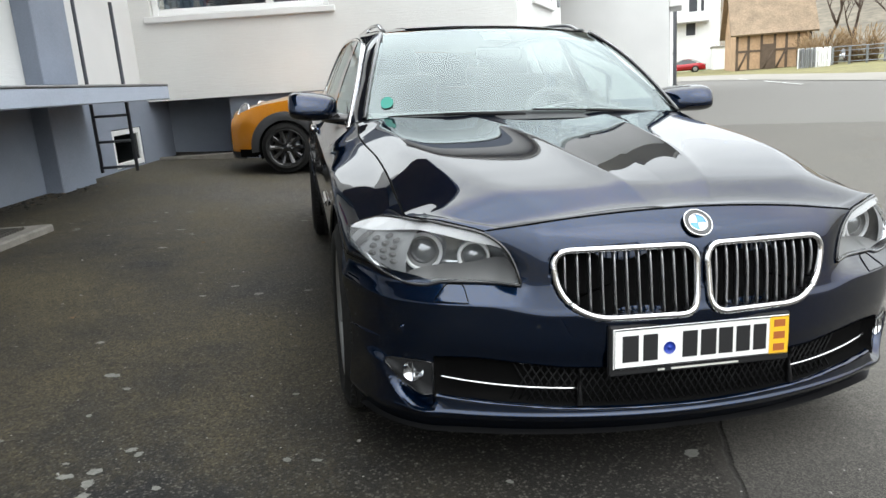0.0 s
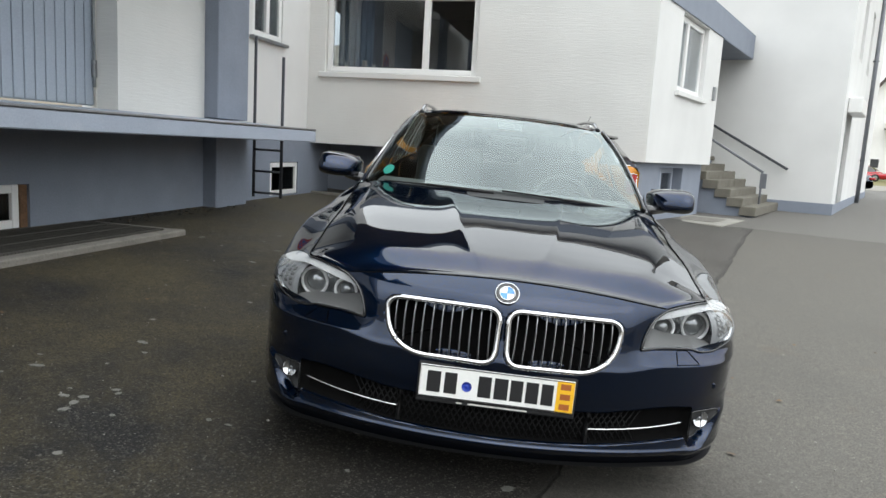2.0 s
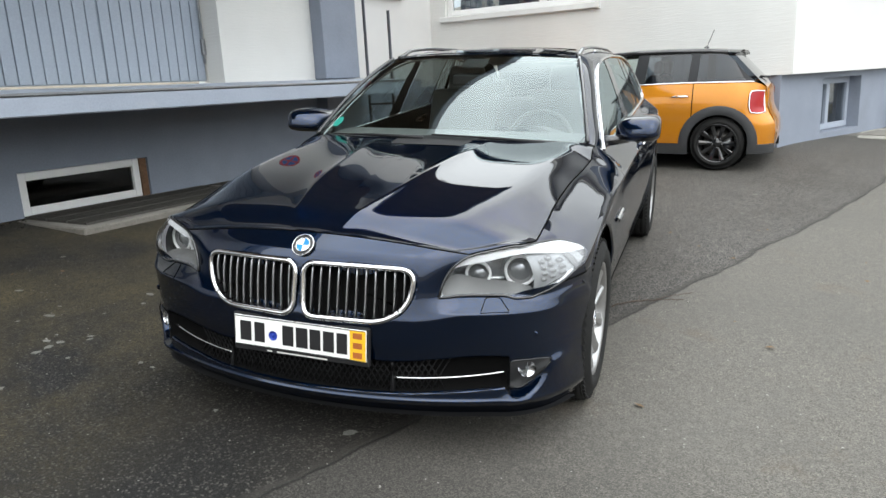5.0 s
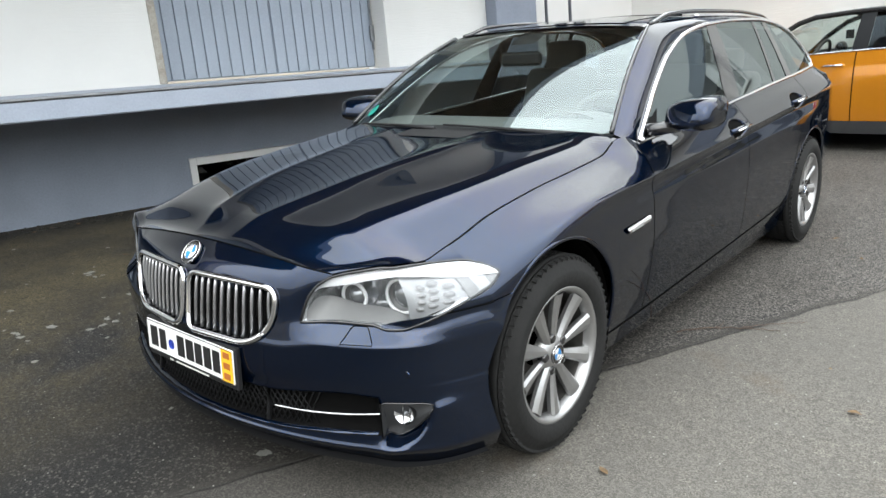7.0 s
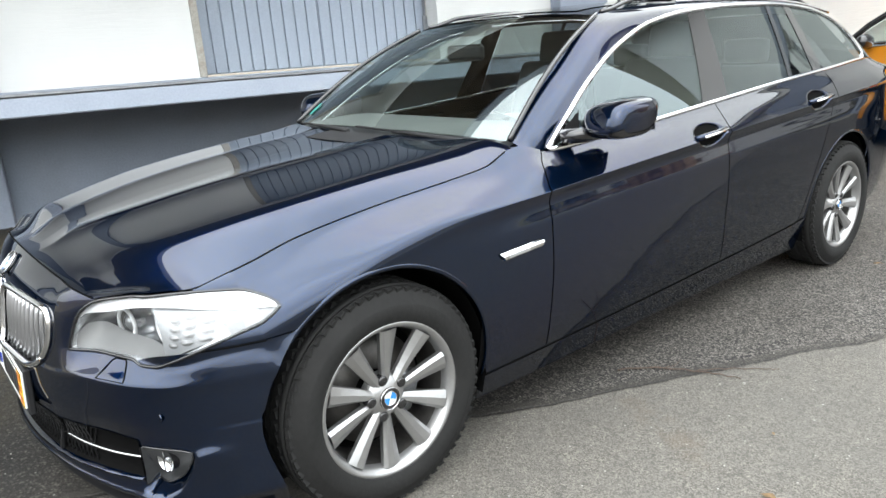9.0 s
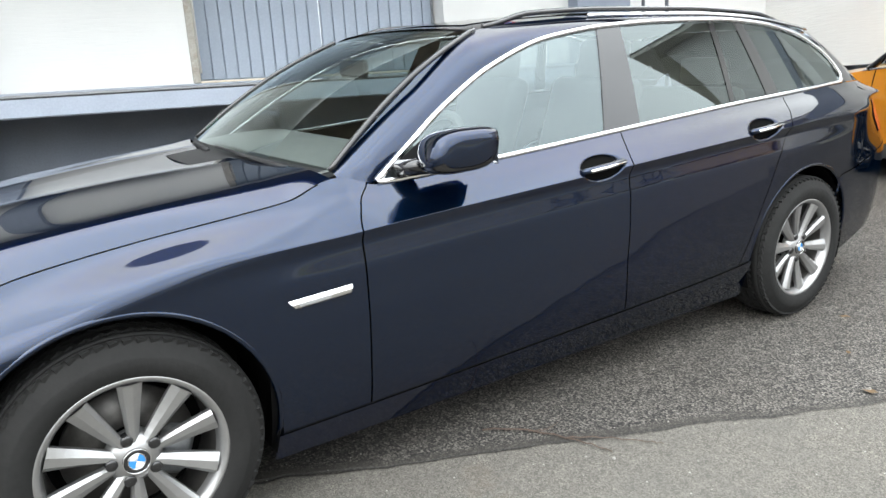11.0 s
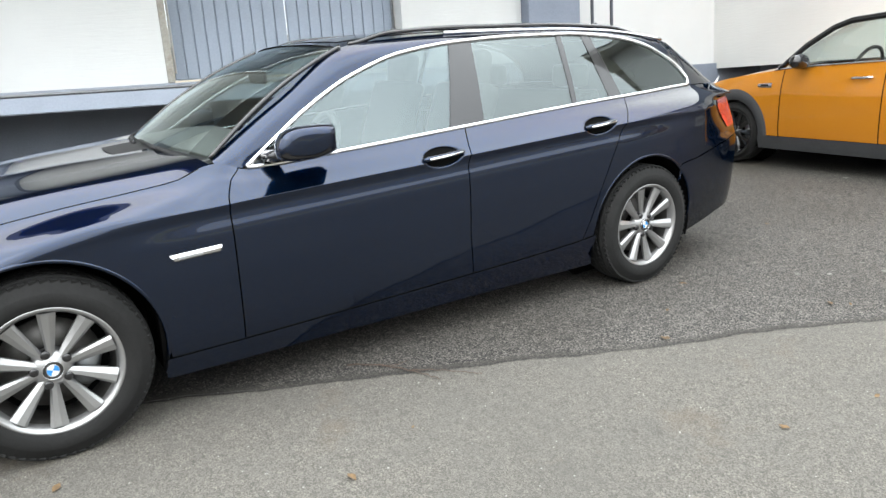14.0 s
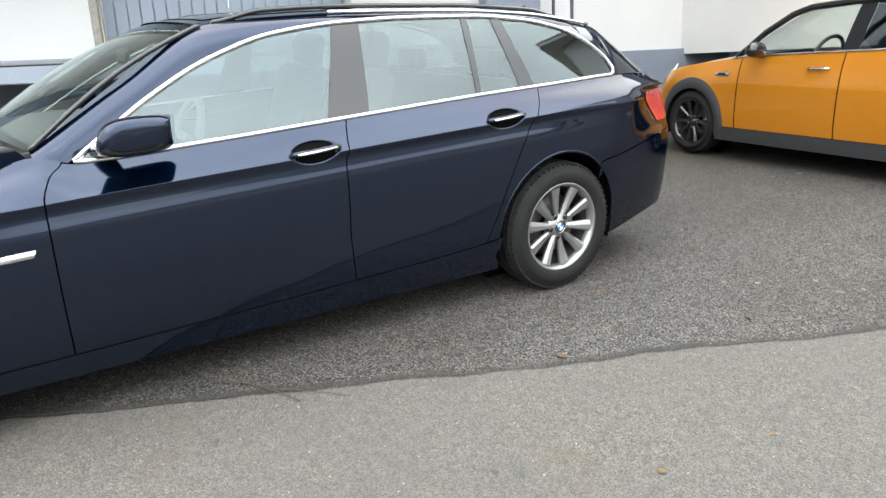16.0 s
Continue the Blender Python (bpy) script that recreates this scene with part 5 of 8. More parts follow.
part("bumper_underside", grid(lambda a, b: Vector((nose(nose_x(a), 0.2).x * (1 - 0.42 * b), nose(nose_x(a), 0.2).y + 0.16 * b, bumper_z0(nose_x(a)) - 0.012 * b)), 60, 4), PLASTIC, CAR)


def hood_front(x):
    return 0.788 - 0.137 * x * x


lamp_top = spline((0.490, 0.604), (0.502, 0.645), (0.525, 0.688), (0.548, 0.711), (0.590, 0.734), (0.650, 0.748), (0.750, 0.762), (0.840, 0.758), (0.900, 0.750), (0.940, 0.738), (0.970, 0.724), (0.987, 0.708))
lamp_low = spline((0.490, 0.600), (0.600, 0.602), (0.700, 0.599), (0.740, 0.590), (0.780, 0.592), (0.820, 0.608), (0.860, 0.630), (0.900, 0.656), (0.930, 0.674), (0.965, 0.690), (0.987, 0.702))


def nose_panel_pt(a, b):
    x = 0.49 * (2 * a - 1)
    z = bumper_z1(x) + (hood_front(x) - 0.003 - bumper_z1(x)) * b
    ux, uz = math.copysign(0.21, x) - x, 0.606 - z
    ln = max(0.01, math.hypot(ux, uz))
    return nose(x, z, -0.045 if in_kidney(x + ux / ln * 0.006, z + uz / ln * 0.006) else 0.0)


part("nose_panel", grid(nose_panel_pt, 170, 64), NAVY, CAR)
for sg in (1, -1):
    part("lamp_surround", grid(lambda a, b: nose(sg * (0.489 + 0.441 * a), bumper_z1(0.489 + 0.441 * a) + (lamp_low(0.489 + 0.441 * a) + 0.001 - bumper_z1(0.489 + 0.441 * a)) * b), 50, 26), NAVY, CAR)
    part("lamp_inner_skin", grid(lambda a, b: nose(sg * (0.489 + 0.096 * a), lamp_top(0.489 + 0.096 * a) + (hood_front(0.489 + 0.096 * a) - 0.002 - lamp_top(0.489 + 0.096 * a)) * b), 16, 10), NAVY, CAR)

hood_zc = spline((-0.70, 0.786), (-0.6, 0.818), (-0.45, 0.857), (-0.2, 0.903), (0.1, 0.940), (0.4, 0.968), (0.66, 0.992))
# the hood's side edge: along the headlamp's top as far as the fender, then along the fender
_along_lamp = [nose(x, lamp_top(x) + 0.007) for x in np.linspace(0.585, 0.89, 9)]
hood_half = spline(*[(p.y, p.x) for p in _along_lamp], (-0.36, 0.745), (-0.28, 0.746), (-0.16, 0.746), (0.10, 0.750), (0.38, 0.770), (0.53, 0.776), (0.63, 0.768), (0.70, 0.77))
hood_edge = spline(*[(p.y, p.z) for p in _along_lamp], *[(y, belt_z(y)) for y in (-0.36, -0.28, -0.16, 0.0, 0.10, 0.24, 0.38, 0.46, 0.53, 0.58, 0.63, 0.68)])
hood_ridge = spline((-0.70, 0.28), (-0.65, 0.363), (-0.55, 0.464), (-0.40, 0.560), (-0.20, 0.625), (0.03, 0.662), (0.35, 0.675), (0.70, 0.68))
hood_fold = spline((-0.70, 0.072), (-0.53, 0.132), (-0.28, 0.190), (0.0, 0.222), (0.25, 0.256), (0.55, 0.300))


def hood_point(a, b):
    u = 2 * a - 1
    tip = nose(u * 0.585, hood_front(u * 0.585))
    y_back = 0.665 - 0.13 * (1 - u * u)
    y = tip.y + (y_back - tip.y) * b
    xs = hood_half(y)
    near = (1 - min(1.0, b / 0.10)) ** 2 * (1 - smoothstep(0.80, 1.0, abs(u)))
    x = u * xs * (1 - near) + tip.x * near
    ze = hood_edge(y)
    zc = hood_zc(y)
    # gently arched to a soft outer ridge, then falling to the fender
    r = min(0.93, hood_ridge(y) / max(xs, 0.3))
    soft = lambda v: 0.028 * math.log1p(math.exp(min(40.0, v / 0.028)))
    z = zc - (zc - ze) * (0.26 * u * u + 0.74 * (soft(abs(u) - r) / soft(1 - r)))
    k = smoothstep(0.0, 0.12, b) * (1 - smoothstep(0.90, 1.0, abs(u))) + smoothstep(0.0, 0.01, b) * smoothstep(0.90, 1.0, abs(u))
    z = tip.z * (1 - k) + z * k
    # the two crisp folds that run in a V towards the emblem
    d = abs(x) - hood_fold(y)
    z += smoothstep(0.0, 0.10, b) * (1 - 0.6 * smoothstep(0.7, 1.0, b)) * 0.0125 * math.exp(-(math.hypot(d, 0.004) - 0.004) / (0.075 if d < 0 else 0.050))
    return Vector((x, y, z))


part("hood", grid(hood_point, 220, 90), NAVY, CAR)

def fender_tip(sg, a, b):
    """The fender's skin between the headlamp's upper edge and the hood."""
    x, y = 0.89 + 0.045 * a, -0.446 + 0.098 * a
    p, q = nose(x, lamp_top(x), 0.001), Vector((belt_x(y), y, belt_z(y)))
    r = p.lerp(q, b)
    return Vector((sg * (r.x + 0.004 * a * math.sin(math.pi * b)), r.y, r.z + 0.004 * a * math.sin(math.pi * b)))


for sg in (1, -1):
    part("fender_tip", grid(lambda a, b: fender_tip(sg, a, b), 16, 8), NAVY, CAR)
for sg in (1, -1):
    part("hood_gap", tube([(sg * (hood_half(y) + 0.004), y, belt_z(y) - 0.002) for y in np.linspace(-0.44, 0.62, 50)], 0.0032, 5), LINER_SHADE, CAR)
part("hood_front_gap", tube([nose(x, hood_front(x) - 0.001, 0.001) for x in np.linspace(-0.58, 0.58, 60)], 0.0026, 5), LINER_SHADE, CAR)

# glasshouse


def screen(a, b):
    u = 2 * a - 1
    lo = Vector((0.735 * u, 0.565 + 0.115 * u * u, 1.000 - 0.028 * u * u))
    hi = Vector((0.565 * u, 1.298 + 0.052 * u * u, 1.392 - 0.022 * u * u))
    p = lo.lerp(hi, b)
    p.z += 0.035 * math.sin(math.pi * b)
    p.y -= 0.01 * math.sin(math.pi * b)
    return p


ws = part("windscreen", grid(screen, 40, 24), CAR_GLASS, CAR)
ws.visible_shadow = False
roof_c = spline((1.26, 1.392), (1.5, 1.418), (1.9, 1.437), (2.4, 1.437), (2.9, 1.418), (3.3, 1.385), (3.5, 1.355), (3.60, 1.335))
edge_z = spline((0.68, 0.972), (1.0, 1.182), (1.35, 1.370), (1.6, 1.398), (2.0, 1.412), (2.5, 1.410), (3.0, 1.388), (3.3, 1.352), (3.48, 1.318), (3.62, 1.245), (3.80, 1.115))
edge_x = spline((0.68, 0.735), (1.35, 0.565), (1.7, 0.560), (2.6, 0.555), (3.2, 0.545), (3.6, 0.545), (3.8, 0.55))


def roof_pt(a, b):
    u = 2 * a - 1
    yf = 1.298 + 0.052 * u * u
    y = yf + (3.43 - yf) * b
    zc, ze = roof_c(y), edge_z(max(y, 1.35))
    return Vector((u * edge_x(y), y, zc - (zc - ze) * abs(u) ** 2.3))


part("roof", grid(roof_pt, 40, 50), NAVY, CAR)
part("roof_glass", grid(lambda a, b: roof_pt(0.12 + 0.76 * a, 0.035 + 0.62 * b) + Vector((0, 0, 0.003)), 20, 30), GLOSS_BLACK, CAR, "black glass sunroof panel")
part("roof_glass_gap", tube([roof_pt(0.12 + 0.76 * a, 0.36) + Vector((0, 0, 0.004)) for a in np.linspace(0, 1, 20)], 0.005, 5), LINER_SHADE, CAR)

dlo = spline((0.80, 0.935), (0.95, 1.035), (1.09, 1.125), (1.34, 1.250), (1.62, 1.335), (1.94, 1.372), (2.3, 1.385), (2.6, 1.384), (2.91, 1.362), (3.15, 1.315), (3.32, 1.24), (3.42, 1.165), (3.465, 1.10))


def glass_x(y, z):
    t = (z - belt_z(y)) / 0.43
    return belt_x(y) - 0.004 - 0.40 * (z - belt_z(y)) - 0.035 * t * (t - 0.35) - 0.02 * smoothstep(2.6, 3.5, y) * t


def glass_panel(sgn, y0, y1, lo, hi, nu, nv, off=0.0):
    def f(a, b):
        z = 1.1
        for _ in range(5):
            y = y0(z) + (y1(z) - y0(z)) * a
            z = lo(y) + (hi(y) - lo(y)) * b
        return (sgn * (glass_x(y, z) + off), y, z)
    return grid(f, nu, nv)


def slant(y_lo, y_hi):
    return lambda z: y_lo + (y_hi - y_lo) * (z - 1.0) / 0.38


for sg in (1, -1):
    lo, hi = (lambda y: belt_z(y) + 0.002), (lambda y: max(dlo(y) - 0.004, belt_z(y) + 0.003))
    for nm, a, b, mt in (("front_side_window", const(0.81), slant(1.765, 1.885), SIDE_GLASS), ("rear_side_window", slant(1.955, 2.01), slant(2.525, 2.545), TINT_GLASS), ("rear_small_window", slant(2.55, 2.575), slant(2.80, 2.71), TINT_GLASS), ("rear_quarter_window", slant(2.90, 2.77), const(3.462), TINT_GLASS)):
        w = part(nm, glass_panel(sg, a, b, lo, hi, 24, 14), mt, CAR)
        w.visible_shadow = False
    part("b_pillar", glass_panel(sg, slant(1.765, 1.885), slant(1.955, 2.01), lo, hi, 6, 12, 0.003), GLOSS_BLACK, CAR)
    part("c_pillar", glass_panel(sg, slant(2.80, 2.71), slant(2.90, 2.77), lo, hi, 6, 12, 0.003), GLOSS_BLACK, CAR)
    part("window_bar", glass_panel(sg, slant(2.522, 2.54), slant(2.552, 2.577), lo, hi, 3, 10, 0.003), GLOSS_BLACK, CAR)
    ring = [(y, belt_z(y)) for y in np.linspace(0.80, 3.44, 60)] + [(3.462, belt_z(3.46) + 0.012)] + [(y, dlo(y)) for y in np.linspace(3.462, 0.80, 70)]
    part("window_trim", tube([(sg * (glass_x(y, z) + 0.004), y, z) for y, z in ring], 0.0105, 8, closed=True), CHROME, CAR, "bright chrome window surround")

    # pillars and roof side between the windows and the roof
    def frame_pt(a, b):
        y = 0.68 + (3.80 - 0.68) * a
        zl = dlo(y) + 0.008 if 0.80 < y < 3.462 else belt_z(y)
        if y <= 0.80:
            zl = belt_z(y)
        xl = glass_x(y, zl)
        if y > 3.462:
            xl = belt_x(y)
        elif y < 0.80:
            xl = belt_x(y)
        zh, xh = edge_z(y), edge_x(y)
        t = b
        x = xl + (xh - xl) * t + 0.035 * math.sin(math.pi * t) * min(1.0, (zh - zl) * 5) * (0.55 if y > 3.3 else 1)
        z = zl + (zh - zl) * t + 0.010 * math.sin(math.pi * t) * min(1.0, (zh - zl) * 5)
        return (sg * x, y, z)
    part("roof_side", grid(frame_pt, 120, 8), NAVY, CAR)
    # roof rail
    rp = [(sg * (edge_x(y) - 0.012), y, edge_z(y) + 0.024 * min(1, smoothstep(1.42, 1.62, y) * (1 - smoothstep(3.05, 3.3, y)) + 0.0) + 0.004) for y in np.linspace(1.40, 3.32, 50)]
    part("roof_rail", tube(rp, 0.013, 8, flat=0.8), GLOSS_BLACK, CAR)
    # chrome bar stands for the sky's reflection along the rear roof side
    part("roof_glint", tube([(sg * (edge_x(y) + 0.012), y, edge_z(y) + 0.004) for y in np.linspace(1.9, 3.45, 40)], 0.008, 6), CHROME, CAR)
    part("screen_trim", tube([screen(0.5 + sg * 0.5, b) + Vector((sg * 0.004, -0.004, 0.004)) for b in np.linspace(0, 1, 30)], 0.010, 6), GLOSS_BLACK, CAR)

    # mirror
    def mirror_pt(a, b):
        t, s = a * 2 * math.pi, b * math.pi
        ct, st, cs, ss = math.cos(t), math.sin(t), math.cos(s), math.sin(s)
        q = lambda v, e: math.copysign(abs(v) ** e, v)
        x = 0.112 * q(cs, 0.7)
        y = 0.132 * q(ct, 0.7) * q(ss, 0.45)
        z = 0.064 * q(st, 0.62) * q(ss, 0.45) * (1 - 0.12 * cs)
        y = min(y + 0.30 * z, 0.108)
        return (sg * (0.945 - x), 1.003 + y + x * 0.30, 1.022 + z - 0.06 * x)
    mi = part("door_mirror", grid(mirror_pt, 32, 20), NAVY, CAR, "navy door mirror housing")

    def mirror_base(a, b):
        c = Vector((sg * 0.945, 1.003, 1.022))
        return c + (Vector(mirror_pt(0.565 + 0.37 * a, 0.12 + 0.76 * b)) - c) * 1.014
    part("mirror_base", grid(mirror_base, 14, 20), GLOSS_BLACK, mi, "black lower shell of the mirror")
    part("mirror_glass", grid(lambda a, b: (sg * (0.865 + 0.16 * a), 1.1125 + 0.30 * (0.945 - 0.865 - 0.16 * a), 0.972 + 0.10 * b), 4, 4), CHROME, mi)
    part("mirror_foot", tube([(sg * 0.785, 0.885, 0.962), (sg * 0.83, 0.915, 0.966), (sg * 0.90, 0.955, 0.978)], 0.034, 10, flat=0.8), GLOSS_BLACK, mi)
    part("mirror_sail", grid(lambda a, b: (sg * (glass_x(0.825 + 0.15 * a, belt_z(0.85) + 0.05) + 0.010), 0.825 + 0.15 * a, belt_z(0.825 + 0.15 * a) + 0.004 + (dlo(0.825 + 0.15 * a) - 0.012 - belt_z(0.825 + 0.15 * a)) * b), 10, 6), PLASTIC, mi)
    # handles
    for yy in (1.65, 2.61):
        zz = crease(yy) + 0.012
        xo = side_x(yy, zz) + 0.012
        part("door_handle", tube([(sg * (xo - 0.014), yy - 0.105, zz - 0.006), (sg * xo, yy - 0.08, zz), (sg * (xo + 0.004), yy, zz + 0.005), (sg * xo, yy + 0.08, zz + 0.012), (sg * (xo - 0.014), yy + 0.105, zz + 0.010)], 0.013, 8, flat=0.9), NAVY, CAR)
        part("handle_strip", tube([(sg * (xo + 0.014), yy - 0.085, zz - 0.001), (sg * (xo + 0.018), yy, zz + 0.005), (sg * (xo + 0.014), yy + 0.085, zz + 0.012)], 0.006, 6), CHROME, CAR)
    # side repeater
    def repeater(a, b):
        y = 0.436 + 0.182 * a + 0.020 * (1 - b) * (1 - a) + 0.012 * a * b
        z = 0.640 + 0.052 * (y - 0.436) + 0.028 * b
        return (sg * (side_x(y, z) + 0.003 + 0.010 * math.sin(math.pi * min(1, max(0, b))) ** 0.6), y, z)
    part("side_repeater", grid(repeater, 16, 8), CHROME, CAR, "chrome side indicator")
    part("repeater_lens", grid(lambda a, b: Vector(repeater(0.10 + 0.52 * a, 0.30 + 0.34 * b)) + Vector((sg * 0.0015, 0, 0)), 10, 3), LAMP_WHITE, CAR)
    # tail lamp
    part("tail_lamp", side_panel(sg, lambda z: 3.635 + 0.95 * max(0.0, 0.93 - z) + 1.2 * max(0.0, z - 0.94), const(3.955), lambda y: 0.800, lambda y: 0.965, 24, 14, 0.005), TAIL_RED, CAR, "red tail lamp")

# tailgate and rear bumper
def tail(a, b):
    u = 2 * a - 1
    ys = spline((0.0, 4.02), (0.3, 4.05), (0.45, 3.97), (0.62, 3.92), (0.72, 3.80), (1.0, 3.40))(b)
    zs = spline((0.0, 0.24), (0.3, 0.50), (0.45, 0.72), (0.62, 0.95), (0.72, 1.075), (1.0, 1.348))(b)
    hw = spline((0.0, 0.62), (0.3, 0.66), (0.62, 0.64), (0.72, 0.57), (1.0, 0.49))(b)
    return Vector((u * hw, ys + 0.06 * (1 - u * u), zs))


part("tailgate", grid(tail, 30, 40), NAVY, CAR)
part("rear_window", grid(lambda a, b: tail(0.14 + 0.72 * a, 0.73 + 0.22 * b) + Vector((0, 0.004, 0.003)), 16, 10), GLOSS_BLACK, CAR)
part("roof_spoiler", grid(lambda a, b: Vector(((2 * a - 1) * 0.525, 3.38 + 0.16 * b - 0.05 * b * (2 * a - 1) ** 4, 1.374 - 0.022 * b - 0.030 * (2 * a - 1) ** 4)), 20, 4), NAVY, CAR)
part("roof_fin", tube([(0, 3.28, 1.385), (0, 3.36, 1.42), (0, 3.46, 1.445), (0, 3.50, 1.40)], lambda s: 0.02 - 0.01 * s, 8), NAVY, CAR)
# unseen dark boxes fill the car's underside and block light through it
part("underbody", box(-0.78, 0.78, 0.38, 2.58, 0.17, 0.42, 0.02), LINER_SHADE, CAR, smooth=False)
part("underbody_front", box(-0.47, 0.47, -0.55, 0.38, 0.19, 0.72, 0.02), LINER_SHADE, CAR, smooth=False)
part("underbody_rear", box(-0.54, 0.54, 2.58, 3.9, 0.2, 0.85, 0.02), LINER_SHADE, CAR, smooth=False)


# kidney grilles
for sg in (1, -1):
    cx, cz = 0.205, 0.606
    # backing sheet coloured near-black for the shade deep inside the grille
    gr = part("grille", grid(lambda a, b: nose(sg * (cx + (KIDNEY[int(round(a * len(KIDNEY))) % len(KIDNEY)][0] - cx) * b), cz + (KIDNEY[int(round(a * len(KIDNEY))) % len(KIDNEY)][1] - cz) * b, -0.043), len(KIDNEY), 5), LINER_SHADE, CAR, "black kidney grille with chrome ring")
    part("grille_ring", tube([nose(sg * x, z, 0.003) for x, z in KIDNEY], 0.0095, 8, closed=True), CHROME, gr, "chrome grille ring")
    part("grille_wall", grid(lambda a, b: nose(sg * KIDNEY[int(round(a * len(KIDNEY))) % len(KIDNEY)][0], KIDNEY[int(round(a * len(KIDNEY))) % len(KIDNEY)][1], 0.002 - 0.046 * b), len(KIDNEY), 1), GLOSS_BLACK, gr)
    for k in range(11):
        x = 0.047 + k * 0.0332
        zs = [z for z in np.linspace(0.50, 0.72, 111) if in_kidney(x, z)]
        zl, zt = min(zs) + 0.004, max(zs) - 0.003
        blade = [nose(sg * (x - 0.005 * (1 - f) ** 2), zl + (zt - zl) * f, -0.013 + 0.006 * math.sin(math.pi * f) - 0.006 * (1 - f) ** 3) for f in np.linspace(0, 1, 7)]
        part("slat", tube(blade, 0.0027, 6, flat=4.2, up=Vector((0, 1, 0))), SLAT, gr)

# badge
def badge(centre, normal, r, parent):
    n_ = Vector(normal).normalized()
    m = Matrix.Translation(centre) @ n_.to_track_quat("X", "Z").to_matrix().to_4x4()
    core = lathe([(0.0, 0.0008), (0.004, 0.0008), (0.004, r * 0.60), (0.0, r * 0.62)], 32, "x")
    bmesh.ops.transform(core, matrix=m, verts=core.verts)
    b = part("badge", core, BADGE_WHITE, parent, "round emblem, blue and white quarters in a dark ring")
    rg = lathe([(0.0, r * 0.60), (0.005, r * 0.62), (0.007, r * 0.8), (0.005, r * 0.96), (0.0, r)], 32, "x")
    bmesh.ops.transform(rg, matrix=m, verts=rg.verts)
    part("badge_ring", rg, GLOSS_BLACK, b)
    for rr in (0.62, 0.97):
        part("badge_rim", tube([m @ Vector((0.006, math.cos(t) * r * rr, math.sin(t) * r * rr)) for t in np.linspace(0, 2 * math.pi, 32, endpoint=False)], r * 0.045, 5, closed=True), CHROME, b)
    for q in (0, 2):
        bm2 = bmesh.new()
        c0 = bm2.verts.new(m @ Vector((0.0052, 0, 0)))
        rim = [bm2.verts.new(m @ Vector((0.0052, math.cos(t) * r * 0.6, math.sin(t) * r * 0.6))) for t in np.linspace(q * math.pi / 2, (q + 1) * math.pi / 2, 9)]
        for v0, v1 in zip(rim, rim[1:]):
            bm2.faces.new((c0, v0, v1))
        part("badge_quarter", bm2, BADGE_BLUE, b, smooth=False)


badge(nose(0, 0.748, 0.004), (0, -0.75, 0.66), 0.041, CAR)

# number plate with plain bars for its characters
PL = Matrix.Translation((0, -0.800, 0.436)) @ Matrix.Rotation(radians(-4), 4, "X")
plate = part("number_plate", box(-0.26, 0.26, -0.006, 0.0, -0.055, 0.055, 0.002, m=PL), PLATE_WHITE, CAR, "white and yellow number plate with dark bars", smooth=False)
part("plate_holder", box(-0.268, 0.268, 0.0005, 0.02, -0.075, 0.062, 0.004, m=PL), PLASTIC, plate, smooth=False)
part("plate_strip", box(0.20, 0.2585, -0.0075, -0.0062, -0.0535, 0.0535, m=PL), PLATE_YELLOW, plate, smooth=False)
part("plate_edge", tube([PL @ Vector((x, -0.0065, z)) for x, z in ((-0.257, -0.052), (0.257, -0.052), (0.257, 0.052), (-0.257, 0.052))], 0.002, 4, closed=True), INK, plate)
for x0, w in ((-0.235, 0.046), (-0.176, 0.042), (-0.062, 0.044), (-0.008, 0.046), (0.046, 0.042), (0.098, 0.042), (0.150, 0.040)):
    part("bar", box(x0, x0 + w, -0.0078, -0.0063, -0.036, 0.036, 0.0006, m=PL), INK, plate, smooth=False)
seal = part("seal", lathe([(0.0, 0.0005), (0.0018, 0.0005), (0.0018, 0.017), (0.0, 0.017)], 20, "y", centre=(0, 0, 0)), INK_BLUE, plate)
seal.matrix_basis = PL @ Matrix.Translation((-0.100, -0.0085, -0.006))
for z in (-0.034, 0.0, 0.034):
    part("bar", box(0.212, 0.246, -0.0088, -0.0077, z - 0.010, z + 0.010, m=PL), surface("plate_red", (0.35, 0.10, 0.02), 0.5), plate, smooth=False)
for x0, w in ((-0.13, 0.02), (-0.09, 0.20)):
    part("bar", box(x0, x0 + w, -0.0015, 0.0003, -0.069, -0.064, m=PL), OLD_FRAME, plate, smooth=False)


# lower intakes, bright strips, fog lamps
def on_nose(outline, off, nu=24, nv=6):
    """A patch on the nose between low(x) and high(x)."""
    x0, x1, lo_f, hi_f = outline
    return grid(lambda a, b: nose(x0 + (x1 - x0) * a, lo_f(x0 + (x1 - x0) * a) + (hi_f(x0 + (x1 - x0) * a) - lo_f(x0 + (x1 - x0) * a)) * b, off(abs(x0 + (x1 - x0) * a)) if callable(off) else off), nu, nv)


def in_slot(x, z, off=0.0):
    return nose(x, z, off - 0.030 * slot_in(x, z))


def slot_patch(x0, x1, off, nu, inset=-0.001):
    return grid(lambda a, b: in_slot(x0 + (x1 - x0) * a, slot_lo(abs(x0 + (x1 - x0) * a)) + inset + (slot_hi(abs(x0 + (x1 - x0) * a)) - slot_lo(abs(x0 + (x1 - x0) * a)) - 2 * inset) * b, off), nu, 16)


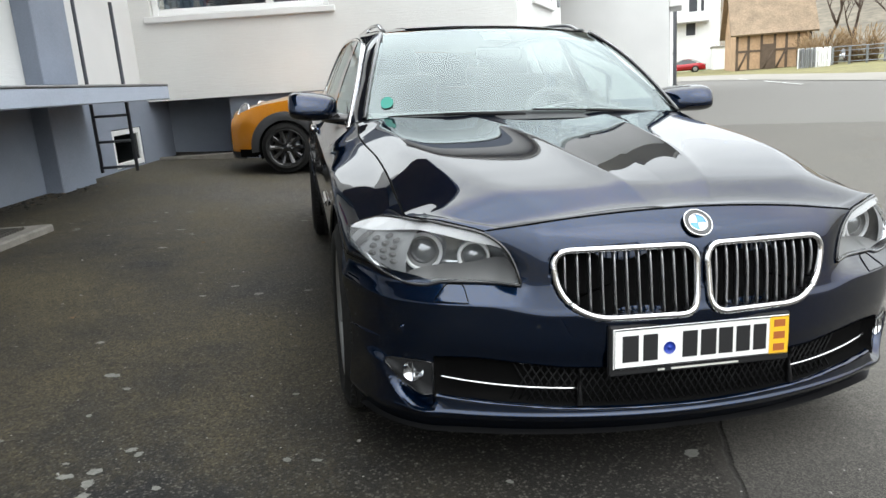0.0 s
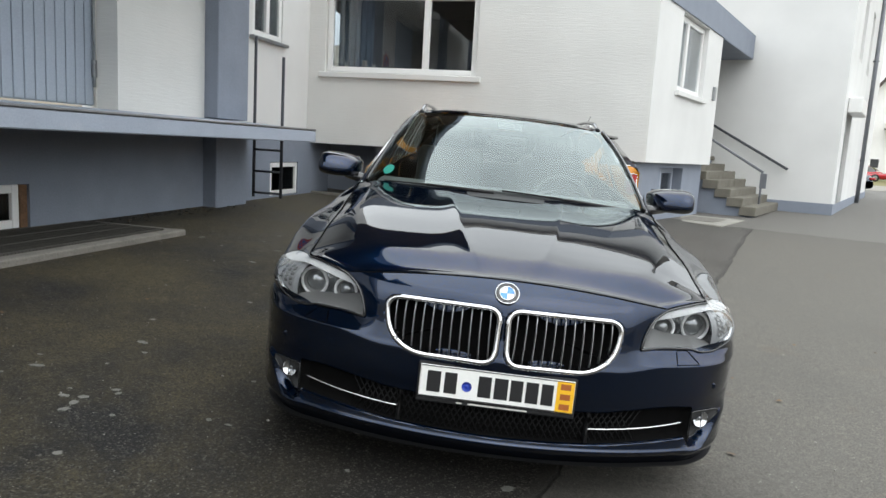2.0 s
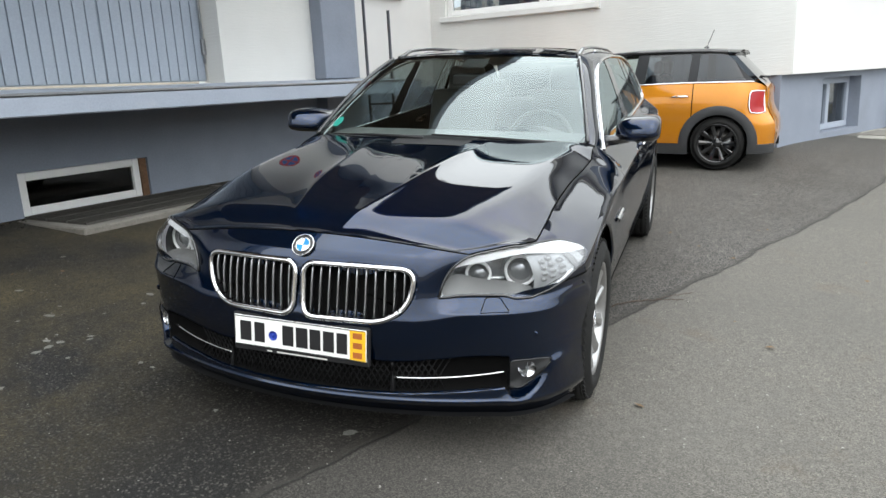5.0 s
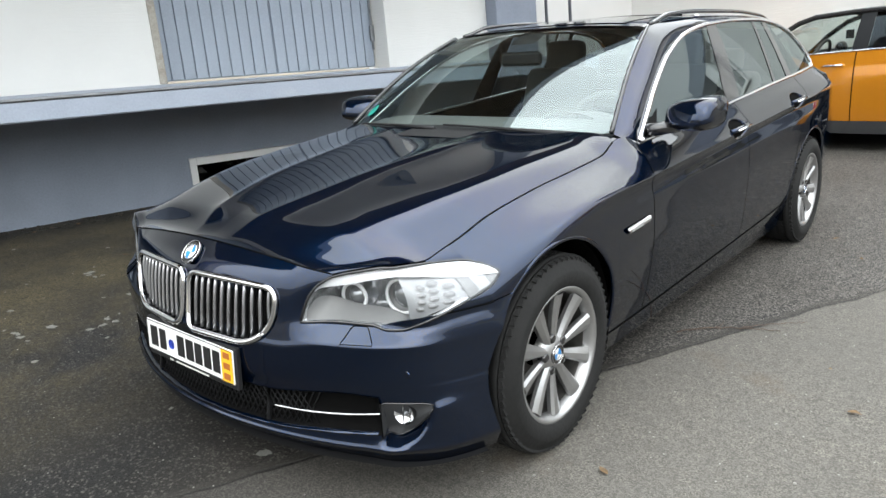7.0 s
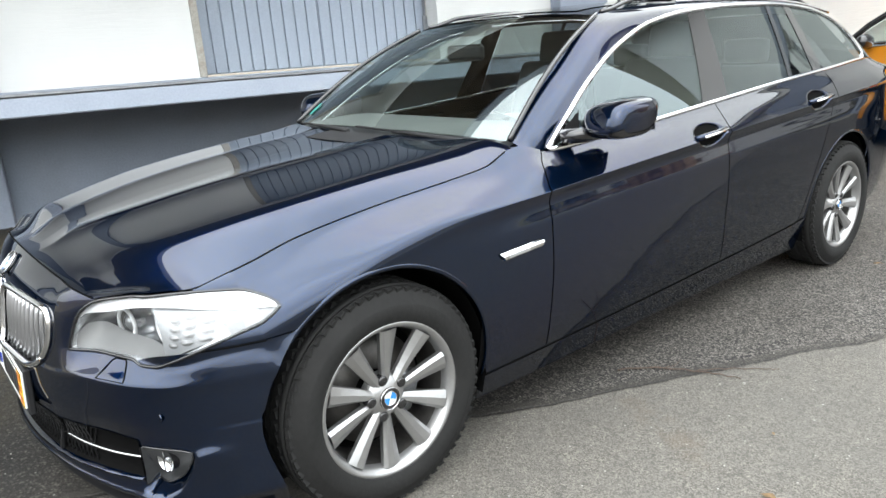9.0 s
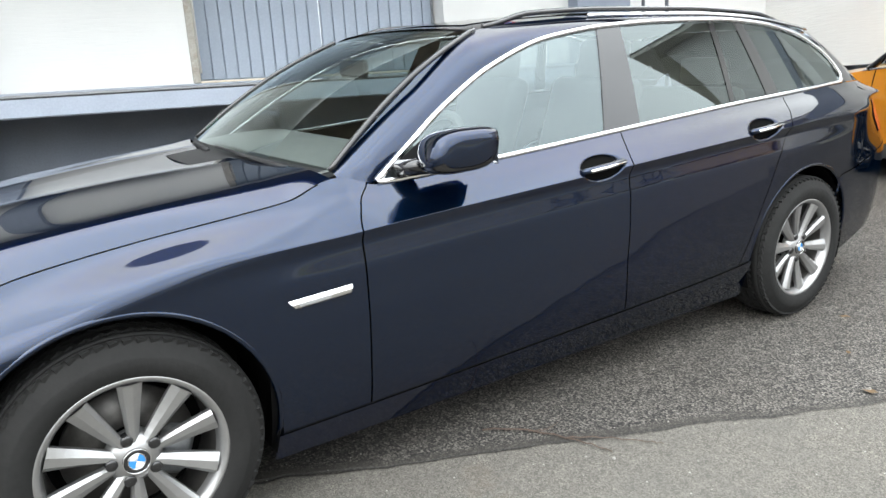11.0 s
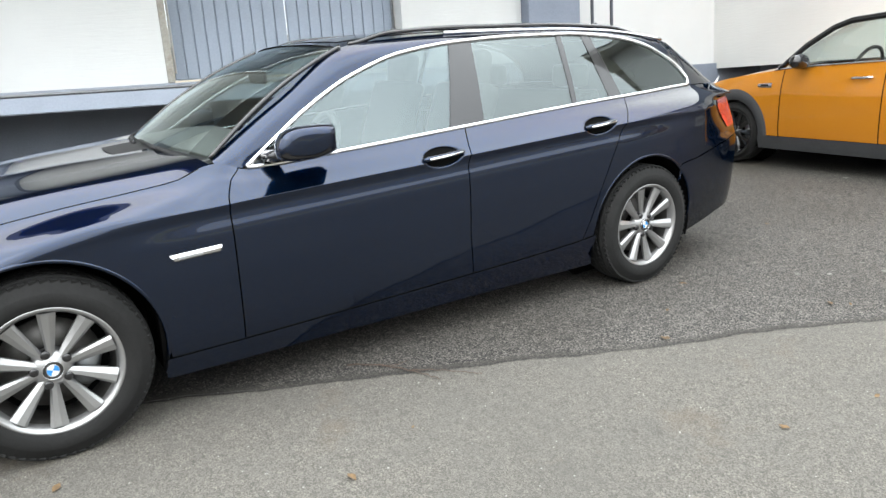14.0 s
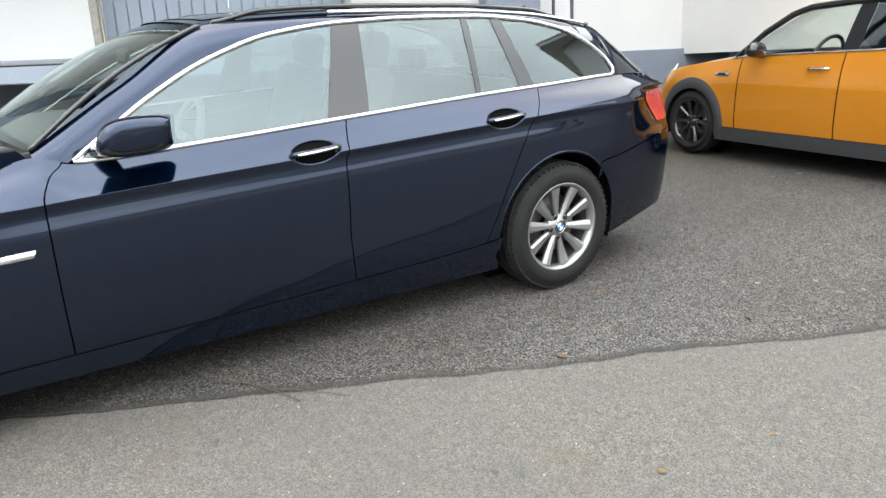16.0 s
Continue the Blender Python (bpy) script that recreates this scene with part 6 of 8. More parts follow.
# intake backing likewise carries its cavity shade in the colour
intake = part("lower_intake", slot_patch(-0.711, 0.711, 0.0025, 120), LINER_SHADE, CAR, "black mesh air intake")
mesh = bmesh.new()
for k in range(54):
    x = -0.58 + k * 0.0222
    for s in (1, -1):
        x2 = x + s * 0.062
        if abs(x2) < 0.53 and abs(x) < 0.53:
            tube([in_slot(x, slot_lo(abs(x)) + 0.010, 0.008), nose((x + x2) / 2, (slot_lo(abs(x)) + slot_hi(abs(x2))) / 2, -0.024), in_slot(x2, slot_hi(abs(x2)) - 0.010, 0.008)], 0.0026, 4, mesh)
part("intake_mesh", mesh, MESH_BLACK, intake)
for x in (-0.33, 0.33):
    part("intake_post", tube([in_slot(x, 0.262, 0.006), nose(x, 0.32, -0.020), in_slot(x, 0.37, 0.006)], 0.009, 6), PLASTIC, intake)

brow_lo = spline((0.528, 0.686), (0.545, 0.697), (0.600, 0.707), (0.650, 0.716), (0.710, 0.729), (0.790, 0.737), (0.855, 0.730), (0.890, 0.719), (0.930, 0.707), (0.983, 0.703))
bezel_hi = spline((0.497, 0.626), (0.530, 0.664), (0.560, 0.660), (0.620, 0.645), (0.700, 0.636), (0.760, 0.628), (0.805, 0.616))


def lamp_bowl(sg, a, b):
    """The hollow behind the lamp's cover."""
    x = 0.4915 + 0.4335 * a
    lo_, hi_ = lamp_low(x) + 0.001, lamp_top(x) - 0.001
    deep = 0.105 * smoothstep(0, 0.14, a) * (1 - smoothstep(0.68, 1.0, a)) * smoothstep(0, 0.16, b) * (1 - smoothstep(0.86, 1, b))
    p = nose(sg * x, lo_ + (hi_ - lo_) * b, 0.0)
    return p + Vector((-sg * 0.12 * deep, deep, 0))


for sg in (1, -1):
    part("chrome_strip", tube([nose(sg * x, 0.306 + 0.024 * ((x - 0.335) / 0.365) ** 2, -0.024) for x in np.linspace(0.335, 0.712, 24)], 0.0062, 8, flat=0.7), SATIN, CAR)

    def fog_pt(a, b, off=0.003):
        x = 0.713 + 0.114 * a
        z = fog_lo(x) + (fog_hi(x) - fog_lo(x)) * b
        return nose(sg * x, z, off - fog_in(x, z))
    fog = part("fog_lamp", grid(fog_pt, 24, 16), ARCH_GREY, CAR, "round fog lamp in a dark trim")
    rimline = [fog_pt(a, 0.0, 0.004) for a in np.linspace(0, 1, 14)] + [fog_pt(a, 1.0, 0.003) for a in np.linspace(1, 0, 14)]
    part("fog_trim_edge", tube(rimline, 0.0026, 5, closed=True), GLOSS_BLACK, fog)
    fc = nose(sg * 0.772, 0.341, -0.020)
    fn = Vector((sg * 0.34, -0.94, 0.05)).normalized()
    fmx = Matrix.Translation(fc) @ fn.to_track_quat("X", "Z").to_matrix().to_4x4()
    for nm, prof, mt in (("fog_reflector", [(0.0045, 0.0005), (0.0050, 0.012), (0.0095, 0.022), (0.0175, 0.030)], CHROME),
                         ("fog_barrel", [(0.0180, 0.0315), (0.0, 0.0325), (-0.02, 0.0325)], GLOSS_BLACK),
                         ("fog_bulb", [(0.016, 0.0005), (0.014, 0.006), (0.006, 0.008)], LENS),
                         ("fog_glass", [(0.0225, 0.0005), (0.0220, 0.018), (0.0180, 0.031)], LAMP_GLASS)):
        piece = lathe(prof, 28, "x")
        bmesh.ops.transform(piece, matrix=fmx, verts=piece.verts)
        part(nm, piece, mt, fog).visible_shadow = nm != "fog_glass"
    part("fog_rib", tube([fmx @ Vector((0.0205, 0.0, v)) for v in (-0.027, 0.027)], 0.0022, 5), GLOSS_BLACK, fog)

    # headlamp: hollow bowl, bezel, two ringed projectors, light strip along the brow, indicator cells
    lamp = part("headlamp", grid(lambda a, b: lamp_bowl(sg, a, b), 64, 28), LAMP_SILVER, CAR, "clear headlamp with ringed projectors")
    part("lamp_tip", on_nose((sg * 0.905, sg * 0.984, lambda x: lamp_low(abs(x)) + 0.001, lambda x: lamp_top(abs(x)) - 0.001), 0.0035, 16, 8), LAMP_BULB, lamp)
    part("lamp_bezel", grid(lambda a, b: nose(sg * (0.497 + 0.305 * a), lamp_low(0.497 + 0.305 * a) + 0.003 + (bezel_hi(0.497 + 0.305 * a) - lamp_low(0.497 + 0.305 * a) - 0.003) * b, -0.006 - 0.040 * b * smoothstep(0, 0.2, a)), 40, 10), LAMP_GREY, lamp, "smooth grey lamp bezel")
    part("lamp_brow", on_nose((sg * 0.530, sg * 0.980, lambda x: brow_lo(abs(x)), lambda x: max(lamp_top(abs(x)) - 0.003, brow_lo(abs(x)) + 0.001)), lambda x: -0.004 + 0.012 * smoothstep(0.84, 0.95, x), 50, 5), BROW_WHITE, lamp, "white daylight strip")
    part("lamp_brow_under", grid(lambda a, b: nose(sg * (0.535 + 0.37 * a), brow_lo(0.535 + 0.37 * a), -0.004 + 0.012 * smoothstep(0.84, 0.95, 0.535 + 0.37 * a) - 0.035 * b), 30, 2), SATIN, lamp)
    for r_ in range(4):
        for k in range(4):
            dx, dz = 0.828 + 0.026 * k + 0.006 * r_, 0.646 + 0.0185 * r_ + 0.007 * k
            if lamp_low(dx) + 0.014 < dz < brow_lo(dx) - 0.006:
                part("indicator_cell", grid(lambda a, b: nose(sg * (dx + 0.0105 * b * math.cos(a * 6.2832)), dz + 0.0078 * b * math.sin(a * 6.2832), -0.012 + 0.0185 * smoothstep(0.84, 0.93, dx) - 0.003 * b), 6, 1), LAMP_BULB, lamp)
    part("indicator_plate", on_nose((sg * 0.800, sg * 0.938, lambda x: lamp_low(abs(x)) + 0.006, lambda x: brow_lo(abs(x)) - 0.001), lambda x: -0.020 + 0.0245 * smoothstep(0.84, 0.93, x), 16, 6), LAMP_WHITE, lamp)
    for hx, hy, hz, hr in ((0.575, -0.562, 0.657, 0.040), (0.706, -0.500, 0.663, 0.050)):
        hm_ = Matrix.Translation((sg * hx, hy, hz)) @ Vector((sg * 0.20, -0.98, 0.02)).normalized().to_track_quat("X", "Z").to_matrix().to_4x4()
        for nm, prof, mt in (("projector", [(0.016, 0.0005), (0.0145, hr * 0.28), (0.0095, hr * 0.52), (0.0, hr * 0.74)], LENS),
                             ("projector_collar", [(0.0, hr * 0.72), (0.004, hr * 0.80), (0.002, hr * 0.92), (0.008, hr * 0.97)], LAMP_GREY),
                             ("projector_barrel", [(0.012, hr * 1.0), (-0.030, hr * 1.12), (-0.060, hr * 1.15)], SATIN)):
            piece = lathe(prof, 32, "x")
            bmesh.ops.transform(piece, matrix=hm_, verts=piece.verts)
            part(nm, piece, mt, lamp)
        part("projector_ring", tube([hm_ @ Vector((0.011, math.cos(t) * hr * 1.01, math.sin(t) * hr * 1.01)) for t in np.linspace(0, 2 * math.pi, 36, endpoint=False)], 0.0055, 8, closed=True), RING_WHITE, lamp, "pale light ring")
    edge = [nose(sg * x, lamp_low(x), 0.003) for x in np.linspace(0.490, 0.987, 50)] + [nose(sg * x, lamp_top(x), 0.003) for x in np.linspace(0.987, 0.490, 60)]
    part("lamp_edge", tube(edge, 0.0045, 6, closed=True), GLOSS_BLACK, lamp)
    cover = part("lamp_cover", on_nose((sg * 0.491, sg * 0.986, lambda x: lamp_low(abs(x)), lambda x: max(lamp_top(abs(x)), lamp_low(abs(x)) + 0.001)), lambda x: 0.006 + 0.007 * smoothstep(0.84, 0.92, x), 60, 14), LAMP_GLASS, lamp)
    cover.visible_shadow = False
    # washer flap
    wf = [nose(sg * x, z, 0.0015) for x, z in ((0.619, 0.556), (0.623, 0.563), (0.638, 0.590), (0.646, 0.595), (0.682, 0.595), (0.689, 0.590), (0.705, 0.563), (0.706, 0.556))]
    part("washer_flap", tube(wf, 0.0015, 4, closed=True), LINER_SHADE, CAR)
    part("bumper_gap", tube([nose(sg * x, bumper_z1(x) + 0.0, 0.001) for x in np.linspace(0.86, 0.93, 10)], 0.0026, 5), LINER_SHADE, CAR)
    # parking sensor
    sc = nose(sg * 0.782, 0.470, 0.0)
    part("parking_sensor", lathe([(-0.001, 0.0005), (-0.0022, 0.009), (-0.001, 0.0105), (0.001, 0.011)], 16, "y", centre=sc), NAVY, CAR)


# cowl and wipers
part("cowl", grid(lambda a, b: Vector(((2 * a - 1) * 0.73, 0.40 + 0.17 * (2 * a - 1) ** 2 + (0.225 - 0.06 * (2 * a - 1) ** 2) * b, 0.972 - 0.03 * (2 * a - 1) ** 2 + 0.02 * b)), 20, 3), PLASTIC, CAR)
for x0, x1 in ((0.60, -0.02), (-0.06, -0.64)):
    arm = part("wiper", tube([screen(0.5 + (x0 + (x1 - x0) * f) / 1.47, -0.026 + 0.022 * f) + Vector((0, -0.008, 0.000 + 0.005 * math.sin(math.pi * f))) for f in (0.0, 0.15, 0.3, 0.45, 0.6)], lambda f: 0.011 - 0.004 * f, 6), PLASTIC, CAR)
    part("wiper_blade", tube([screen(0.5 + (x0 + (x1 - x0) * f) / 1.47, -0.020 + 0.020 * f) + Vector((0, -0.004, 0.003)) for f in np.linspace(0.12, 1.0, 9)], 0.0065, 6, flat=0.7), PLASTIC, arm)
part("sensor_block", grid(lambda a, b: screen(0.44 + 0.12 * a, 0.80 + 0.16 * b) + Vector((0, 0.012, -0.01)), 4, 4), PLASTIC, CAR)
part("sticker", grid(lambda a, b: screen(0.058 - 0.019 * math.cos(a * 6.2832) * b, 0.115 + 0.048 * math.sin(a * 6.2832) * b) + Vector((0, -0.004, 0.004)), 20, 2), STICKER, CAR, "round green windscreen sticker")

# cabin
part("dashboard", grid(lambda a, b: Vector(((2 * a - 1) * 0.69, 0.62 + 0.62 * b, 0.955 + 0.03 * math.sin(b * 3) - 0.25 * smoothstep(0.8, 1, b))), 16, 12), DASH, CAR)
part("instrument_hood", grid(lambda a, b: Vector((0.37 + (2 * a - 1) * 0.19, 0.98 + 0.2 * b, 0.965 + 0.055 * math.sin(math.pi * a) * (1 - 0.3 * b))), 12, 4), DASH, CAR)
wheel_c = Vector((0.37, 1.28, 0.90))
part("steering_wheel", tube([wheel_c + Vector((math.cos(t) * 0.185, math.sin(t) * 0.07, math.sin(t) * 0.17)) for t in np.linspace(0, 2 * math.pi, 32, endpoint=False)], 0.017, 8, closed=True), LEATHER, CAR)
part("steering_hub", box(0.29, 0.45, 1.25, 1.30, 0.86, 0.94, 0.02), DASH, CAR, smooth=False)
for sx in (0.37, -0.37):
    st = part("seat", box(sx - 0.25, sx + 0.25, 1.45, 1.98, 0.45, 0.62, 0.05, seg=3), LEATHER, CAR, "dark leather seat")
    part("seat_back", box(-0.24, 0.24, -0.06, 0.07, 0, 0.62, 0.05, seg=3, m=Matrix.Translation((sx, 1.95, 0.58)) @ Matrix.Rotation(radians(-20), 4, "X")), LEATHER, st)
    part("head_rest", box(-0.13, 0.13, -0.05, 0.05, 0, 0.19, 0.04, seg=3, m=Matrix.Translation((sx, 2.18, 1.14)) @ Matrix.Rotation(radians(-10), 4, "X")), LEATHER, st)
rs = part("rear_bench", box(-0.62, 0.62, 2.35, 2.8, 0.45, 0.62, 0.05, seg=3), LEATHER, CAR)
part("bench_back", box(-0.62, 0.62, 2.78, 2.92, 0.55, 1.08, 0.05, seg=3), LEATHER, rs)
for sx in (0.38, -0.38):
    part("head_rest", box(sx - 0.12, sx + 0.12, 2.84, 2.93, 1.09, 1.22, 0.03, seg=2), LEATHER, rs)
part("cabin_floor", box(-0.72, 0.72, 0.6, 3.7, 0.36, 0.43), LINER_SHADE, CAR, smooth=False)
part("luggage_cover", box(-0.66, 0.66, 2.95, 3.7, 0.98, 1.0), LINER_SHADE, CAR, smooth=False)
part("head_lining", grid(lambda a, b: roof_pt(0.03 + 0.94 * a, 0.03 + 0.94 * b) - Vector((0, 0, 0.025)), 10, 10), surface("head_lining", (0.46, 0.45, 0.42), 0.9), CAR)
part("inner_mirror", box(-0.12, 0.12, 1.14, 1.16, 1.22, 1.29, 0.015), PLASTIC, CAR, smooth=False)


# ---- wheels ----
def wheel(car, c, sg, r, width, rim_r, spokes, rim_mat, hub_badge, spin=0.0):
    """Tyre with grooves, alloy rim with paired spokes, disc and hub."""
    prof = [(-width / 2 + 0.01, rim_r - 0.01), (-width / 2, rim_r + 0.02), (-width / 2 - 0.004, (rim_r + r) / 2), (-width / 2 + 0.012, r - 0.022), (-width / 2 + 0.03, r - 0.006)]
    for k in range(4):
        x0 = -width / 2 + 0.045 + k * (width - 0.09) / 3.2
        prof += [(x0, r), (x0 + 0.022, r), (x0 + 0.024, r - 0.008), (x0 + 0.031, r - 0.008)]
    prof += [(width / 2 - 0.03, r - 0.004), (width / 2 - 0.012, r - 0.020), (width / 2 + 0.003, r - 0.05), (width / 2 + 0.006, (rim_r + r) / 2), (width / 2 + 0.003, rim_r + 0.022), (width / 2 - 0.006, rim_r + 0.004), (width / 2 - 0.02, rim_r - 0.01)]
    base = Matrix.Translation(c) @ Matrix.Scale(sg, 4, (1, 0, 0)) @ Matrix.Rotation(spin, 4, "X")
    ty = lathe(prof, 72, "x")
    ty_ob = part("wheel", ty, RUBBER, car, "black tyre on alloy rim")
    ty_ob.matrix_basis = base
    nb = 64
    blocks = bmesh.new()
    for k in range(nb):
        for s in (1, -1):
            t = (k + 0.25 * s) / nb * 2 * math.pi
            turn_m = Matrix.Rotation(t, 4, "X")
            box(-0.021, 0.021, -0.0105, 0.0105, -0.012, 0.0, bm=blocks, m=turn_m @ Matrix.Translation((s * (width / 2 - 0.032), 0, r - 0.0055)) @ Matrix.Rotation(s * 0.30, 4, "Z") @ Matrix.Rotation(s * 0.20, 4, "Y"))
            box(-0.018, 0.018, -0.0095, 0.0095, -0.012, 0.0, bm=blocks, m=turn_m @ Matrix.Translation((s * 0.030, 0, r + 0.0015)) @ Matrix.Rotation(s * 0.55, 4, "Z"))
    part("tread", blocks, RUBBER, ty_ob, smooth=False)
    face = width / 2 - 0.016
    rim = lathe([(face - 0.030, rim_r - 0.022), (face - 0.012, rim_r - 0.018), (face + 0.004, rim_r - 0.010), (face + 0.010, rim_r - 0.002), (face + 0.010, rim_r + 0.004), (face + 0.002, rim_r + 0.008), (face - 0.012, rim_r + 0.006)], 64, "x")
    rim_ob = part("rim", rim, rim_mat, ty_ob, "ten-spoke silver alloy rim" if rim_mat is ALLOY else "black alloy rim")
    part("barrel", lathe([(face - 0.15, rim_r - 0.03), (face - 0.05, rim_r - 0.026), (face - 0.029, rim_r - 0.0225)], 48, "x"), DISC, ty_ob)
    sp = bmesh.new()
    for k in range(spokes):
        pair = k % 2
        t0 = (k // 2) * (4 * math.pi / spokes) + (0.314 if pair else -0.314) * (10 / spokes)
        t1 = (k // 2) * (4 * math.pi / spokes) + (0.314 if pair else -0.314) * (10 / spokes)
        for i in range(1):
            def sp_pt(a, b, t0=t0, t1=t1, pair=pair):
                rad = 0.045 + (rim_r - 0.018 - 0.045) * b
                th = t1 * (1 - b) + t0 * b
                wv = 0.0125 + 0.0175 * b
                d = 0.013 * (1 - 0.1 * b)
                off_w, off_d = (v * q for v, q in zip(((1, -1), (1, 0.30), (0.62, 1), (-0.20, 0.90), (-1, 0.10), (-1, -1))[int(round(a * 6)) % 6], (wv, d)))
                off_w = off_w if pair else -off_w
                x = face - 0.030 + 0.020 * b + off_d - 0.003 * math.sin(b * math.pi)
                return (x, rad * math.sin(th) + off_w * math.cos(th), rad * math.cos(th) - off_w * math.sin(th))
            grid(sp_pt, 6, 8, sp, closed_u=True)
    part("spokes", sp, rim_mat, ty_ob, smooth=False)
    part("hub", lathe([(face - 0.06, 0.072), (face - 0.034, 0.068), (face - 0.022, 0.056), (face - 0.014, 0.040), (face - 0.012, 0.034)], 40, "x"), rim_mat, ty_ob)
    for k in range(5):
        t = k * 2 * math.pi / 5
        part("bolt", lathe([(face - 0.012, 0.0005), (face - 0.012, 0.012), (face - 0.015, 0.016), (face - 0.04, 0.016)], 10, "x", centre=(0, math.sin(t + 0.63) * 0.058, math.cos(t + 0.63) * 0.058)), GLOSS_BLACK, ty_ob)
    part("brake_disc", lathe([(face - 0.10, 0.06), (face - 0.10, 0.165), (face - 0.115, 0.168)], 40, "x"), DISC, ty_ob)
    part("wheel_back", lathe([(face - 0.14, 0.0005), (face - 0.14, rim_r - 0.028)], 40, "x"), LINER_SHADE, ty_ob)
    part("caliper", box(face - 0.12, face - 0.07, 0.07, 0.16, -0.07, 0.07, 0.02), GALV, ty_ob)
    if hub_badge:
        badge((face - 0.012, 0, 0), (1, 0, 0), 0.034, ty_ob)
    else:
        part("cap", lathe([(face - 0.008, 0.0005), (face - 0.010, 0.028), (face - 0.016, 0.034)], 24, "x"), GLOSS_BLACK, ty_ob)
    return ty_ob


for sg in (1, -1):
    for yc in (0.0, WB):
        wheel(CAR, (sg * 0.813, yc + 0.004, HUB), sg, 0.337, 0.220, 0.228, 10, ALLOY, True, radians(-22 if yc == 0 else -8))


PILLAR = surface("pillar_black", (0.012, 0.013, 0.015), 0.35, vary=0.1, spec=0.3)
MINI_CLEAR = glass("clear_glass", (0.84, 0.90, 0.88), 1.55)
MINI_GLASS = glass("smoked_glass", (0.16, 0.19, 0.23), 1.55)


# ---- the small orange hatchback, parked across behind the estate car ----
ma = math.atan2(-0.350, 2.543) - math.pi / 2
mo = Vector((-0.996, 7.385, 0))
m_front, m_rear = mo, mo + Vector((math.cos(ma + math.pi / 2), math.sin(ma + math.pi / 2), 0)) * 2.567
z_f, z_r = 0.178, 0.098
HATCH = holder("hatchback", "orange five-door hatchback with black roof and wheels", "car",
              Matrix.Translation((mo.x, mo.y, z_f)) @ Matrix.Rotation(ma, 4, "Z") @ Matrix.Rotation(math.atan2(z_r - z_f, 2.567), 4, "X"))
MWB, MHUB, MR = 2.567, 0.308, 0.345
mw = spline((-0.70, 0.60), (-0.55, 0.735), (-0.36, 0.812), (0.0, 0.850), (0.6, 0.858), (1.5, 0.863), (2.4, 0.862), (2.72, 0.850), (2.90, 0.815), (3.02, 0.755), (3.11, 0.66), (3.17, 0.52))
m_belt = spline((-0.70, 0.66), (-0.55, 0.745), (-0.3, 0.825), (0.0, 0.872), (0.4, 0.918), (0.62, 0.940), (1.5, 0.980), (2.3, 1.005), (2.95, 1.010), (3.06, 0.99), (3.17, 0.93))
m_bx = spline((-0.70, 0.52), (-0.55, 0.645), (-0.3, 0.735), (0.0, 0.772), (0.4, 0.785), (0.62, 0.800), (2.6, 0.800), (2.85, 0.765), (3.02, 0.70), (3.10, 0.62), (3.17, 0.48))


def mx(y, z):
    w, zb, xb = mw(y), m_belt(y), m_bx(y)
    if z < 0.45:
        return w - 0.03 * ((0.45 - z) / 0.25) ** 2
    t = min(1.0, (z - 0.45) / max(0.05, zb - 0.45))
    return w - (w - xb) * t**3.2


def m_panel(sgn, y0, y1, lo, hi, nu, nv, off=0.0):
    def f(a, b):
        y = y0 + (y1 - y0) * a
        z = lo(y) + (hi(y) - lo(y)) * b
        return (sgn * (mx(y, z) + off), y - 0.10 * smoothstep(0.50, 0.74, z) * smoothstep(2.72, 3.17, y), z)
    return grid(f, nu, nv)


def m_low(y, base):
    for yc in (0.0, MWB):
        d = abs(y - yc)
        if d < MR:
            return MHUB + math.sqrt(MR**2 - d * d)
    return base


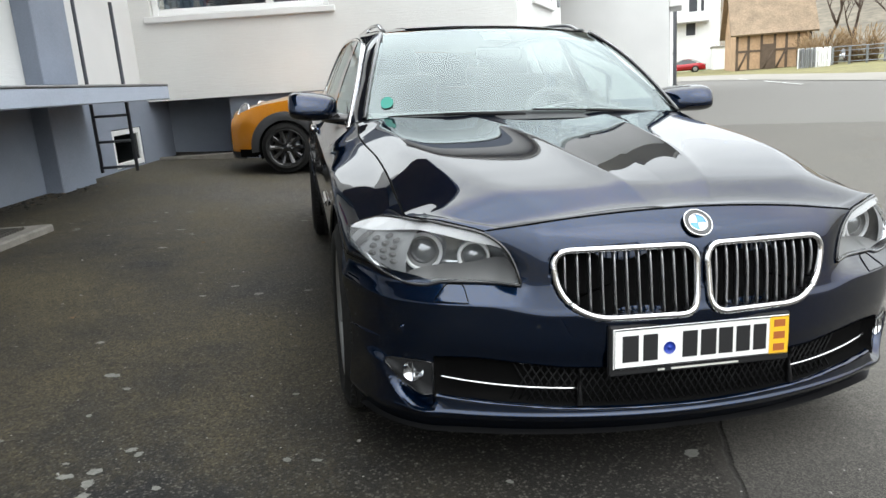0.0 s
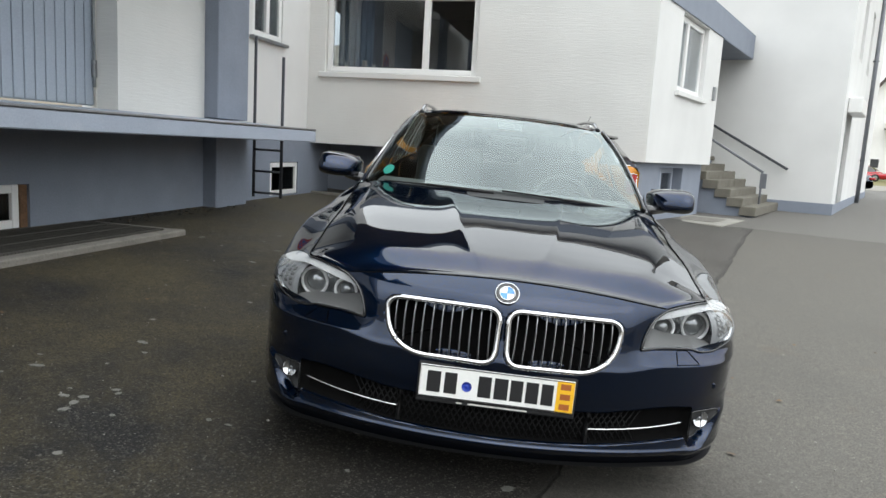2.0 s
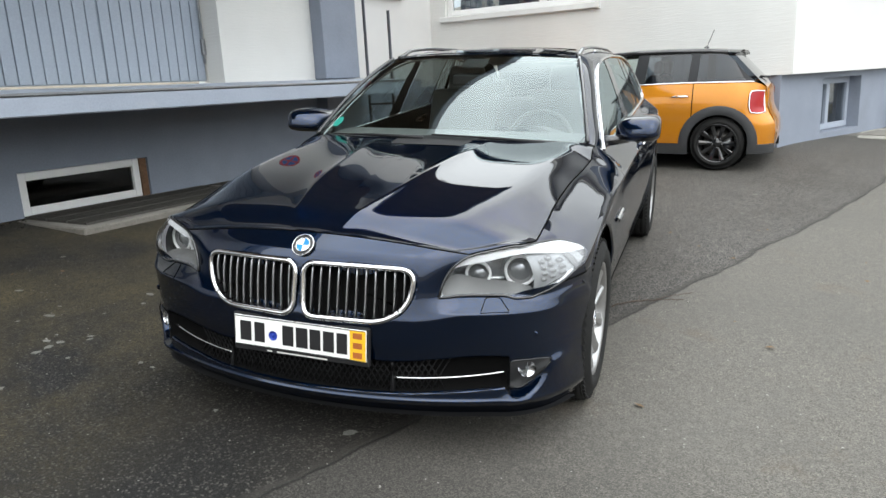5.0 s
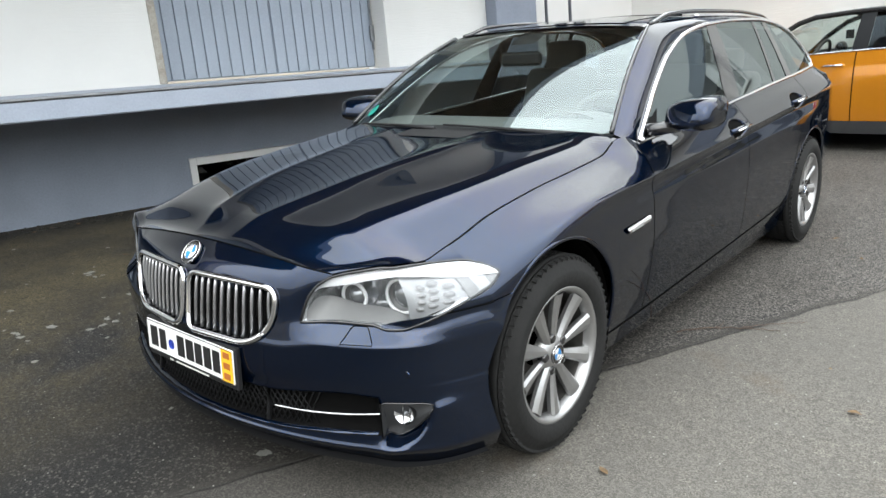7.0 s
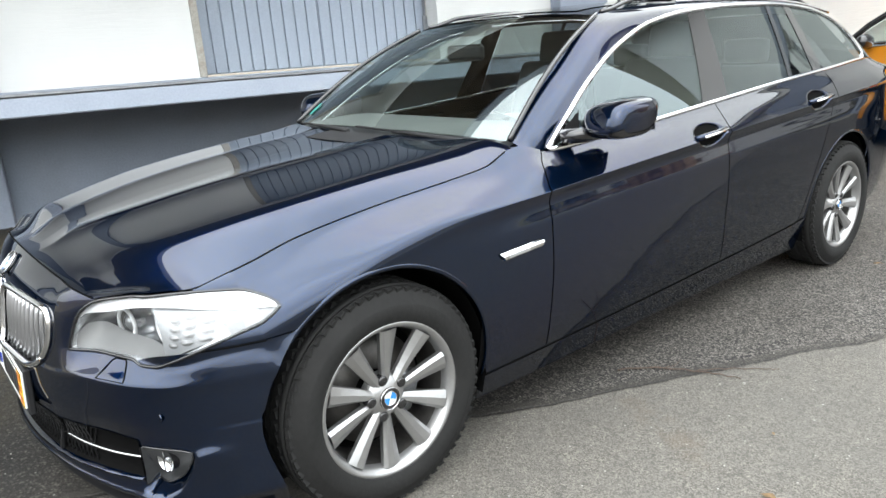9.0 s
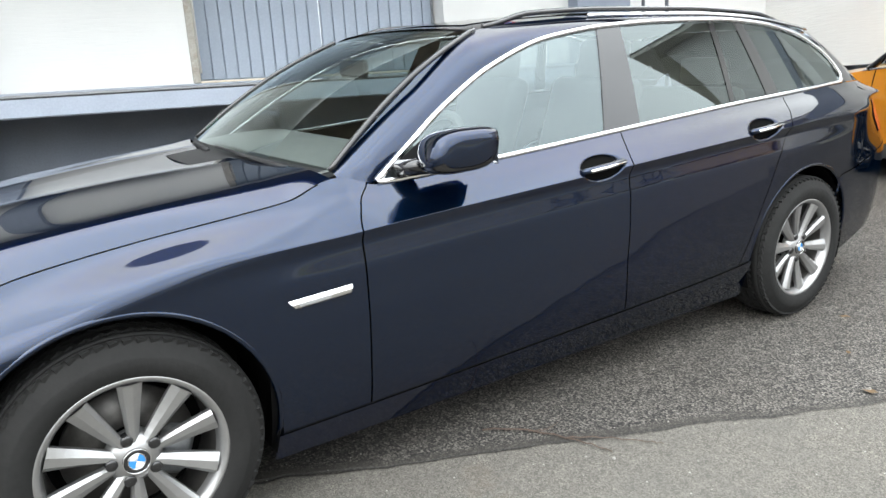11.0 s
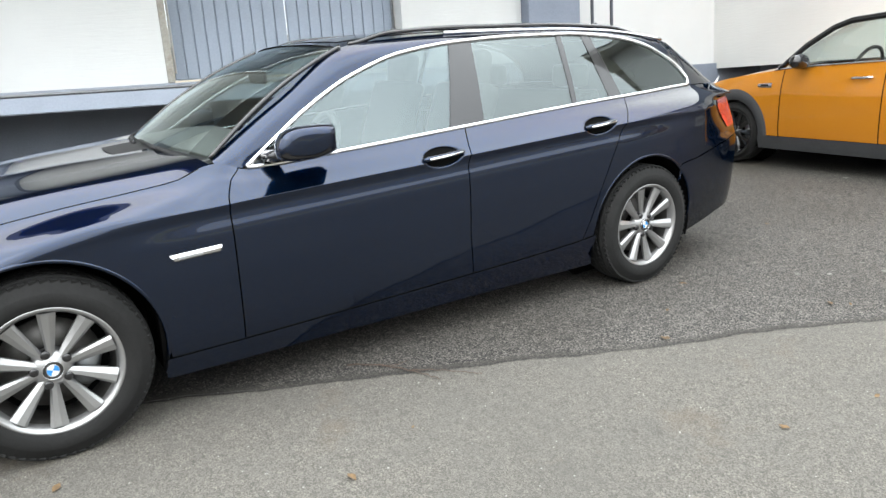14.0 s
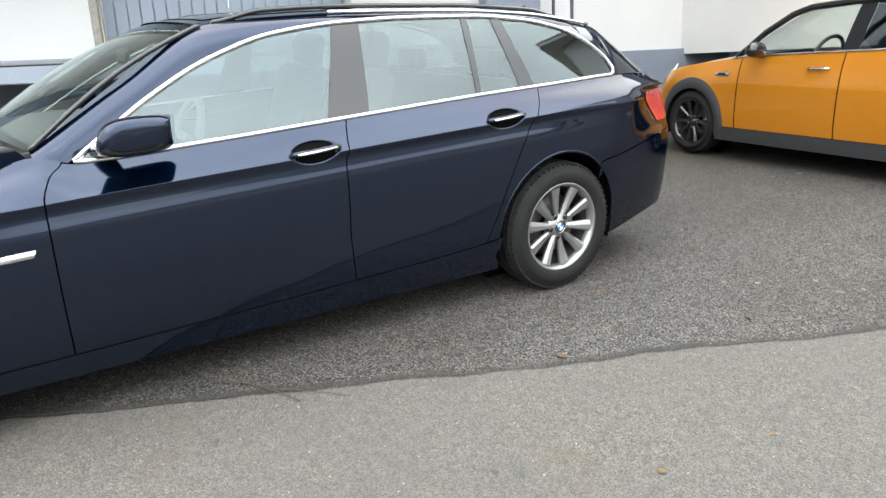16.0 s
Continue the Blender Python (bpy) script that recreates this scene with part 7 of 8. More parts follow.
for sg in (1, -1):
    for nm, a, b in (("front_fender", -0.70, 0.575), ("front_door", 0.58, 1.595), ("rear_door", 1.60, 2.26), ("rear_quarter", 2.265, 3.17)):
        part(nm, m_panel(sg, a + 0.003, b - 0.003, lambda y: max(m_low(y, 0.30), 0.30), m_belt, 50 if "door" not in nm else 16, 18), ORANGE, HATCH)
    part("sill", m_panel(sg, 0.33, MWB - 0.33, const(0.17), const(0.297), 12, 5, 0.008), ARCH_GREY, HATCH)
    part("bumper_skirt", m_panel(sg, MWB + 0.33, 3.17, const(0.19), const(0.297), 14, 4, 0.004), ARCH_GREY, HATCH)
    part("inner_shell", m_panel(sg, -0.6, 3.0, lambda y: max(m_low(y, 0.2), 0.2), lambda y: m_belt(y) - 0.01, 60, 8, -0.015), LINER_SHADE, HATCH)
    for yc in (0.0, MWB):
        def clad(a, b):
            t = -0.12 + a * (math.pi + 0.24)
            r = MR - 0.012 + 0.105 * b
            y, z = yc + math.cos(t) * r, MHUB + math.sin(t) * r
            return (sg * (mx(y, max(z, 0.2)) + 0.012 - 0.012 * abs(2 * b - 1) ** 2), y, z)
        part("arch_trim", grid(clad, 40, 5), ARCH_GREY, HATCH, "black plastic wheel arch trim")
        part("arch_liner", grid(lambda a, b: (sg * (0.5 + 0.34 * b), yc + math.cos(-0.4 + a * 3.95) * (MR - 0.01), MHUB + math.sin(-0.4 + a * 3.95) * (MR - 0.01)), 24, 2), LINER_SHADE, HATCH)
        part("arch_back", lathe([(0, 0.02), (0, MR)], 24, "x", centre=(sg * 0.5, yc, MHUB)), LINER_SHADE, HATCH)
        wheel(HATCH, (sg * 0.735, yc, MHUB), sg, 0.307, 0.20, 0.222, 10, GLOSS_BLACK, False)
    part("belt_trim", tube([(sg * (m_bx(y) + 0.004), y, m_belt(y) + 0.004) for y in np.linspace(0.45, 2.92, 50)], 0.009, 6), CHROME, HATCH, "chrome belt line")
    # glass band with black pillars
    m_top = spline((0.52, 0.948), (0.74, 1.13), (0.98, 1.285), (1.18, 1.335), (1.8, 1.352), (2.3, 1.345), (2.56, 1.335), (2.65, 1.29), (2.78, 1.15), (2.92, 1.02))

    def mgx(y, z):
        return m_bx(y) - 0.012 - 0.33 * (z - m_belt(y)) - 0.12 * max(0.0, z - 1.15) ** 1.3

    def m_glass(y0, y1, nu, off=0.0, slope0=0.0, slope1=0.0):
        def f(a, b):
            z = 1.1
            for _ in range(4):
                ya, yb = y0 + slope0 * (z - 1.15), y1 + slope1 * (z - 1.15)
                y = ya + (yb - ya) * a
                lo_, hi_ = m_belt(y) + 0.006, max(m_top(y), m_belt(y) + 0.008)
                z = lo_ + (hi_ - lo_) * b
            return (sg * (mgx(y, z) + off), y, z)
        return grid(f, nu, 10)
    for nm, a, b, s0, s1, mt in (("front_side_window", 0.60, 1.56, 0.0, 0.10, MINI_CLEAR), ("rear_side_window", 1.70, 2.20, 0.08, 0.06, MINI_GLASS), ("quarter_window", 2.30, 2.745, 0.04, -0.70, MINI_GLASS)):
        g = part(nm, m_glass(a, b, 16, 0.0, s0, s1), mt, HATCH)
        g.visible_shadow = False
    part("pillar", m_glass(1.56, 1.70, 5, 0.004, 0.10, 0.08), PILLAR, HATCH)
    part("pillar", m_glass(2.20, 2.30, 5, 0.004, 0.06, 0.04), PILLAR, HATCH)
    part("rear_pillar", m_glass(2.745, 2.86, 6, 0.002, -0.70, -0.75), PILLAR, HATCH)
    part("a_pillar", tube([(sg * 0.785, 0.50, 0.935), (sg * 0.725, 0.74, 1.145), (sg * 0.672, 0.97, 1.290), (sg * 0.652, 1.13, 1.340), (sg * 0.648, 1.5, 1.364), (sg * 0.648, 1.9, 1.372), (sg * 0.648, 2.4, 1.365), (sg * 0.64, 2.6, 1.348)], 0.028, 8), GLOSS_BLACK, HATCH)
    # mirror
    part("door_mirror", grid(lambda a, b: (sg * (0.93 - 0.10 * math.cos(b * math.pi)), 0.83 + 0.06 * math.cos(a * 6.2832) * math.sin(b * math.pi) ** 0.6, 1.005 + 0.068 * math.sin(a * 6.2832) * math.sin(b * math.pi) ** 0.6), 20, 12), GLOSS_BLACK, HATCH, "black door mirror")
    part("mirror_foot", tube([(sg * 0.79, 0.80, 0.945), (sg * 0.87, 0.82, 0.95), (sg * 0.90, 0.83, 0.98)], 0.02, 6), GLOSS_BLACK, HATCH)
    for yy in (1.40, 2.12):
        part("door_handle", tube([(sg * (mx(yy, 0.84) + 0.006), yy - 0.10, 0.845), (sg * (mx(yy, 0.84) + 0.026), yy - 0.07, 0.85), (sg * (mx(yy, 0.84) + 0.026), yy + 0.07, 0.853), (sg * (mx(yy, 0.84) + 0.006), yy + 0.10, 0.853)], 0.012, 8), CHROME, HATCH)
    part("side_scuttle", grid(lambda a, b: (sg * (mx(0.30 + 0.17 * a, 0.78) + 0.012 * math.sin(math.pi * b) + 0.003), 0.30 + 0.17 * a, 0.775 + (0.035 + 0.014 * a) * (b - 0.3)), 12, 6), CHROME, HATCH, "chrome side vent trim")
    part("scuttle_insert", grid(lambda a, b: (sg * (mx(0.34 + 0.09 * a, 0.78) + 0.017), 0.34 + 0.09 * a, 0.778 + 0.018 * b), 4, 2), GLOSS_BLACK, HATCH)
    # tail lamp
    part("tail_lamp", m_panel(sg, 2.935, 3.13, const(0.665), const(0.905), 10, 12, 0.012), TAIL_RED, HATCH, "red tail lamp")
    edge = [(sg * (mx(y, z) + 0.014), y - 0.10 * smoothstep(0.50, 0.74, z) * smoothstep(2.72, 3.17, y), z) for y, z in ((2.95, 0.665), (2.935, 0.72), (2.93, 0.80), (2.935, 0.87), (2.95, 0.905), (3.04, 0.912), (3.12, 0.905), (3.13, 0.78), (3.125, 0.665), (3.04, 0.655))]
    part("tail_lamp_ring", tube(edge, 0.008, 6, closed=True), CHROME, HATCH)


def m_nose(x, z, off=0.0):
    ax = abs(x)
    y = -0.80 + 0.22 * ax**2 + 0.16 * (ax / 0.62) ** 6
    d = spline((0.18, 0.05), (0.28, 0.0), (0.5, 0.01), (0.62, 0.03), (0.72, 0.07), (0.78, 0.13))(z)
    return Vector((x, y + d - off, z))


part("front_bumper", grid(lambda a, b: m_nose(0.61 * (2 * a - 1), 0.20 + 0.30 * b), 30, 12), ORANGE, HATCH)
part("nose_panel", grid(lambda a, b: m_nose(0.61 * (2 * a - 1), 0.50 + 0.26 * b), 30, 12), ORANGE, HATCH)
part("grille", grid(lambda a, b: m_nose(0.42 * (2 * a - 1), 0.34 + 0.28 * b, 0.012), 16, 8), GLOSS_BLACK, HATCH, "black front grille")
part("lower_lip", grid(lambda a, b: m_nose(0.61 * (2 * a - 1), 0.17 + 0.09 * b, 0.006), 20, 4), ARCH_GREY, HATCH)


def m_hood(a, b):
    u = 2 * a - 1
    yf = m_nose(0.6 * u, 0.76).y
    y = yf + (0.49 + 0.1 * u * u - yf) * b
    zc = 0.765 + 0.205 * (1 - (1 - b) ** 1.7)
    ze = m_belt(max(y, -0.69))
    xs = m_bx(max(y, -0.69))
    return Vector((u * xs, y, zc - (zc - ze) * abs(u) ** 2.8))


part("hood", grid(m_hood, 30, 30), ORANGE, HATCH)
for sg in (1, -1):
    c = Vector((sg * 0.60, -0.52, 0.735))
    hm2 = Matrix.Translation(c) @ Vector((sg * 0.62, -0.65, 0.42)).normalized().to_track_quat("X", "Z").to_matrix().to_4x4()
    hl = lathe([(0.045, 0.0005), (0.038, 0.05), (0.015, 0.095), (0.0, 0.11)], 32, "x")
    bmesh.ops.transform(hl, matrix=hm2 @ Matrix.Diagonal((1, 0.92, 1.12, 1)), verts=hl.verts)
    lp = part("headlamp", hl, LAMP_WHITE, HATCH, "oval headlamp with chrome ring")
    part("lamp_ring", tube([hm2 @ Vector((0.012, math.cos(t) * 0.104, math.sin(t) * 0.126)) for t in np.linspace(0, 2 * math.pi, 36, endpoint=False)], 0.011, 6, closed=True), CHROME, lp)


def m_roof(a, b):
    u = 2 * a - 1
    y = 1.03 + 0.10 * u * u + (2.62 - 1.03 - 0.1 * u * u) * b
    zc = spline((1.03, 1.378), (1.5, 1.412), (1.9, 1.420), (2.4, 1.413), (2.62, 1.395))(y)
    return Vector((u * 0.645, y, zc - 0.042 * abs(u) ** 2.6))


part("roof", grid(m_roof, 24, 30), BLACK_PAINT, HATCH, "black painted roof")
part("roof_spoiler", grid(lambda a, b: Vector(((2 * a - 1) * 0.62, 2.60 + 0.13 * b, 1.398 - 0.012 * b - 0.042 * (2 * a - 1) ** 4)), 16, 4), BLACK_PAINT, HATCH)
part("roof_spoiler_under", grid(lambda a, b: Vector(((2 * a - 1) * 0.62, 2.60 + 0.13 * b, 1.362 + 0.020 * b - 0.042 * (2 * a - 1) ** 4)), 16, 4), BLACK_PAINT, HATCH)


def m_screen(a, b):
    u = 2 * a - 1
    return Vector((0.77 * u, 0.47 + 0.08 * u * u, 0.950)).lerp(Vector((0.645 * u, 1.04 + 0.10 * u * u, 1.375 - 0.05 * u * u)), b) + Vector((0, 0, 0.03 * math.sin(math.pi * b)))


g = part("windscreen", grid(m_screen, 20, 12), MINI_CLEAR, HATCH)
g.visible_shadow = False


def m_tail(a, b):
    u = 2 * a - 1
    y = spline((0, 3.12), (0.15, 3.17), (0.3, 3.155), (0.45, 3.07), (0.6, 3.04), (0.65, 2.99), (1, 2.64))(b)
    z = spline((0, 0.22), (0.15, 0.42), (0.3, 0.55), (0.45, 0.74), (0.6, 0.96), (0.65, 1.01), (1, 1.365))(b)
    hw = spline((0, 0.50), (0.15, 0.535), (0.45, 0.53), (0.6, 0.58), (0.65, 0.66), (1, 0.60))(b)
    return Vector((u * hw, y + 0.03 * (1 - u * u), z))


part("tailgate", grid(lambda a, b: m_tail(a, 0.62 * b), 24, 24), ORANGE, HATCH)
part("rear_window", grid(lambda a, b: m_tail(a, 0.62 + 0.38 * b), 20, 14), GLOSS_BLACK, HATCH)
part("rear_wiper", tube([(0.0, 3.03, 1.05), (0.25, 2.99, 1.06), (0.42, 2.96, 1.07)], 0.012, 6), PLASTIC, HATCH)
ant = part("aerial", lathe([(0, 0.035), (0.02, 0.03), (0.03, 0.008)], 12, "z", centre=(0, 2.27, 1.412)), GLOSS_BLACK, HATCH)
part("aerial_rod", tube([(0, 2.27, 1.43), (0, 2.35, 1.64)], 0.005, 6), GLOSS_BLACK, ant)
# the same unseen light-blocking boxes beneath the hatchback
part("underbody", box(-0.70, 0.70, 0.33, 2.24, 0.17, 0.40, 0.02), LINER_SHADE, HATCH, smooth=False)
part("underbody_front", box(-0.48, 0.48, -0.6, 0.33, 0.2, 0.7, 0.02), LINER_SHADE, HATCH, smooth=False)
part("underbody_rear", box(-0.48, 0.48, 2.24, 2.95, 0.2, 0.7, 0.02), LINER_SHADE, HATCH, smooth=False)
part("dashboard", box(-0.66, 0.66, 0.62, 1.0, 0.80, 0.95, 0.03), DASH, HATCH, smooth=False)
for sx in (0.34, -0.34):
    st = part("seat", box(sx - 0.23, sx + 0.23, 1.2, 1.65, 0.45, 0.6, 0.04), LEATHER, HATCH)
    part("seat_back", box(sx - 0.22, sx + 0.22, 1.65, 1.78, 0.58, 1.1, 0.05), LEATHER, st)
    part("head_rest", box(sx - 0.12, sx + 0.12, 1.72, 1.80, 1.11, 1.27, 0.03), LEATHER, st)
part("cabin_floor", box(-0.68, 0.68, 0.6, 2.85, 0.36, 0.44), LINER_SHADE, HATCH, smooth=False)
part("steering_wheel", tube([Vector((0.34 + math.cos(t) * 0.18, 1.08 + math.sin(t) * 0.06, 0.93 + math.sin(t) * 0.17)) for t in np.linspace(0, 2 * math.pi, 28, endpoint=False)], 0.017, 8, closed=True), LEATHER, HATCH)
part("window_sticker", grid(lambda a, b: (0.0 - 0.71 - 0.0 * a, 0.95 + 0.09 * a, 1.10 + 0.10 * b), 1, 1), GLOSS_BLACK, HATCH)

# ---- small things in the yard ----
rng = random.Random(11)


def on_ground(x, y, dz=0.0):
    return Vector((x, y, lie(x, y) + dz))


twig = holder("twig", "thin dry forked twig lying on the asphalt", "twig", Matrix.Translation(on_ground(0.94, 1.20)))
def twig_line(pts, r0, r1):
    n = 14
    xs = spline(*[(i / (len(pts) - 1), p[0]) for i, p in enumerate(pts)])
    ys = spline(*[(i / (len(pts) - 1), p[1]) for i, p in enumerate(pts)])
    out = []
    for k in range(n + 1):
        x, y = xs(k / n), ys(k / n)
        out.append(Vector((x, y, lie(0.94 + x, 1.20 + y) - lie(0.94, 1.20) + 0.005 + 0.006 * math.sin(k * 1.3) ** 2)))
    return tube(out, lambda s: r0 + (r1 - r0) * s, 6)


part("stem", twig_line([(-0.09, -0.08), (0.0, 0.03), (0.13, 0.11), (0.21, 0.145), (0.29, 0.17)], 0.0034, 0.0018), TWIG_BROWN, twig)
part("branch", twig_line([(0.13, 0.11), (0.20, 0.20), (0.31, 0.30), (0.36, 0.34)], 0.0022, 0.0011), TWIG_BROWN, twig)
part("branch", twig_line([(0.02, 0.04), (0.05, 0.10), (0.04, 0.16)], 0.0020, 0.0010), TWIG_BROWN, twig)

PEBBLE = surface("pebble_stone", (0.20, 0.193, 0.175), 0.85, vary=0.4, scale=25, bump=0.2)
LEAF_BROWN = surface("dead_leaf", (0.12, 0.075, 0.035), 0.85, vary=0.4, scale=30)


def pebbles(n, spot, r0, r1, flat):
    bm = bmesh.new()
    for _ in range(n):
        x, y = spot()
        r = rng.uniform(r0, r1)
        m = Matrix.Translation(on_ground(x, y, r * flat * 0.35)) @ Matrix.Rotation(rng.uniform(0, 6.28), 4, "Z") @ Matrix.Diagonal((r, r * rng.uniform(0.55, 0.95), r * flat, 1))
        vs = []
        for i, (el, cnt) in enumerate(((-0.6, 6), (0.15, 6), (0.75, 5))):
            vs.append([bm.verts.new(m @ Vector((math.cos(el) * math.cos(k * 6.2832 / cnt) * rng.uniform(0.8, 1.15), math.cos(el) * math.sin(k * 6.2832 / cnt) * rng.uniform(0.8, 1.15), math.sin(el)))) for k in range(cnt)])
        for k in range(6):
            bm.faces.new((vs[0][k], vs[0][(k + 1) % 6], vs[1][(k + 1) % 6], vs[1][k]))
        for k in range(5):
            bm.faces.new((vs[1][k], vs[1][k + 1], vs[2][(k + 1) % 5], vs[2][k]))
        bm.faces.new((vs[1][5], vs[1][0], vs[2][0]))
        bm.faces.new(vs[2])
    return bm


tagged(finish("gravel", pebbles(260, lambda: (rng.uniform(-3.2, 3.4), rng.uniform(-3.2, 7.5)), 0.003, 0.008, 0.7), PEBBLE), "loose grit and small pebbles scattered on asphalt", "gravel", kind="stuff")


def dock_foot():
    p = DOCK @ Vector((rng.uniform(-3, 4.2), 0.03 + abs(rng.gauss(0, 0.16)), 0))
    return p.x, p.y


tagged(finish("debris", pebbles(500, dock_foot, 0.006, 0.022, 0.5), SOIL_SHADE), "dark crumbs of soil along the wall foot", "debris", kind="stuff")


def leaf_scraps(n, spot):
    bm = bmesh.new()
    for _ in range(n):
        x, y = spot()
        r, t = rng.uniform(0.010, 0.030), rng.uniform(0, 6.28)
        c = on_ground(x, y, 0.004)
        ring = [bm.verts.new(c + Vector((math.cos(t + k * 1.0472) * r * (1.0 if k % 3 == 0 else 0.5), math.sin(t + k * 1.0472) * r * (1.0 if k % 3 == 0 else 0.5), rng.uniform(0, 0.010)))) for k in range(6)]
        top = bm.verts.new(c + Vector((0, 0, rng.uniform(0.004, 0.012))))
        for k in range(6):
            bm.faces.new((ring[k], ring[(k + 1) % 6], top))
    return bm


def leaf_spot():
    if rng.random() < 0.7:
        return dock_foot()
    return rng.uniform(-3.4, 3.2), rng.uniform(-2.5, 7.8)


tagged(finish("leaf_litter", leaf_scraps(150, leaf_spot), LEAF_BROWN), "scraps of brown dead leaves on the ground", "leaves", kind="stuff")

# flat pale lichen patches and droppings on the old asphalt
LICHEN = surface("lichen", (0.15, 0.15, 0.135), 0.95, vary=0.35, scale=60, fine=200)
OIL = surface("oil_spot", (0.060, 0.054, 0.046), 0.7, vary=0.3, scale=40)


def blotch(bm, x, y, r):
    c = bm.verts.new(on_ground(x, y, 0.0042))
    ph = rng.uniform(0, 6)
    asp = rng.uniform(0.5, 0.9)
    ring = []
    for k in range(12):
        t = k * 6.2832 / 12
        q = r * (1 + 0.22 * math.sin(2 * t + ph) + 0.16 * math.sin(5 * t + 2 * ph) + rng.uniform(-0.12, 0.12))
        ring.append(bm.verts.new(on_ground(x + math.cos(t) * q, y + math.sin(t) * q * asp, 0.0025)))
    for k in range(12):
        bm.faces.new((c, ring[k], ring[(k + 1) % 12]))


bm = bmesh.new()
for _ in range(90):
    x = rng.uniform(-3.2, 0.3)
    blotch(bm, x, rng.uniform(-2.6, 4.5), rng.choice((0.008, 0.012, 0.016, 0.022, 0.03)))
for _ in range(7):
    cx, cy = rng.uniform(-2.8, -1.2), rng.uniform(-1.6, 0.6)
    for _ in range(5):
        blotch(bm, cx + rng.gauss(0, 0.10), cy + rng.gauss(0, 0.08), rng.uniform(0.012, 0.03))
for _ in range(30):
    blotch(bm, rng.uniform(1.2, 3.4), rng.uniform(2.5, 7.0), rng.uniform(0.006, 0.02))
tagged(finish("lichen", bm, LICHEN), "pale lichen blotches on the old asphalt", "lichen", kind="stuff")
bm = bmesh.new()
for x, y, r in ((2.0, 1.70, 0.018), (2.06, 1.76, 0.012), (1.94, 1.66, 0.010), (2.03, 1.66, 0.008), (1.80, 3.85, 0.04), (1.30, 1.03, 0.015), (2.6, 0.8, 0.02), (1.5, -0.9, 0.02), (2.3, 2.9, 0.018)):
    blotch(bm, x, y, r)
tagged(finish("oil_spots", bm, OIL), "small dark oil spots on pale asphalt", "stain", kind="stuff")

# pale painted line on the far asphalt
bm = bmesh.new()
la, lb = polar(37.5, 27), polar(33.4, 40)
for k in range(4):
    if k == 2:
        continue
    p, q = la.lerp(lb, k / 4 + 0.02), la.lerp(lb, (k + 1) / 4)
    s = Vector((0.09, 0.05, 0))
    bm.faces.new([bm.verts.new(Vector((v.x, v.y, lie(v.x, v.y) + 0.03))) for v in (p - s, p + s, q + s, q - s)])
tagged(finish("road_marking", bm, surface("worn_line_paint", (0.52, 0.52, 0.50), 0.8, vary=0.4, scale=4), smooth=False), "worn white line painted on the asphalt", "road marking", kind="structure")


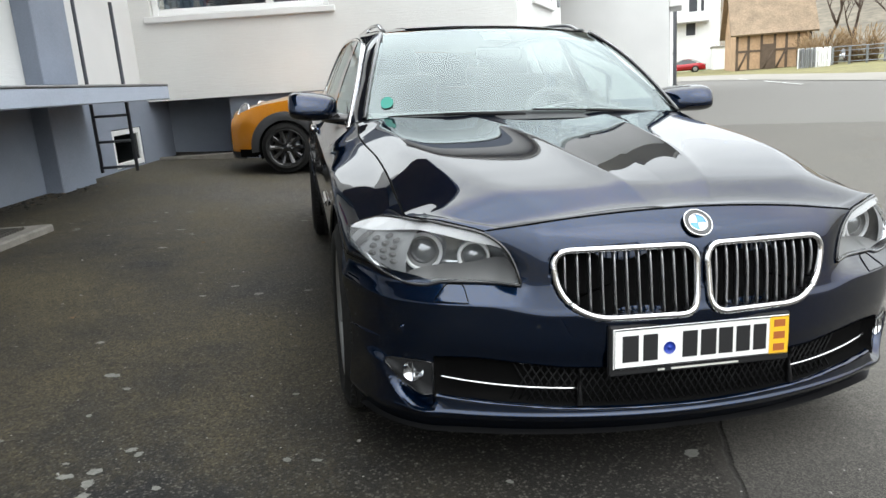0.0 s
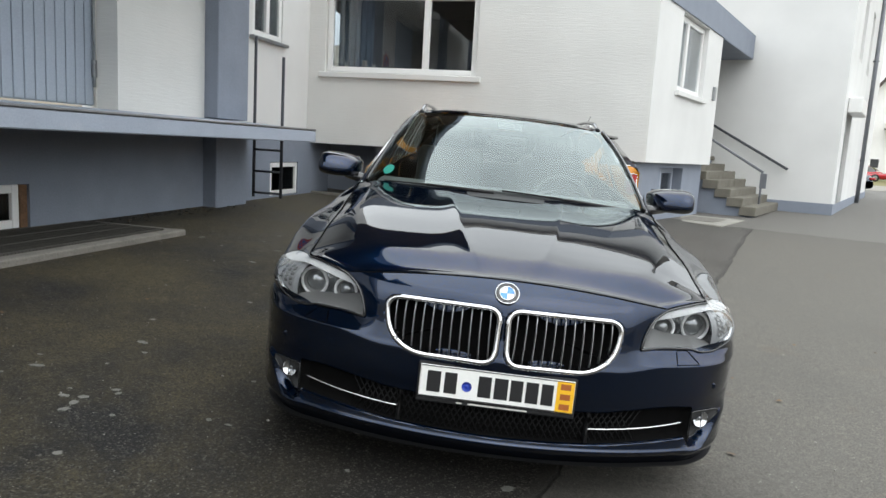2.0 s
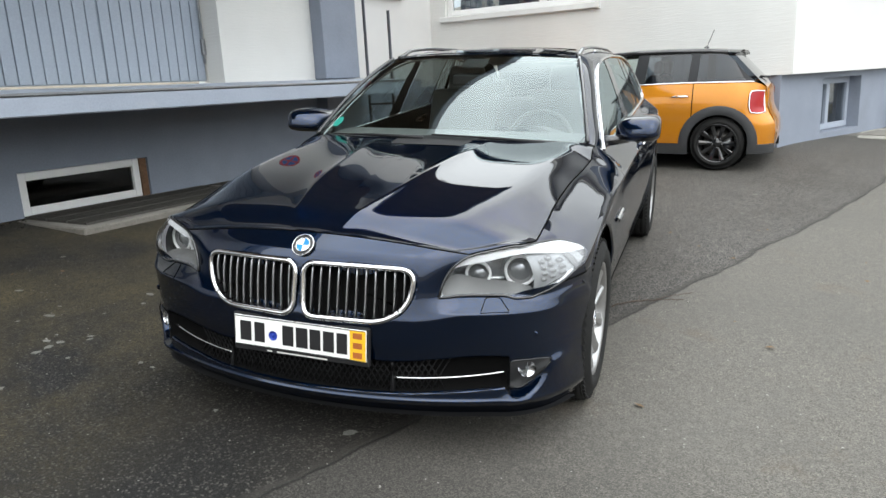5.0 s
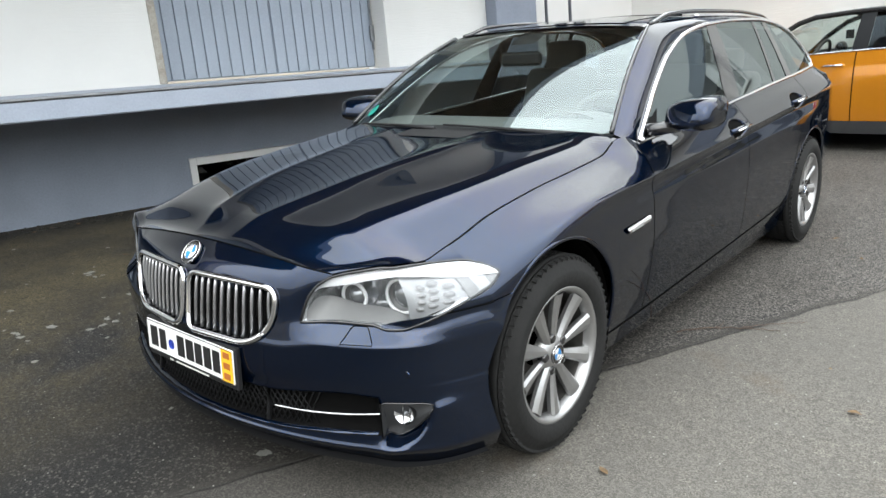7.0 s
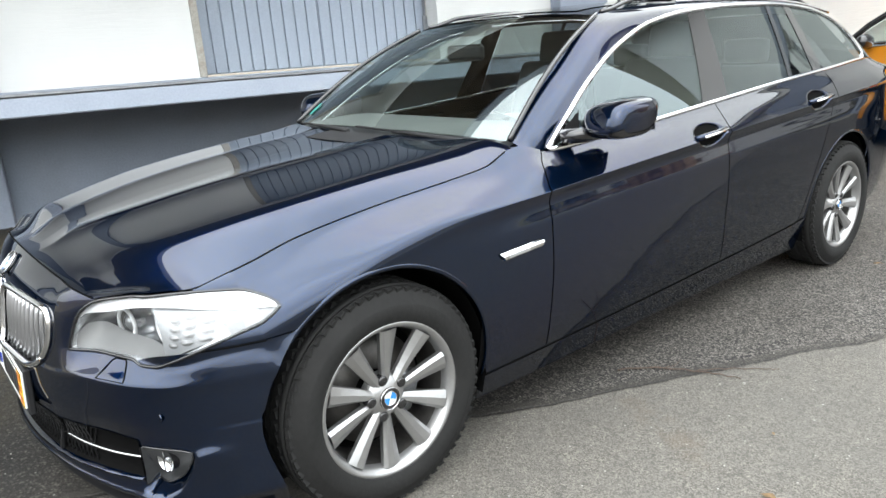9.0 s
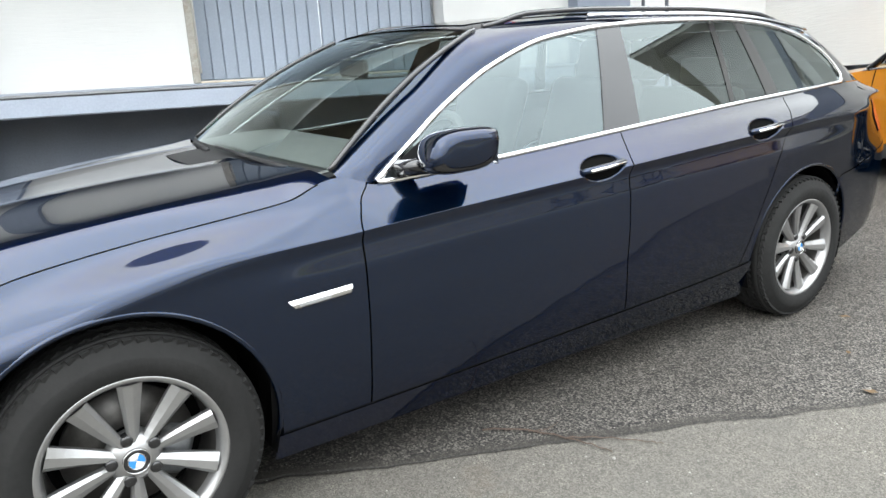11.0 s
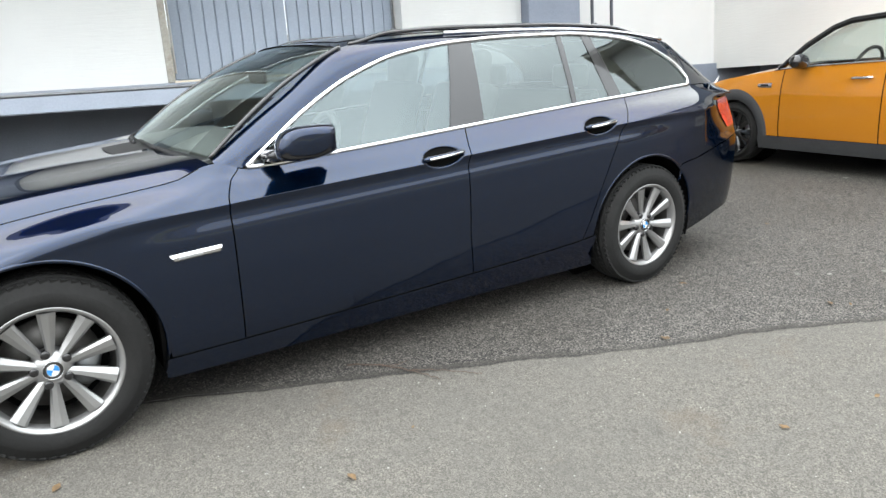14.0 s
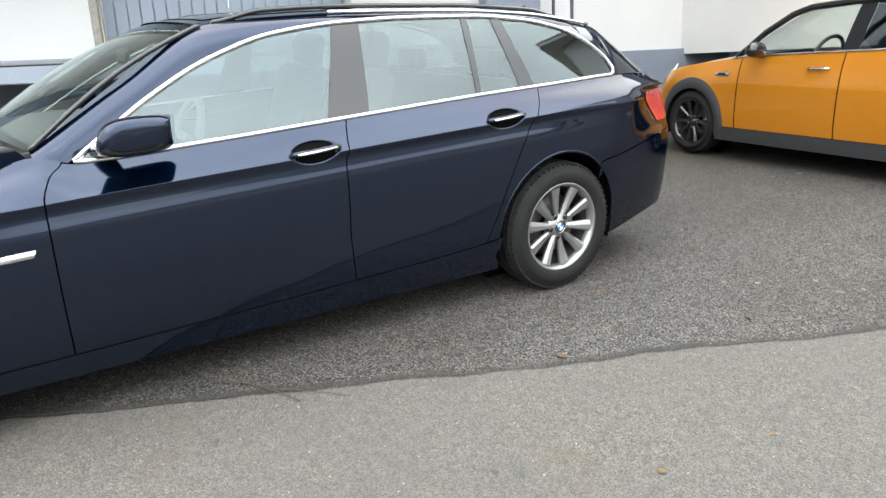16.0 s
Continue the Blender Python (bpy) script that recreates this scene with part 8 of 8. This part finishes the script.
# ---- parked cars far off ----
def far_car(label, m, length, width, height, paint, nose):
    """A whole simple car: lofted body, glasshouse, wheels and lamps; nose is how low the front falls."""
    c = holder("car", label, "car", m)
    L = length / 2
    top = spline((-L, 0.45), (-L + 0.25, 0.62), (-L * 0.35, 0.72 + 0.1 * nose), (-L * 0.2, 0.78), (L * 0.6, 0.85), (L - 0.1, 0.80), (L, 0.55))
    wid = spline((-L, 0.62), (-L + 0.3, 0.88), (0, 1.0), (L - 0.4, 0.96), (L, 0.72))

    def body(a, b):
        y = -L + 2 * L * a
        t = b * 2 * math.pi
        q = lambda v, e: math.copysign(abs(v) ** e, v)
        zt = top(y)
        return Vector((width / 2 * wid(y) * q(math.cos(t), 0.45), y, 0.2 + (zt - 0.2) * (0.5 + 0.5 * q(math.sin(t), 0.5))))
    part("body", grid(lambda a, b: body(b, a), 24, 24, closed_u=True), paint, c)

    def cabin(a, b):
        u = 2 * a - 1
        y = -L * 0.25 + L * 1.05 * b
        z = 0.74 + (height - 0.74) * math.sin(math.pi * min(1, max(0, b * 0.95 + 0.02))) ** 0.55
        return Vector((u * width / 2 * (0.86 - 0.22 * (z - 0.74) / (height - 0.74)), y, z - 0.03 * u * u * 3))
    part("cabin", grid(cabin, 10, 16), GLOSS_BLACK, c)
    part("roof", grid(lambda a, b: cabin(0.1 + 0.8 * a, 0.32 + 0.36 * b) + Vector((0, 0, 0.012)), 8, 8), paint, c)
    for sg in (1, -1):
        part("side_glass", grid(lambda a, b: Vector((sg * width / 2 * (0.87 - 0.18 * b), -L * 0.15 + L * 0.8 * a, 0.76 + (height - 0.84) * b * math.sin(math.pi * (0.12 + 0.76 * a)))), 10, 4), GLOSS_BLACK, c)
        for yy in (-L * 0.62, L * 0.58):
            w = part("wheel", lathe([(-0.1, 0.2), (-0.1, 0.31), (0.1, 0.31), (0.1, 0.2), (0.08, 0.18), (0.08, 0.01)], 20, "x", centre=(sg * (width / 2 - 0.09), yy, 0.31)), RUBBER, c)
            part("rim", lathe([(0.085, 0.01), (0.095, 0.17), (0.09, 0.19)], 16, "x", centre=(sg * (width / 2 - 0.09), yy, 0.31)), ALLOY, w)
        part("headlamp", box(sg * width * 0.26, sg * width * 0.42, -L - 0.005, -L + 0.2, 0.46, 0.56, 0.02), LAMP_WHITE, c)
        part("tail_lamp", box(sg * width * 0.26, sg * width * 0.42, L - 0.12, L + 0.005, 0.6, 0.7, 0.02), TAIL_RED, c)
    return c


RED = car_paint("red_paint", (0.32, 0.012, 0.018), (0.42, 0.02, 0.03), 0.0)
SLATE = car_paint("slate_paint", (0.03, 0.04, 0.055), (0.06, 0.075, 0.10), 0.4)
SILVER = car_paint("silver_paint", (0.42, 0.43, 0.44), (0.55, 0.56, 0.57), 0.3)
for az, d, rot, lab, pt, nz, h in ((29.7, 70, 118, "low red sports coupe parked before the white house", RED, 0.0, 1.22), (27.4, 74, 100, "red car parked beside the sports coupe", RED, 0.2, 1.35),
                               (26.0, 38, 160, "dark slate car half hidden behind the annex", SLATE, 0.4, 1.45), (39.4, 64, 70, "silver car parked behind the slatted fence", SILVER, 0.3, 1.42)):
    p = polar(az, d)
    far_car(lab, Matrix.Translation((p.x, p.y, lie(p.x, p.y) + (0.12 if d > 54 else 0.02))) @ Matrix.Rotation(radians(-rot), 4, "Z"), 4.3, 1.78, h, pt, nz)
